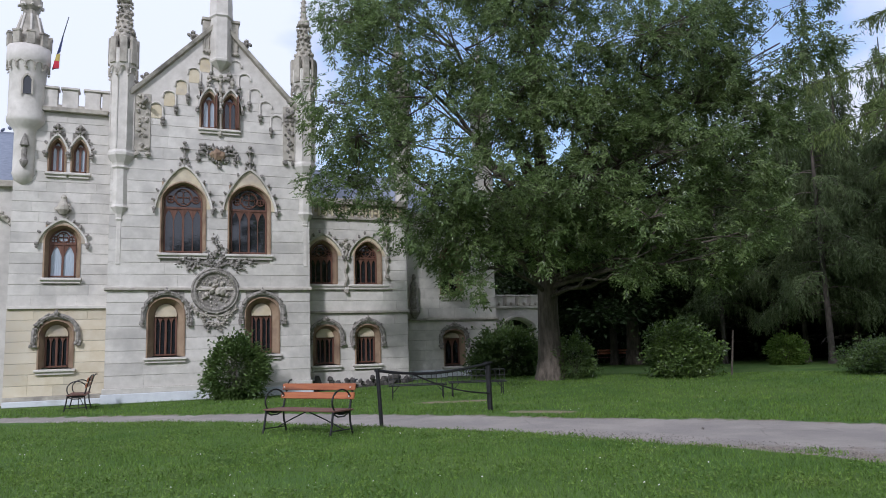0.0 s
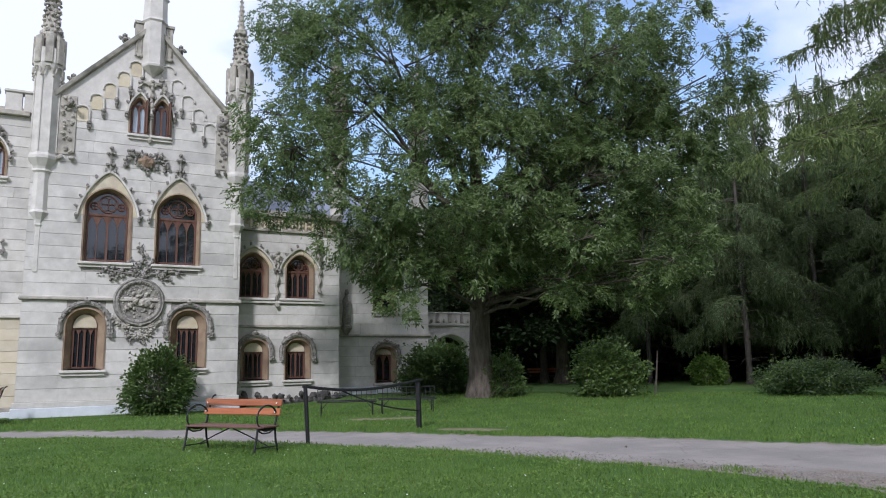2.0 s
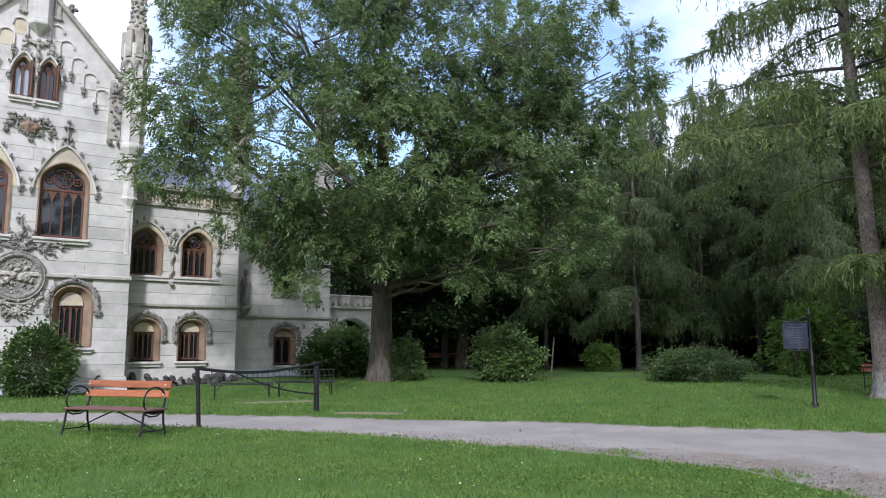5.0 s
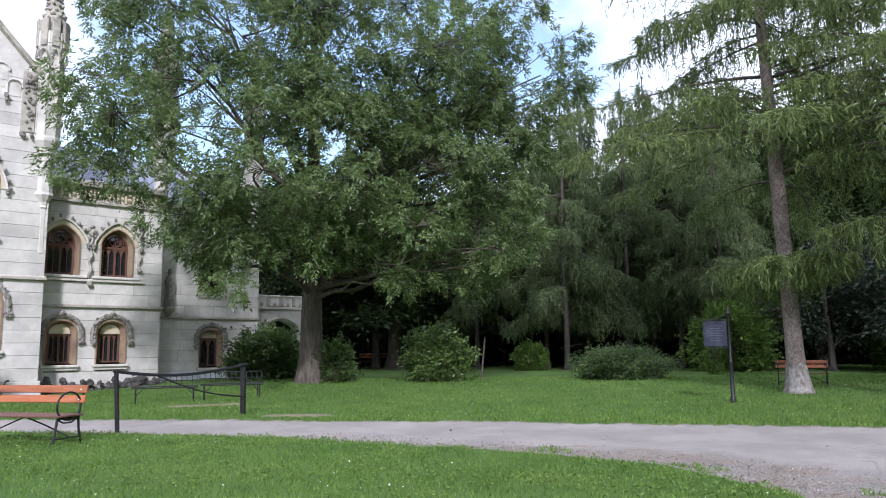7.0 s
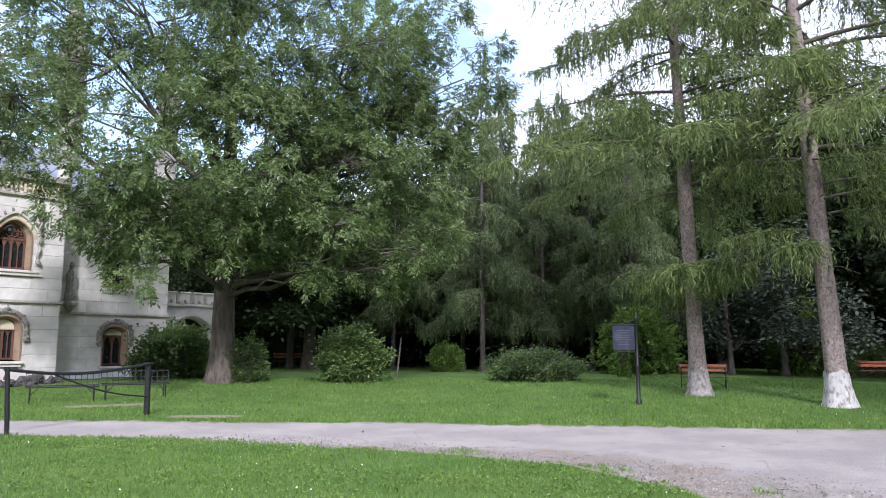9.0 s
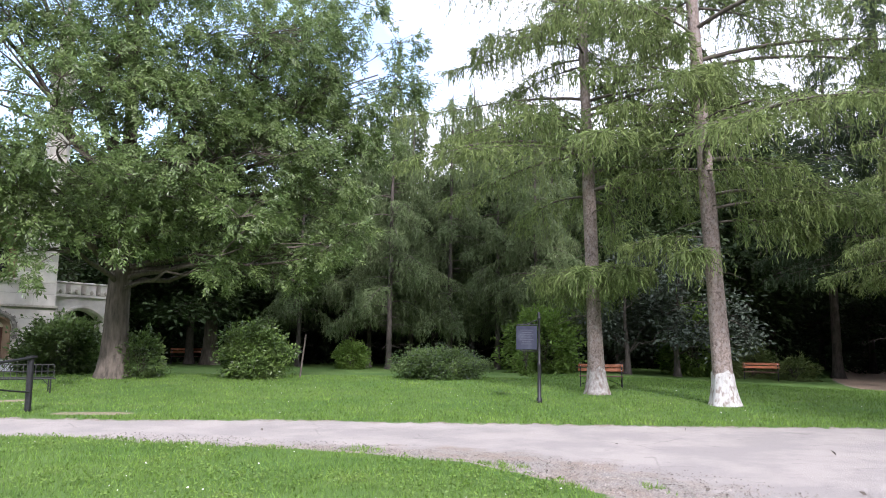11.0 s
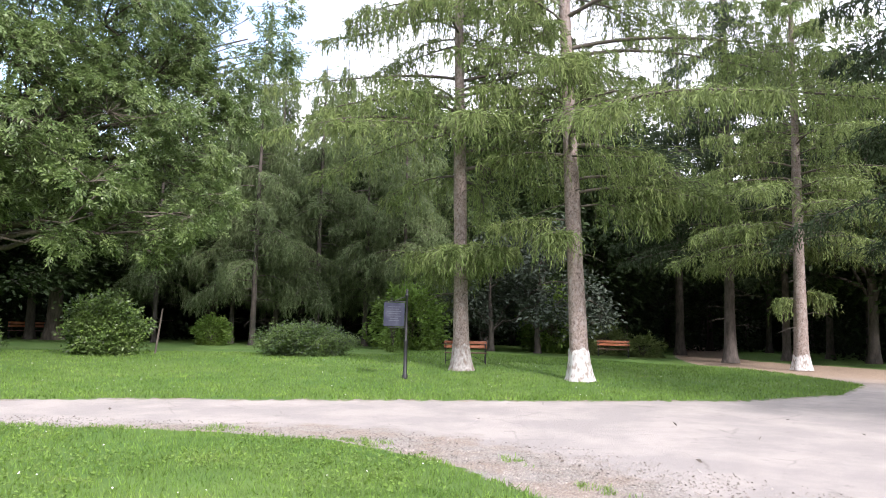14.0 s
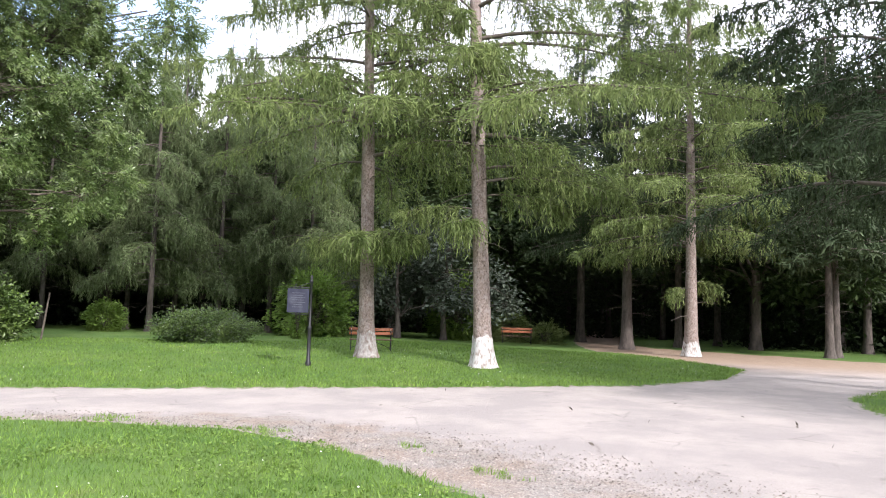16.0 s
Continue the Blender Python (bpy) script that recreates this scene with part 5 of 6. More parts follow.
lumps(bm, [(-3.05, LEFT - 0.1, 6.95, 0.12), (-2.67, LEFT - 0.1, 6.95, 0.12), (-2.86, LEFT - 0.14, 7.0, 0.14), (-2.72, LEFT - 0.12, 7.1, 0.1)], 8)
part("stone_group", bm, TRIM, castle, "small weathered stone ornament over the window")

# round turret on the left block's corner
bm = lathe(bmesh.new(), [(0.06, 7.75), (0.30, 7.95), (0.34, 8.1), (0.38, 8.2), (0.36, 8.3), (0.36, 9.7), (0.42, 9.85), (0.62, 10.05), (0.64, 10.2), (0.60, 10.3), (0.60, 12.0), (0.70, 12.25), (0.72, 12.3), (0.72, 12.85), (0.58, 12.85), (0.52, 12.8), (0.50, 12.82)], 20, (-4.2, LEFT + 0.1))
tur = part("round_turret", bm, TRIM_PALE, castle, "pale round corbelled turret with battlements and spire", True)
bm = lathe(bmesh.new(), [(0.56, 12.8), (0.54, 13.1), (0.27, 14.15), (0.25, 14.35), (0.36, 14.48), (0.37, 14.8), (0.22, 14.85), (0.12, 15.8), (0.02, 16.4)], 8, (-4.2, LEFT + 0.1), 0.2)
part("turret_roof", bm, TRIM, tur, "weathered faceted stone turret roof")
for k in range(8):
    a = k * math.pi / 4 + 0.2
    bm = tube(bmesh.new(), [(-4.2 + 0.56 * math.cos(a), LEFT + 0.1 + 0.56 * math.sin(a), 13.05), (-4.2 + 0.28 * math.cos(a), LEFT + 0.1 + 0.28 * math.sin(a), 14.15)], 0.045, 5)
    lumps(bm, [(-4.2 + 0.38 * math.cos(a), LEFT + 0.1 + 0.38 * math.sin(a), 14.5, 0.09)], k)
    part("roof_rib", bm, TRIM_PALE, tur)
for k in range(9):
    a = k * math.tau / 9 + 0.2
    bm = boxes((-0.13, 0.13, -0.07, 0.07, 12.85, 13.3), bevel=0.015)
    box(bm, -0.15, 0.15, -0.09, 0.09, 13.3, 13.37)
    for v in bm.verts:
        v.co = Matrix.Rotation(a, 3, "Z") @ (v.co + Vector((0, -0.66, 0))) + Vector((-4.2, LEFT + 0.1, 0))
    part("turret_merlon", bm, TRIM, tur)
for k in range(14):
    a = k * math.tau / 14
    c, s = math.cos(a), math.sin(a)
    bm = bmesh.new()
    tube(bm, [(-4.2 + c * 0.67 - s * u * 0.15, LEFT + 0.1 + s * 0.67 + c * u * 0.15, 12.05 + 0.2 * math.sqrt(max(0, 1 - u * u))) for u in (-1, -0.7, 0, 0.7, 1)], 0.03, 5)
    lumps(bm, [(-4.2 + c * 0.65 - s * 0.16, LEFT + 0.1 + s * 0.65 + c * 0.16, 11.98, 0.06)], k)
    part("corbel_arch", bm, TRIM, tur)
bm = bmesh.new()
slit = arch_line(-4.12, 0.26, 11.0, 11.5, 11.68, 1.4, 0.75, 8)
loft(bm, [(arch_line(-4.12, 0.38, 10.92, 11.5, 11.76, 1.4, 0.75, 8), LEFT - 0.50), (arch_line(-4.12, 0.38, 10.92, 11.5, 11.76, 1.4, 0.75, 8), LEFT - 0.56), (slit, LEFT - 0.56), (slit, LEFT - 0.46)])
part("slit_frame", bm, TRIM, tur)
bm = bmesh.new()
bm.faces.new([bm.verts.new((x, LEFT - 0.515, z)) for x, z in slit])
part("slit_pane", bm, GLASS, tur)
bm = lathe(bmesh.new(), [(0.03, 8.35), (0.12, 8.5), (0.14, 8.6), (0.08, 8.7), (0.09, 8.95), (0.06, 9.1), (0.16, 9.15), (0.13, 9.3), (0.02, 9.6)], 8, (-4.15, LEFT - 0.3))
part("turret_niche", bm, CARVING, tur, "small dark canopied niche")
bm = tube(bmesh.new(), [(-3.42, LEFT + 0.1, 12.2), (-2.95, LEFT + 0.05, 14.3)], [0.03, 0.015], 6)
pole = part("flagpole", bm, IRON, castle, "slanting flagpole")
for name, mat_c, pts in (("flag_blue", (0.03, 0.04, 0.12), [(-3.1, 13.5), (-3.22, 13.0), (-3.30, 12.75), (-3.18, 12.9)]), ("flag_yellow", (0.45, 0.36, 0.10), [(-3.3, 12.75), (-3.36, 12.5), (-3.2, 12.5), (-3.18, 12.8)]), ("flag_red", (0.45, 0.03, 0.05), [(-3.36, 12.5), (-3.40, 12.2), (-3.2, 12.25), (-3.2, 12.5)])):
    bm = bmesh.new()
    prism(bm, pts, LEFT - 0.05, LEFT + 0.05)
    part(name, bm, material(name, mat_c, tuple(c * 1.3 for c in mat_c), 8, 0.8), pole, "furled flag cloth")
# range farther left, cut by the picture's edge
bm = boxes((-12, -4.5, 30.6, 31.2, 0, 8.2))
part("wall", bm, STONE, castle)
bm = bmesh.new()
line = arch_line(-5.3, 2.2, 4.2, 5.6, 7.0, 1.6, 0.66, 18)
tube(bm, [(x, 30.5, z) for x, z in line], 0.11, 6)
g = random.Random(5)
lumps(bm, [(x + g.uniform(-0.1, 0.1), 30.42, z + g.uniform(-0.08, 0.08), g.uniform(0.06, 0.1)) for x, z in line for _ in range(4)], 6)
part("carved_arch", bm, TRIM, castle, "carved stone arch on the farther range")
part("cornice", boxes((-12, -4.55, 30.4, 31.3, 8.0, 8.25), bevel=0.02), TRIM, castle)
bm = boxes((-12, -4.5, 34.96, 35.04, 11.25, 11.36))
for k in range(30):
    lumps(bm, [(-11.9 + k * 0.25, 35, 11.45 + 0.1 * (k % 2), 0.1)], k)
part("roof_cresting", bm, SLATE, castle, "ornate metal ridge cresting")

# low battlemented gateway beyond the ash tree
gate = thing("gateway_wall", (0, 0, 0), "low pale battlemented gateway wall with a flat pointed arch", "wall", kind="structure")
bm = bmesh.new()
arch_o = arch_line(16.7, 1.76, 0.0, 2.35, 2.85, 1.7, 0.6, 14)
for k in range(1, len(arch_o) - 2):
    (ax, az), (bx, bz) = arch_o[k], arch_o[k + 1]
    if abs(bx - ax) > 1e-4:
        vv = [bm.verts.new(p) for p in ((ax, LINK, az), (bx, LINK, bz), (bx, LINK, 3.4), (ax, LINK, 3.4))]
        bm.faces.new(vv)
        bm.faces.new([bm.verts.new(p) for p in ((ax, LINK, az), (ax, LINK + 0.5, az), (bx, LINK + 0.5, bz), (bx, LINK, bz))])
box(bm, 15.0, 15.82, LINK, LINK + 0.5, 0, 3.4)
box(bm, 17.58, 18.2, LINK, LINK + 0.5, 0, 3.4)
part("wall", bm, STONE, gate)
part("string_course", boxes((15.0, 18.25, LINK - 0.1, LINK + 0.55, 3.36, 3.48), bevel=0.02), TRIM_PALE, gate)
bm = bmesh.new()
loft(bm, [(arch_line(16.7, 2.15, 0.3, 2.4, 3.05, 1.7, 0.6), LINK - 0.02), (arch_line(16.7, 2.15, 0.3, 2.4, 3.05, 1.7, 0.6), LINK - 0.10), (arch_line(16.7, 1.95, 0.3, 2.38, 2.95, 1.7, 0.6), LINK - 0.10), (arch_o, LINK - 0.01)])
part("arch_moulding", bm, TRIM_PALE, gate)
for x in (15.45, 16.12, 16.8, 17.45):
    bm = boxes((x, x + 0.46, LINK - 0.05, LINK + 0.5, 3.48, 3.95), bevel=0.02)
    box(bm, x - 0.05, x + 0.5, LINK - 0.10, LINK + 0.55, 3.95, 4.03, bevel=0.02)
    part("merlon", bm, TRIM_PALE, gate)
    part("merlon_corbel", lumps(bmesh.new(), [(x + 0.23, LINK - 0.1, 3.6, 0.1), (x - 0.08, LINK - 0.08, 3.55, 0.08)], 3), TRIM, gate)
# dark rubble plinth of the wing
g = random.Random(8)
bm = bmesh.new()
for k in range(90):
    lumps(bm, [(g.uniform(5.95, 10.2), WING - g.uniform(0.05, 0.35), g.uniform(0.0, 0.55) * g.random() + 0.08, g.uniform(0.09, 0.17))], k, 0.8)
tagged(part("rubble", bm, material("dark_rubble", (0.035, 0.033, 0.03), (0.13, 0.12, 0.11), 6, 0.95, 0.6, 20, object_space=False), castle, "dark rubble stones at the wall's foot"), kind="stuff")


def on(x, y, dz=0.0):
    return (x, y, rise(x, y) - 0.02 + dz)


ASH_LOBES = [((-7.6, -1.4, 8.1), 2.4), ((-5.0, -1.3, 9.7), 3.4), ((0.2, -0.6, 13.3), 4.6), ((3.8, -3.1, 12.3), 4.0), ((7.2, -5.1, 12.0), 2.0), ((0.5, -3.8, 7.5), 4.0),
             ((-3.5, -2.6, 6.4), 3.0), ((2.7, -4.8, 5.6), 2.8), ((0.4, -1.9, 5.4), 2.4), ((-4.4, -2.3, 4.8), 1.6), ((-1.2, 0.2, 18.1), 4.6), ((3.7, -1.8, 19.2), 4.6),
             ((-5.0, 0.3, 13.8), 3.2), ((3.8, -5.8, 4.5), 1.4), ((-6.3, 0.2, 12.2), 2.0),
             ((-2.6, -3.4, 4.3), 1.7), ((-5.2, -2.8, 5.2), 1.6), ((-4.0, -3.0, 3.7), 1.3), ((1.5, -4.5, 4.2), 1.7), ((3.4, -5.4, 3.9), 1.3), ((5.2, -5.2, 6.2), 2.2), ((5.8, -4.5, 9.0), 2.5),
             ((1.0, -3.5, 3.5), 1.2), ((3.8, -4.6, 3.5), 1.3), ((5.3, -4.9, 4.9), 1.6), ((-0.6, -2.6, 6.0), 2.0), ((0.3, -3.0, 10.2), 2.6), ((-2.4, -2.2, 9.0), 2.4),
             ((5.4, -4.2, 11.0), 2.4), ((2.6, -2.8, 9.4), 2.5), ((5.0, -3.6, 13.6), 2.3), ((-3.2, -1.2, 11.8), 2.5), ((-2.0, -1.2, 14.8), 2.5), ((3.0, -5.0, 7.4), 2.2)]
broadleaf("ash_tree", on(13.85, 23.7), "large spreading ash tree with a grey-brown trunk and drooping leafy branches", ASH_LOBES, 4.2, 0.44, LEAF_ASH, BARK_ASH, (0.155, 0.056), 0.12, 2.3, 10, seed=3, droop=0.38, pinnate=0.29)

DOME = [((0, 0, 8.0), 4.0), ((-3, 1, 6.5), 3.0), ((3, -1, 6.8), 3.0), ((0.5, 2.5, 6.0), 2.8), ((-1, -2.6, 5.6), 2.6), ((0, 0, 12.0), 3.4), ((2, 1.5, 10.5), 2.6), ((-2.4, -1, 10.2), 2.6)]
oak = broadleaf("broadleaf_tree", on(26.1, 35.2), "dark broad-leaved park tree at the wood's edge", DOME, 3.4, 0.42, LEAF_DARK, BARK_ASH, (0.28, 0.13), 0.42, 1.0, 45, seed=11, group="wood edge trees")

# larches on the lawn
conifer("larch_tree", on(20.48, 9.17), "tall larch with reddish flaking bark and drooping green branches", 23, 0.24, 6.3, 5.6, LEAF_LARCH, BARK_LARCH, 96, 850, seed=21, strip=(0.18, 0.034), group="larches on the lawn", twigs=22, hang=0.8, tufts=15, spread=0.4, lift=0.12, droop=0.42, taper=0.5, wander=0.04, lime=0.75, wash=LIME_OLD,
        lean=(0.0, 0.03), extra=[(3.3 + 0.07 * k, 1.45 + 0.13 * (k * 5 % 7), 0.8 * k) for k in range(9)], bare=10)
conifer("larch_tree", on(20.2, 5.48), "tall larch with a white lime-washed foot and drooping green branches", 24, 0.255, 6.2, 6.2, LEAF_LARCH, BARK_LARCH, 92, 850, seed=22, strip=(0.18, 0.034), group="larches on the lawn", twigs=21, hang=0.8, tufts=15, spread=0.4, lift=0.12, droop=0.42, taper=0.5, wander=0.04,
        lean=(-0.01, 0.042), extra=[(4.8, 3.0, -1.2), (4.4, 2.4, 2.0), (5.2, 4.2, -1.4), (5.6, 4.8, -1.0), (4.0, 1.6, 3.0)], bare=14, lime=0.86, one_side=-1.4)

# grey-green larches behind the flower bed
back_larch = conifer("drooping_conifer", on(29.0, 24.4), "grey-green drooping conifer in the group behind the flower bed", 15.5, 0.15, 3.6, 3.0, LEAF_BLUE, BARK_DARK, 78, 420, seed=31, group="drooping conifers", strip=(0.22, 0.038), droop=0.75, bare=16, twigs=22, hang=1.05, spread=0.35, tufts=14, wander=0.05)
for k, (x, y, turn, s) in enumerate([(32.4, 23.0, 80, 1.0), (32.0, 25.4, 150, 1.05), (30.6, 27.2, 220, 0.9), (34.0, 21.0, 300, 0.95), (28.0, 30.0, 20, 0.9), (36.0, 24.0, 110, 1.1), (33.5, 18.4, 250, 0.85), (37.5, 19.5, 200, 1.05)]):
    c = copy_thing(back_larch, pose(*on(x, y), 0, 0, turn))
    c.scale = (s, s, s)

# darker conifers by the fork of the road; shade on the farther two is put into darker bark
for k, (x, y, h, lime) in enumerate([(34.37, -0.05, 20, 0.6), (39.05, 3.05, 20, 0.0), (48.1, 6.66, 21, 0.0)]):
    conifer("lawn_conifer", on(x, y), "tall conifer with a pale lime-washed foot beside the road's fork" if lime else "tall conifer beside the road's fork", h, 0.28, 5.8, 4.6 + k * 0.6, (LEAF_LARCH, LEAF_SPRUCE, LEAF_SPRUCE)[k], (BARK_LARCH, BARK_DARK, BARK_DARK)[k], 95, 520, seed=41 + k, group="conifers by the road's fork", lime=lime,
            extra=[(3.2, 1.8, -1.0), (2.9, 1.3, 2.0)] if k == 0 else (), bare=12, strip=(0.21, 0.04), twigs=20, hang=0.8, spread=0.4, wander=0.05)
spruce = conifer("spruce_tree", on(20.6, -5.7), "dark spruce with heavy drooping boughs over the road", 22, 0.34, 5.5, 4.6, LEAF_SPRUCE, BARK_DARK, 100, 1300, seed=51, lean=(0.0, 0.09), strip=(0.17, 0.045), droop=0.55, spread=0.45, bare=16, taper=0.5, twigs=23, hang=0.8, tufts=14, wander=0.05)

# unseen copy, added outside the view to cast shade on the road's fork
copy_thing(spruce, pose(*on(11.5, -12.5), 0, 0, 70))

# woods
wood_a = conifer("forest_conifer", on(52, 22), "dark forest conifer in the wood's shade", 19, 0.24, 4.0, 5.0, LEAF_SPRUCE, BARK_DARK, 60, 170, seed=61, group="forest conifers", strip=(0.6, 0.13), spread=0.6, side_frac=0.5, bare=14)
wood_b = broadleaf("forest_tree", on(46, 30), "dark leafy forest tree in the wood's shade", DOME + [((0, 0, 4.2), 2.6), ((2.6, 2, 3.6), 1.8), ((-2.4, 1.6, 3.8), 1.8)], 2.8, 0.24, LEAF_DARK, BARK_DARK, (0.36, 0.19), 0.55, 0.6, 26, seed=71, group="forest trees")
g = np.random.default_rng(5)
spots = []
tries = 0
while len(spots) < 120 and tries < 9000:
    tries += 1
    az, r = radians(g.uniform(24, 112)), g.uniform(44, 82)
    x, y = r * math.sin(az), r * math.cos(az)
    if side(FAR_EDGE, x, y) < 2.5 and y > -2 and x > 30 and r < 60:
        continue
    if (x < 21 and y > 26) or any((x - a) ** 2 + (y - b) ** 2 < (9 if r < 56 else 12) for a, b in spots) or math.hypot(x - 48, y - 7) < 4:
        continue
    spots.append((x, y))
for k, (x, y) in enumerate(spots):
    c = copy_thing(wood_a if k % 5 < 2 else wood_b, pose(*on(x, y), 0, 0, g.uniform(0, 360)))
    low = math.atan2(x, y) < radians(60)                   # the wood is lower towards the north
    s = (g.uniform(0.62, 0.84) if k % 5 < 2 else g.uniform(0.78, 1.05)) * (1.0 if low else 1.18)
    c.scale = (s * 1.2, s * 1.2, s) if low else (s, s, s)
for x, y, s, turn in ((50.0, -1.7, 0.9, 40), (38.0, -6.1, 0.8, 130), (38.8, -6.5, 0.85, 210), (44.5, 0.6, 0.9, 300), (52.5, 4.0, 1.0, 15)):
    c = copy_thing(wood_a, pose(*on(x, y), 0, 0, turn))
    c.scale = (s, s, s)
# undergrowth between the trunks, and the woods farther off on all sides; both have shade in their leaf colour
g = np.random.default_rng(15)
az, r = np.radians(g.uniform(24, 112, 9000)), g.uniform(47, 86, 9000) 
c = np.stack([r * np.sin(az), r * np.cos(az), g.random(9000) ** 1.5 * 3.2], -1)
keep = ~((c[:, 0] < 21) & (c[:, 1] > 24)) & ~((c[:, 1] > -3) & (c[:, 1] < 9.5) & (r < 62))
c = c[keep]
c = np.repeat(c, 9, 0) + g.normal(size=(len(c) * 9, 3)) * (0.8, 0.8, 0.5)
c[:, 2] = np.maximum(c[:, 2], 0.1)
tagged(new("undergrowth", leaf_mesh("undergrowth", c, 0.42, 0.22, LEAF_SHADE, 0.1, None, 16)), "undergrowth between the forest trunks, leaves coloured dark for shade", "undergrowth", kind="stuff")
# leaf ring added to close the horizon all round, forest shade in its colour
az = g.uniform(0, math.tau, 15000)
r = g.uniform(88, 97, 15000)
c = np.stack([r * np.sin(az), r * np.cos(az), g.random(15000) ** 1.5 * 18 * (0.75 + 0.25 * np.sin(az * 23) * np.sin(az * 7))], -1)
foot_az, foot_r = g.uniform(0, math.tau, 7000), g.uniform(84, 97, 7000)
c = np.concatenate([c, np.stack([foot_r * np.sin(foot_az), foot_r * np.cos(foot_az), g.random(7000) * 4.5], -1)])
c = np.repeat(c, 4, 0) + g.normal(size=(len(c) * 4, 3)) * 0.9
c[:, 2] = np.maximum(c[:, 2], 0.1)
tagged(new("far_woods", leaf_mesh("far_woods", c, 1.9, 1.25, LEAF_SHADE, 0.1, None, 17)), "dense leaf ring added to close the park, coloured dark for shade", "woods", kind="stuff")
# trees behind the onlooker and behind the castle
for x, y in [(-15, -24), (-5, -25), (5, -24), (-24, -18), (-18, -32), (-6, -36), (8, -34), (20, -30), (32, -26), (44, -22), (-30, -8), (20, 48), (26, 52), (34, 50), (17, 56)]:
    copy_thing(wood_b, pose(*on(x, y), 0, 0, g.uniform(0, 360)))

# shrubs
shrub("round_shrub", on(14.3, 28.0), "dense round green bush by the castle's end", (1.38, 1.1, 1.85), LEAF_SHRUB, 81, (0.17, 0.09), count=12000)
shrub("round_shrub", on(17.3, 20.6), "dense dark green bush with light tips on the lawn", (1.0, 0.98, 1.85), LEAF_SHRUB, 82, (0.14, 0.075), count=11000, second=LEAF_BRIGHT)
shrub("small_shrub", on(27.3, 25.4), "small light green shrub before the wood", (0.72, 0.72, 1.35), LEAF_BRIGHT, 83, (0.14, 0.08), 3500, rough=0.35)
shrub("low_shrub", on(22.6, 16.4), "wide low mound of dense green foliage", (1.72, 1.45, 1.1), LEAF_SHRUB, 84, (0.10, 0.05), 17000, rough=0.2, second=LEAF_SILVER)
shrub("small_shrub", on(3.0, 27.0), "shaggy dark green shrub before the castle wall", (0.95, 0.9, 2.2), LEAF_SHRUB, 85, (0.15, 0.07), 7000, rough=0.4)
shrub("small_shrub", on(14.6, 23.3), "leafy suckers at the ash tree's foot", (0.75, 0.65, 1.5), LEAF_SHRUB, 86, (0.12, 0.06), 3000, rough=0.4)
shrub("weeping_shrub", on(41.0, 9.6), "low olive weeping shrub beside a bench", (0.9, 0.9, 1.7), LEAF_LARCH, 87, (0.2, 0.04), 3500)
shrub("weeping_shrub", on(39.4, 10.7), "low olive weeping shrub beside a bench", (0.7, 0.8, 1.3), LEAF_LARCH, 88, (0.2, 0.04), 2800)
shrub("weeping_shrub", on(41.2, 7.7), "low olive weeping shrub beside a bench", (0.9, 1.0, 1.1), LEAF_LARCH, 89, (0.2, 0.04), 2800)
SILVER = [((0, 0, 4.2), 2.2), ((0.6, -1.8, 3.0), 1.9), ((-0.4, 1.9, 3.0), 1.9), ((0.4, 0.4, 2.0), 1.7), ((0, -2.8, 1.6), 1.2), ((0, 2.8, 1.6), 1.2), ((-0.5, -0.8, 5.6), 1.5)]
broadleaf("silver_leaved_tree", on(34.8, 14.0), "low dense tree with silvery grey leaves", SILVER, 1.2, 0.16, LEAF_SILVER, BARK_DARK, (0.26, 0.15), 0.36, 1.6, 30, seed=91)
broadleaf("silver_leaved_tree", on(36.2, 12.0), "low dense tree with silvery grey leaves", SILVER, 1.2, 0.16, LEAF_SILVER, BARK_DARK, (0.26, 0.15), 0.36, 1.6, 30, seed=92)
shrub("leafy_shrub", on(31.6, 17.0), "light green shrub under the trees", (1.6, 1.6, 3.0), LEAF_BRIGHT, 93, (0.2, 0.12), 5000, rough=0.4)
shrub("leafy_shrub", on(38.4, 11.9), "light green shrub under the trees", (1.5, 1.5, 3.4), LEAF_BRIGHT, 94, (0.2, 0.12), 4500, rough=0.4)
shrub("slim_shrub", on(27.6, 15.6), "slim upright clipped shrub", (0.28, 0.28, 2.0), LEAF_BRIGHT, 95, (0.1, 0.05), 1200)

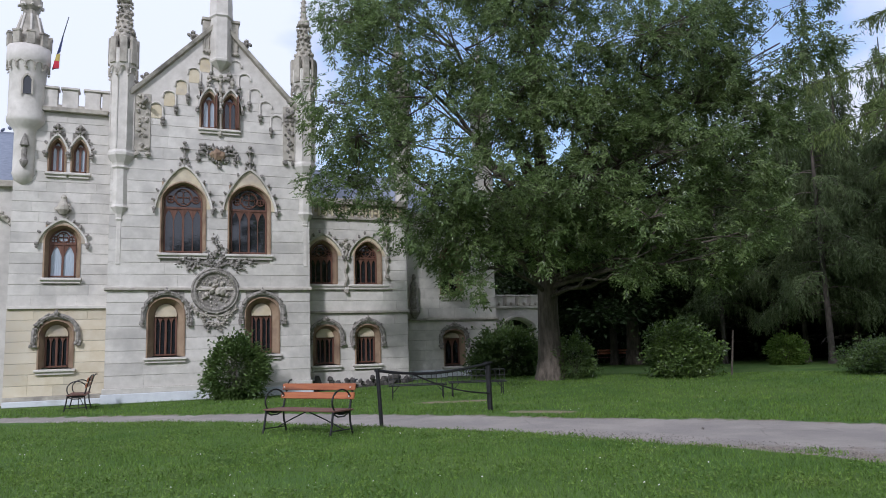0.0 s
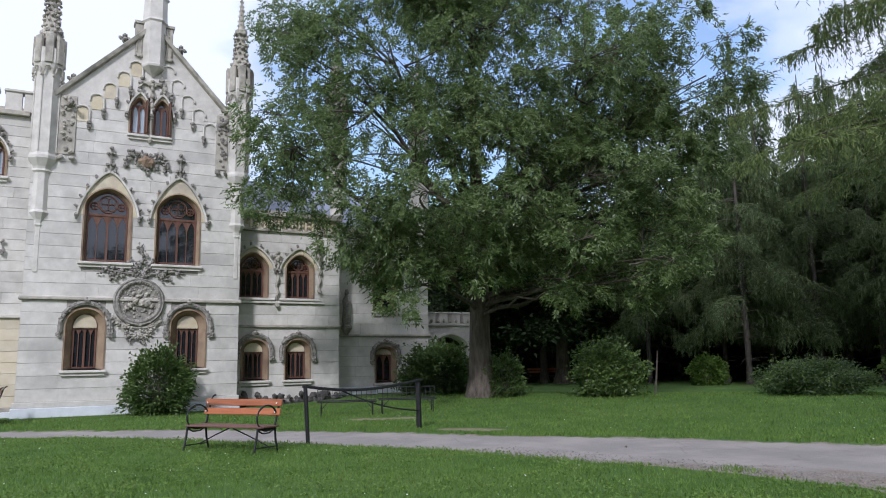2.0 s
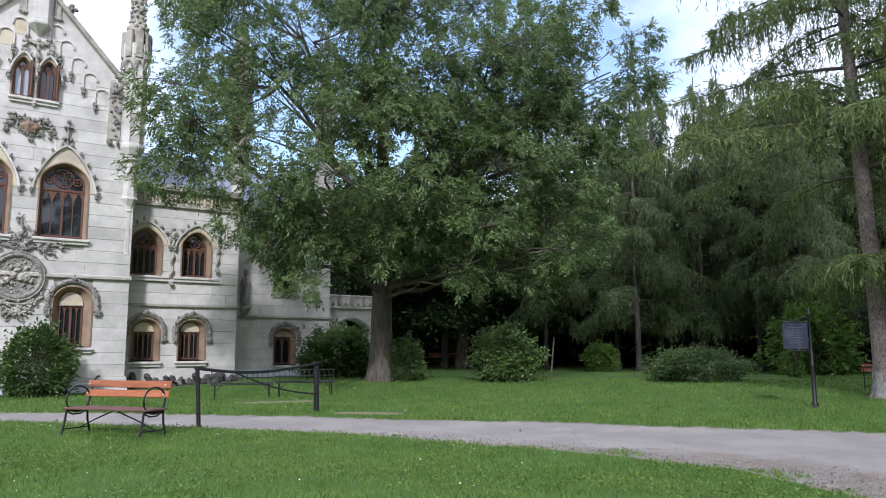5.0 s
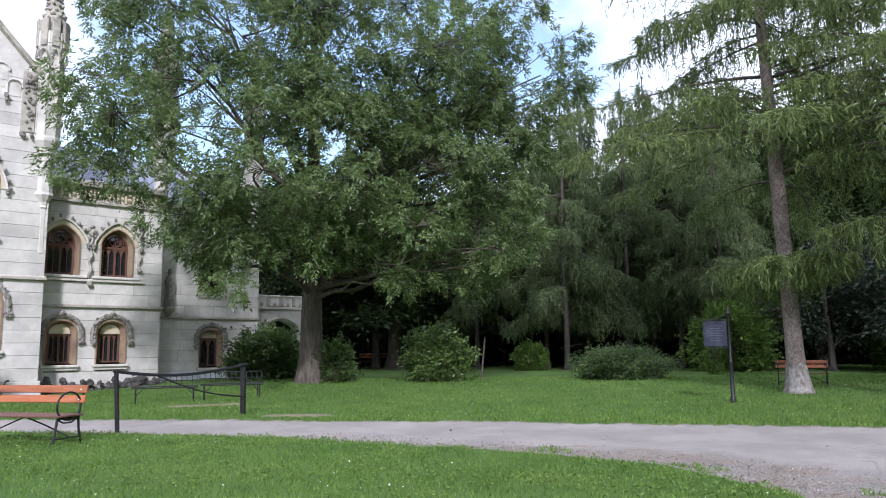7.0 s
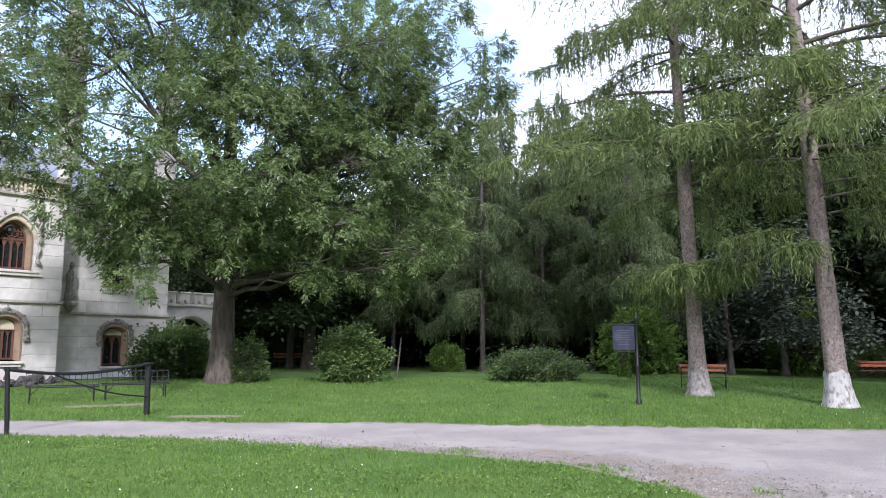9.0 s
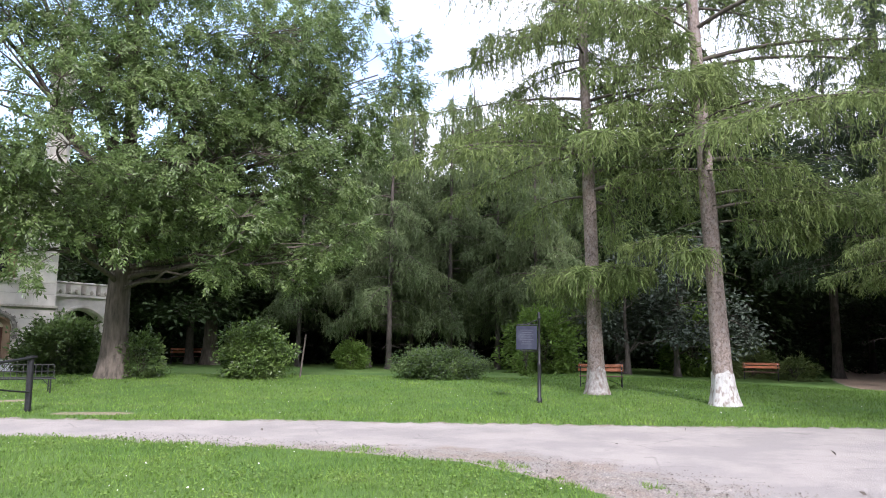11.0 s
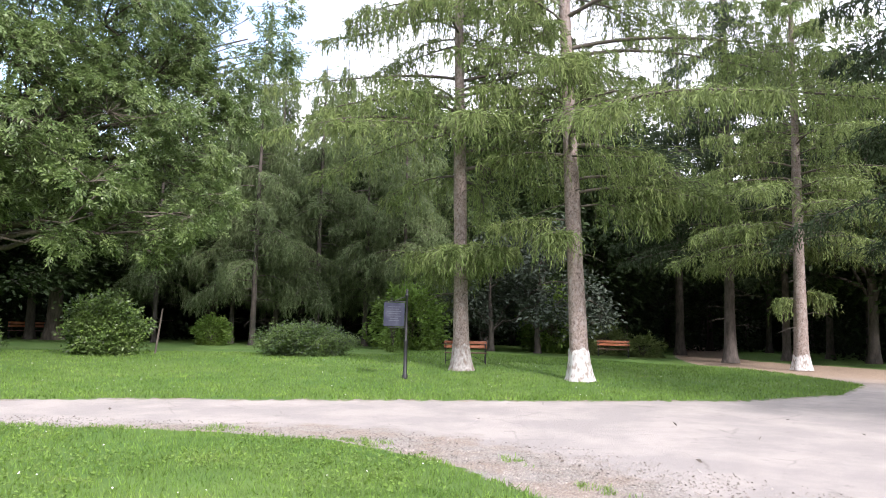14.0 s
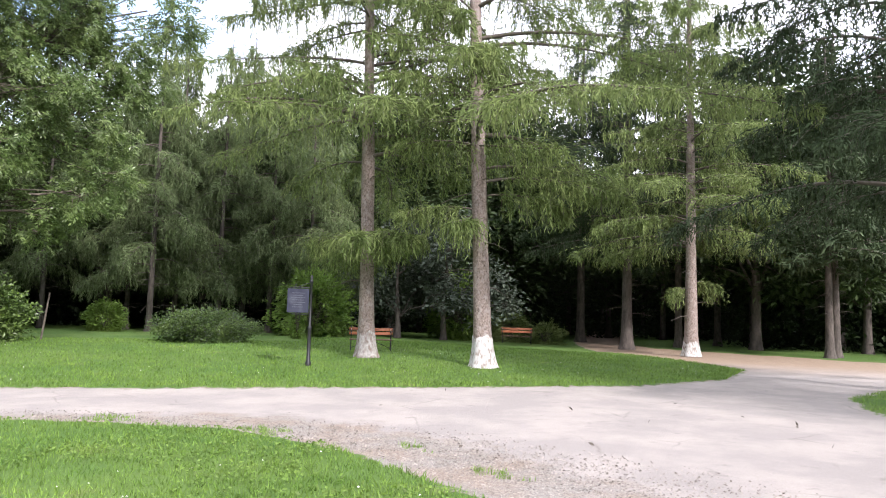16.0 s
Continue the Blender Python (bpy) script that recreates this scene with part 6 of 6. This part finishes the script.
# ---------------------------------------------------------------- benches
def park_bench():
    """An iron park bench: hoop arms, splayed legs, cross braces, two back boards and a boarded seat."""
    L, top = 0.86, 0.93
    bench = thing("park_bench", (0, 0, 0), "black iron park bench with varnished orange boards", "bench", "park benches")
    for sx in (-1, 1):
        x = sx * (L - 0.06)
        bm = bmesh.new()
        tube(bm, [(x, -0.30, 0.0), (x, -0.25, 0.22), (x, -0.22, 0.44)], 0.019, 8)
        tube(bm, [(x, 0.28, 0.0), (x, 0.22, 0.22), (x, 0.20, 0.44), (x, 0.25, 0.66), (x, 0.32, top - 0.03), (x, 0.37, top + 0.04), (x, 0.42, top + 0.05)], 0.018, 8)
        tube(bm, [(x, 0.0 + 0.24 * math.cos(a), 0.60 + 0.22 * math.sin(a)) for a in np.linspace(-2.3, 3.98, 26)], 0.016, 8)
        tube(bm, [(x, -0.28, 0.10), (x, 0.25, 0.10)], 0.012, 6)
        tube(bm, [(x, -0.23, 0.41), (x, 0.22, 0.41)], 0.018, 6)
        tube(bm, [(x, -0.22, 0.40), (x, -0.10, 0.34), (x, 0.06, 0.34), (x, 0.18, 0.40)], 0.014, 6)
        part("side_frame", bm, IRON, bench, "black iron hoop-armed side frame")
    for sx in (-1, 1):
        bm = tube(bmesh.new(), [(sx * 0.05, 0.0, 0.40), (sx * 0.4, 0.03, 0.27), (sx * (L - 0.06), 0.06, 0.10)], 0.012, 6)
        part("brace", bm, IRON, bench)
    for k in range(4):
        y = -0.24 + k * 0.125
        part("seat_board", boxes((-L, L, y, y + 0.115, 0.43, 0.465), bevel=0.008), BENCH_SEAT, bench)
    for z, y in ((0.63, 0.225), (0.79, 0.265)):
        bm = boxes((-L - 0.02, L + 0.02, -0.018, 0.018, 0, 0.125), bevel=0.008)
        for v in bm.verts:
            v.co = Matrix.Rotation(-0.22, 3, "X") @ v.co + Vector((0, y, z))
        board = part("back_board", bm, BENCH_WOOD, bench, "varnished orange wooden back board")
        for x in (-L + 0.06, L - 0.06):
            part("bolt", lathe(bmesh.new(), [(0.012, z + 0.05), (0.012, z + 0.07)], 8, (x, y - 0.035)), CLOVER, board)
    return bench


bench = park_bench()
bench.matrix_basis = pose(2.88, 14.12, 0.0, 0, 0, -55.4) @ Matrix.Diagonal((1.08, 1.08, 1.02, 1))
for x, y, turn, s in ((-1.95, 26.2, -90, 1.12), (22.75, 10.05, -64, 0.82), (38.8, 8.75, -76, 0.95), (25.6, 36.6, -38, 1.0)):
    b = copy_thing(bench, pose(*on(x, y), 0, 0, turn))
    b.scale = (s, s, s)

# barrier at the road's edge
barrier = thing("barrier", (0, 0, 0), "black iron barrier of two posts with a sagging rail", "barrier")
A, B = Vector((4.58, 14.85, 0)), Vector((7.79, 16.32, rise(7.79, 16.32)))
part("post", tube(bmesh.new(), [(A.x, A.y, -0.1), (A.x - 0.07, A.y + 0.02, 1.14)], 0.042, 10), IRON, barrier)
bm = tube(bmesh.new(), [(B.x, B.y, -0.1), (B.x - 0.02, B.y, 1.16)], 0.065, 10)
box(bm, B.x - 0.09, B.x + 0.07, B.y - 0.08, B.y + 0.08, 1.14, 1.18)
part("post", bm, IRON, barrier)
ta, tb = Vector((A.x - 0.12, A.y, 1.12)), Vector((B.x - 0.02, B.y - 0.05, 1.14))
part("rail", tube(bmesh.new(), [ta.lerp(tb, t) + Vector((0, 0, -0.16 * math.sin(math.pi * t) * (1 - 0.25 * t))) for t in np.linspace(0, 1, 12)], 0.032, 8), IRON, barrier, "sagging black rail")
p0 = ta.lerp(tb, 0.30) + Vector((0, 0, -0.14))
p1 = Vector((B.x - 0.03, B.y - 0.05, 0.42))
part("stay", tube(bmesh.new(), [p0.lerp(p1, t) + Vector((0, 0, -0.10 * math.sin(math.pi * t))) for t in np.linspace(0, 1, 9)], 0.018, 7), IRON, barrier)

# long bare bench frames by the castle
RA, RB = Vector((6.9, 21.6, 0)), Vector((10.4, 20.4, 0))
for k in range(2):
    a, b = RA.lerp(RB, k * 0.5 + 0.0), RA.lerp(RB, k * 0.5 + 0.485)
    fr = thing("bench_frame", (a.x, a.y, rise(a.x, a.y)), "long bare black iron bench frame without boards", "bench frame", "bare bench frames", turn=math.degrees(math.atan2(b.y - a.y, b.x - a.x)))
    n = (b - a).length
    for z, y, r in ((0.44, 0.0, 0.022), (0.46, 0.42, 0.018), (0.80, 0.50, 0.016), (0.62, 0.46, 0.012)):
        part("rail", tube(bmesh.new(), [(0, y, z), (n, y, z)], r, 6), IRON, fr)
    for i in range(13):
        x = n * i / 12
        part("bar", tube(bmesh.new(), [(x, 0.40, 0.46), (x, 0.50, 0.80)], 0.009, 5), IRON, fr)
    for x in (0.12, n - 0.12):
        for y in (0.0, 0.42):
            part("leg", tube(bmesh.new(), [(x, y, -0.02), (x, y, 0.45)], 0.018, 6), IRON, fr)
        for sx in (-1, 1):
            if 0 < x + sx * 0.25 < n:
                part("leg_brace", tube(bmesh.new(), [(x, 0.0, 0.22), (x + sx * 0.2, 0.0, 0.43)], 0.011, 5), IRON, fr)

# hanging information sign
SIGN_BLUE = material("dark_blue_grey_board", (0.018, 0.02, 0.034), (0.04, 0.043, 0.062), 3.0, 0.7, 0.1, 30, specular=0.15, third=(0.075, 0.08, 0.10), third_scale=2.5, third_low=0.55, third_high=0.8, stretch=(1, 1, 0.6))
sx_, sy_, sz_ = on(17.3, 9.35)
sign = thing("hanging_sign", (sx_, sy_, sz_), "dark blue board hanging from a black ornamental iron post", "sign", turn=119.0)
bm = lathe(bmesh.new(), [(0.075, -0.1), (0.075, 0.12), (0.05, 0.15), (0.045, 0.95), (0.055, 0.98), (0.055, 1.02), (0.032, 1.05), (0.03, 2.16), (0.05, 2.18), (0.05, 2.22), (0.02, 2.24), (0.045, 2.30), (0.01, 2.37)], 10)
part("post", bm, IRON, sign, "black ornamental iron post", True)
bm = tube(bmesh.new(), [(0.0, 0, 2.17), (0.15, 0, 2.12), (0.34, 0, 2.03), (0.42, 0, 2.05), (0.42, 0, 2.10), (0.37, 0, 2.10)], 0.014, 6)
tube(bm, [(0.0, 0, 2.03), (0.58, 0, 2.03)], 0.013, 6)
lower = tube(bmesh.new(), [(0.0, 0, 1.36), (0.12, 0, 1.34), (0.45, 0, 1.34), (0.5, 0, 1.38)], 0.012, 6)
part("bracket", bm, IRON, sign, "scrolled iron bracket")
part("lower_bracket", lower, IRON, sign)
board = part("board", boxes((0.05, 0.60, -0.018, 0.018, 1.38, 2.0), bevel=0.006), SIGN_BLUE, sign, "dark blue-grey lettered board")
PALE = material("faded_lettering", (0.06, 0.063, 0.08), (0.08, 0.084, 0.10), 10, 0.8)
for k in range(7):
    w = (0.34, 0.26, 0.36, 0.30, 0.36, 0.22, 0.28)[k]
    for s_ in (-1, 1):
        part("text_bar", boxes((0.325 - w / 2, 0.325 + w / 2, s_ * 0.0185, s_ * 0.0205, 1.88 - k * 0.06, 1.895 - k * 0.06)), PALE, board)

# leaning stake beside the bush
part_stake = tube(bmesh.new(), [(18.75, 19.9, 0.1), (18.95, 19.85, 1.85)], [0.035, 0.028], 7)
st = part("wooden_stake", part_stake, TWIG, None)
tagged(st, "thin leaning grey wooden stake on the lawn", "stake")

# ---------------------------------------------------------------- grass, clover and stones
def sides(edge, x, y):
    """side() for many places at once."""
    best, sign = np.full(len(x), 1e9), np.ones(len(x))
    for (ax, ay), (bx, by) in zip(edge, edge[1:]):
        dx, dy = bx - ax, by - ay
        k = np.clip(((x - ax) * dx + (y - ay) * dy) / (dx * dx + dy * dy), 0, 1)
        qx, qy = x - ax - k * dx, y - ay - k * dy
        r = np.hypot(qx, qy)
        m = r < best
        best = np.where(m, r, best)
        sign = np.where(m, np.where(dx * qy - dy * qx > 0, 1, -1), sign)
    return best * sign


def scatter(count, az0, az1, r0, r1, power=1.0, seed=0):
    g = np.random.default_rng(seed)
    a, r = np.radians(g.uniform(az0, az1, count)), r0 + (r1 - r0) * g.random(count) ** power
    return np.stack([r * np.sin(a), r * np.cos(a)], -1), g


def blades(name, xy, z, height, width, mat, seed, label):
    g = np.random.default_rng(seed)
    n = len(xy)
    a = g.uniform(0, math.tau, n)
    h = height * g.uniform(0.5, 1.35, n)
    lean = g.normal(size=(n, 2)) * h[:, None] * 0.45
    w = width * g.uniform(0.7, 1.3, n)
    base = np.concatenate([xy, z[:, None]], 1)
    s = np.stack([np.cos(a), np.sin(a), 0 * a], -1) * w[:, None]
    v = np.empty((n, 3, 3))
    v[:, 0], v[:, 1] = base - s, base + s
    v[:, 2] = base + np.concatenate([lean, h[:, None]], 1)
    tagged(new(name, mesh_of(name, v.reshape(-1, 3), np.arange(n * 3).reshape(n, 3), mat)), label, "grass", kind="stuff")


# near lawn
xy, g = scatter(330000, -16, 112, 4.6, 21, 0.85, 1)
wob = 0.16 * np.sin(xy[:, 0] * 2.1 + 0.6 * np.sin(xy[:, 1] * 3)) + 0.10 * np.sin(xy[:, 1] * 5.3)
keep = sides(NEAR_EDGE, xy[:, 0], xy[:, 1]) < -0.06 + 0.55 * wob
xy = xy[keep]
tall = np.clip(0.7 + 0.5 * np.sin(xy[:, 0] * 1.3 + np.sin(xy[:, 1] * 0.9) * 2) * np.sin(xy[:, 1] * 1.1), 0.4, 1.3)
blades("lawn_grass", xy, np.zeros(len(xy)) - 0.015, 0.062, 0.0065, GRASS, 2, "short green lawn grass with clover")
# far lawn: coarser tufts, thicker along the road's edge
xy, g = scatter(330000, -12, 100, 9, 34, 1.0, 3)
s = sides(FAR_EDGE, xy[:, 0], xy[:, 1])
keep = (s > 0.02) & ((s < 14) & ((g.random(len(s)) < 0.75) | (s < 0.8)))
xy = xy[keep]
zz = np.array([0.30 * smooth_step(0.5, 12, d) * smooth_step(5, 13, x) * (1 - 0.7 * smooth_step(8, -2, y)) for d, x, y in zip(s[keep], xy[:, 0], xy[:, 1])])
keep2 = ~((xy[:, 1] > 27.9) & (xy[:, 0] < 15)) & (g.random(len(xy)) > 1.3 * bareness(xy[:, 0], xy[:, 1]))
blades("lawn_grass", xy[keep2], zz[keep2] - 0.015, 0.07, 0.012, GRASS, 4, "short green lawn grass across the road")
# right-hand lawn by the fork
xy, g = scatter(16000, 90, 118, 13, 26, 1.0, 5)
inside = np.zeros(len(xy), bool)
for (ax, ay), (bx, by) in zip(RIGHT_PATCH, RIGHT_PATCH[1:] + RIGHT_PATCH[:1]):
    cross = ((ay > xy[:, 1]) != (by > xy[:, 1])) & (xy[:, 0] < (bx - ax) * (xy[:, 1] - ay) / (by - ay + 1e-12) + ax)
    inside ^= cross
blades("lawn_grass", xy[inside], np.zeros(inside.sum()) - 0.015, 0.08, 0.010, GRASS, 6, "green grass by the road's fork")


def tiny_discs(name, xy, z, radius, mat, label, seed):
    g = np.random.default_rng(seed)
    n = len(xy)
    k = np.arange(5) * math.tau / 5
    tilt = g.normal(size=(n, 2)) * 0.4
    r = radius * g.uniform(0.6, 1.3, n)
    v = np.empty((n, 6, 3))
    for i in range(5):
        ox, oy = np.cos(k[i]) * r, np.sin(k[i]) * r
        v[:, i] = np.stack([xy[:, 0] + ox, xy[:, 1] + oy, z + ox * tilt[:, 0] + oy * tilt[:, 1]], -1)
    v[:, 5] = np.stack([xy[:, 0], xy[:, 1], z + r * 0.8], -1)
    f = np.array([[i, (i + 1) % 5, 5] for i in range(5)])
    faces = (np.arange(n)[:, None, None] * 6 + f[None]).reshape(-1, 3)
    tagged(new(name, mesh_of(name, v.reshape(-1, 3), faces, mat)), label, "flowers" if "stone" not in name else "gravel", kind="stuff")


xy, g = scatter(800, -16, 112, 5, 26, 0.9, 7)
ok = (sides(NEAR_EDGE, xy[:, 0], xy[:, 1]) < -0.2) | (sides(FAR_EDGE, xy[:, 0], xy[:, 1]) > 0.3)
patchy = np.sin(xy[:, 0] * 0.9 + 1) * np.sin(xy[:, 1] * 0.8) > -0.25
ok &= patchy & (xy[:, 1] < 26)
tiny_discs("clover_flowers", xy[ok][::1], 0.055 + 0.0 * xy[ok][:, 0] + np.array([rise(x, y) for x, y in xy[ok]]), 0.010, CLOVER, "tiny white clover flowers in the lawn", 8)
# broad weed leaves, lighter than the grass
xy, g = scatter(15000, -16, 112, 4.6, 19, 0.85, 9)
ok = (sides(NEAR_EDGE, xy[:, 0], xy[:, 1]) < -0.15) & (np.sin(xy[:, 0] * 1.7 + 2) * np.sin(xy[:, 1] * 1.4 + 1) > -0.25)
q = np.repeat(xy[ok], 4, 0) + g.normal(size=(ok.sum() * 4, 2)) * 0.05
tagged(new("lawn_weeds", leaf_mesh("lawn_weeds", np.concatenate([q, 0.035 + 0.025 * g.random((len(q), 1))], 1), 0.045, 0.03, LEAF_BRIGHT, 0.0, None, 10)), "low light green clover and weed leaves", "weeds", kind="stuff")
# loose stones along the road's worn margin
xy, g = scatter(110000, 20, 112, 5, 16, 1.0, 11)
d = sides(NEAR_EDGE, xy[:, 0], xy[:, 1])
reach = 1.3 + 1.6 * np.clip((6 - xy[:, 1]) / 6, 0, 1)
ok = (d > 0.0) & (d < reach) & (g.random(len(d)) < 1 - d / (reach + 0.1)) & (xy[:, 1] < 12)
PEBBLE = material("pebble", (0.11, 0.095, 0.08), (0.33, 0.295, 0.26), 3, 0.9, island=0.35, object_space=False)
tiny_discs("loose_stones", xy[ok], np.zeros(ok.sum()) - 0.042, 0.012, PEBBLE, "loose gravel stones along the road's margin", 12)
# weeds in the broken margin, and fallen leaves on the road
xy, g = scatter(5000, 30, 90, 6, 13, 1.0, 13)
d = sides(NEAR_EDGE, xy[:, 0], xy[:, 1])
ok = (d > 0.05) & (d < 0.9) & (np.sin(xy[:, 0] * 3.1) * np.sin(xy[:, 1] * 2.7) > 0.55)
blades("margin_weeds", np.repeat(xy[ok], 10, 0) + g.normal(size=(ok.sum() * 10, 2)) * 0.04, np.zeros(ok.sum() * 10) - 0.045, 0.05, 0.006, GRASS, 14, "sparse weeds in the road's broken margin")
xy, g = scatter(26, 40, 100, 8, 18, 0.7, 15)
ok = (sides(NEAR_EDGE, xy[:, 0], xy[:, 1]) > 0.5) & (sides(FAR_EDGE, xy[:, 0], xy[:, 1]) < -0.2)
q = np.concatenate([xy[ok], np.full((ok.sum(), 1), -0.035)], 1)
tagged(new("fallen_leaves", leaf_mesh("fallen_leaves", q, 0.09, 0.045, TWIG, -0.1, None, 16)), "few dry brown leaves lying on the road", "fallen leaves", kind="stuff")

# ---------------------------------------------------------------- ashlar blocks
def ashlar(x0, x1, y, z0, z1, course, openings, mat, seed, lengths=(1.1, 2.4), gap=0.010):
    """Courses of chamfered stone blocks laid round the openings, each an object of its own."""
    g = random.Random(seed)
    z = z0
    n = max(1, round((z1 - z0) / course))
    h = (z1 - z0) / n
    for row in range(n):
        zb, zt = z0 + row * h, z0 + (row + 1) * h
        spans = [(x0, x1)]
        for a, b, c, d in openings:
            if c < zt - 0.03 and d > zb + 0.03:
                nxt = []
                for p, q in spans:
                    if b <= p or a >= q:
                        nxt.append((p, q))
                    else:
                        if a - p > 0.05:
                            nxt.append((p, a))
                        if q - b > 0.05:
                            nxt.append((b, q))
                spans = nxt
        for p, q in spans:
            x = p
            while x < q - 1e-3:
                w = g.uniform(*lengths)
                if q - (x + w) < 0.45:
                    w = q - x
                e, ch, out = x + w, 0.008, g.uniform(0.0, 0.004)
                a0, a1, b0, b1 = x + 0.0015, e - 0.0015, zb + gap / 2, zt - gap / 2
                cx, cz = (a0 + a1) / 2, (b0 + b1) / 2
                ring = lambda i, d: [(a0 + i * 0.4 - cx, d, b0 + i - cz), (a1 - i * 0.4 - cx, d, b0 + i - cz), (a1 - i * 0.4 - cx, d, b1 - i - cz), (a0 + i * 0.4 - cx, d, b1 - i - cz)]
                v = ring(0, 0.03) + ring(0, ch * 0.8) + ring(ch, 0.0)
                f = [(8, 9, 10, 11)] + [(k, (k + 1) % 4, 4 + (k + 1) % 4, 4 + k) for k in range(4)] + [(4 + k, 4 + (k + 1) % 4, 8 + (k + 1) % 4, 8 + k) for k in range(4)]
                ob = new("ashlar_block", mesh_of("ashlar_block", v, f, mat))
                ob.location = (cx, y - out, cz)
                ob.parent = castle
                x = e
        z = zt


ashlar(-1.33, 5.88, FACE, 0.52, 3.95, 0.44, OPENINGS["front"], STONE, 1)
ashlar(-1.33, 5.88, FACE, 4.10, 11.0, 0.43, OPENINGS["front"], STONE, 2)
ashlar(-4.5, -1.35, LEFT, 0.34, 3.36, 0.38, OPENINGS["left"], STONE_WARM, 3, (0.6, 1.1))
ashlar(-4.5, -1.35, LEFT, 3.48, 10.55, 0.38, OPENINGS["left"], STONE, 4, (0.6, 1.1))
ashlar(5.90, 10.24, WING, 0.30, 3.10, 0.44, OPENINGS["wing"], STONE, 5)
ashlar(5.90, 10.24, WING, 3.20, 7.0, 0.44, OPENINGS["wing"], STONE, 6)
ashlar(10.26, 15.0, FAR, 0.62, 2.80, 0.44, OPENINGS["far"], STONE, 7)
ashlar(10.26, 15.0, FAR, 2.90, 7.4, 0.44, OPENINGS["far"], STONE, 8)
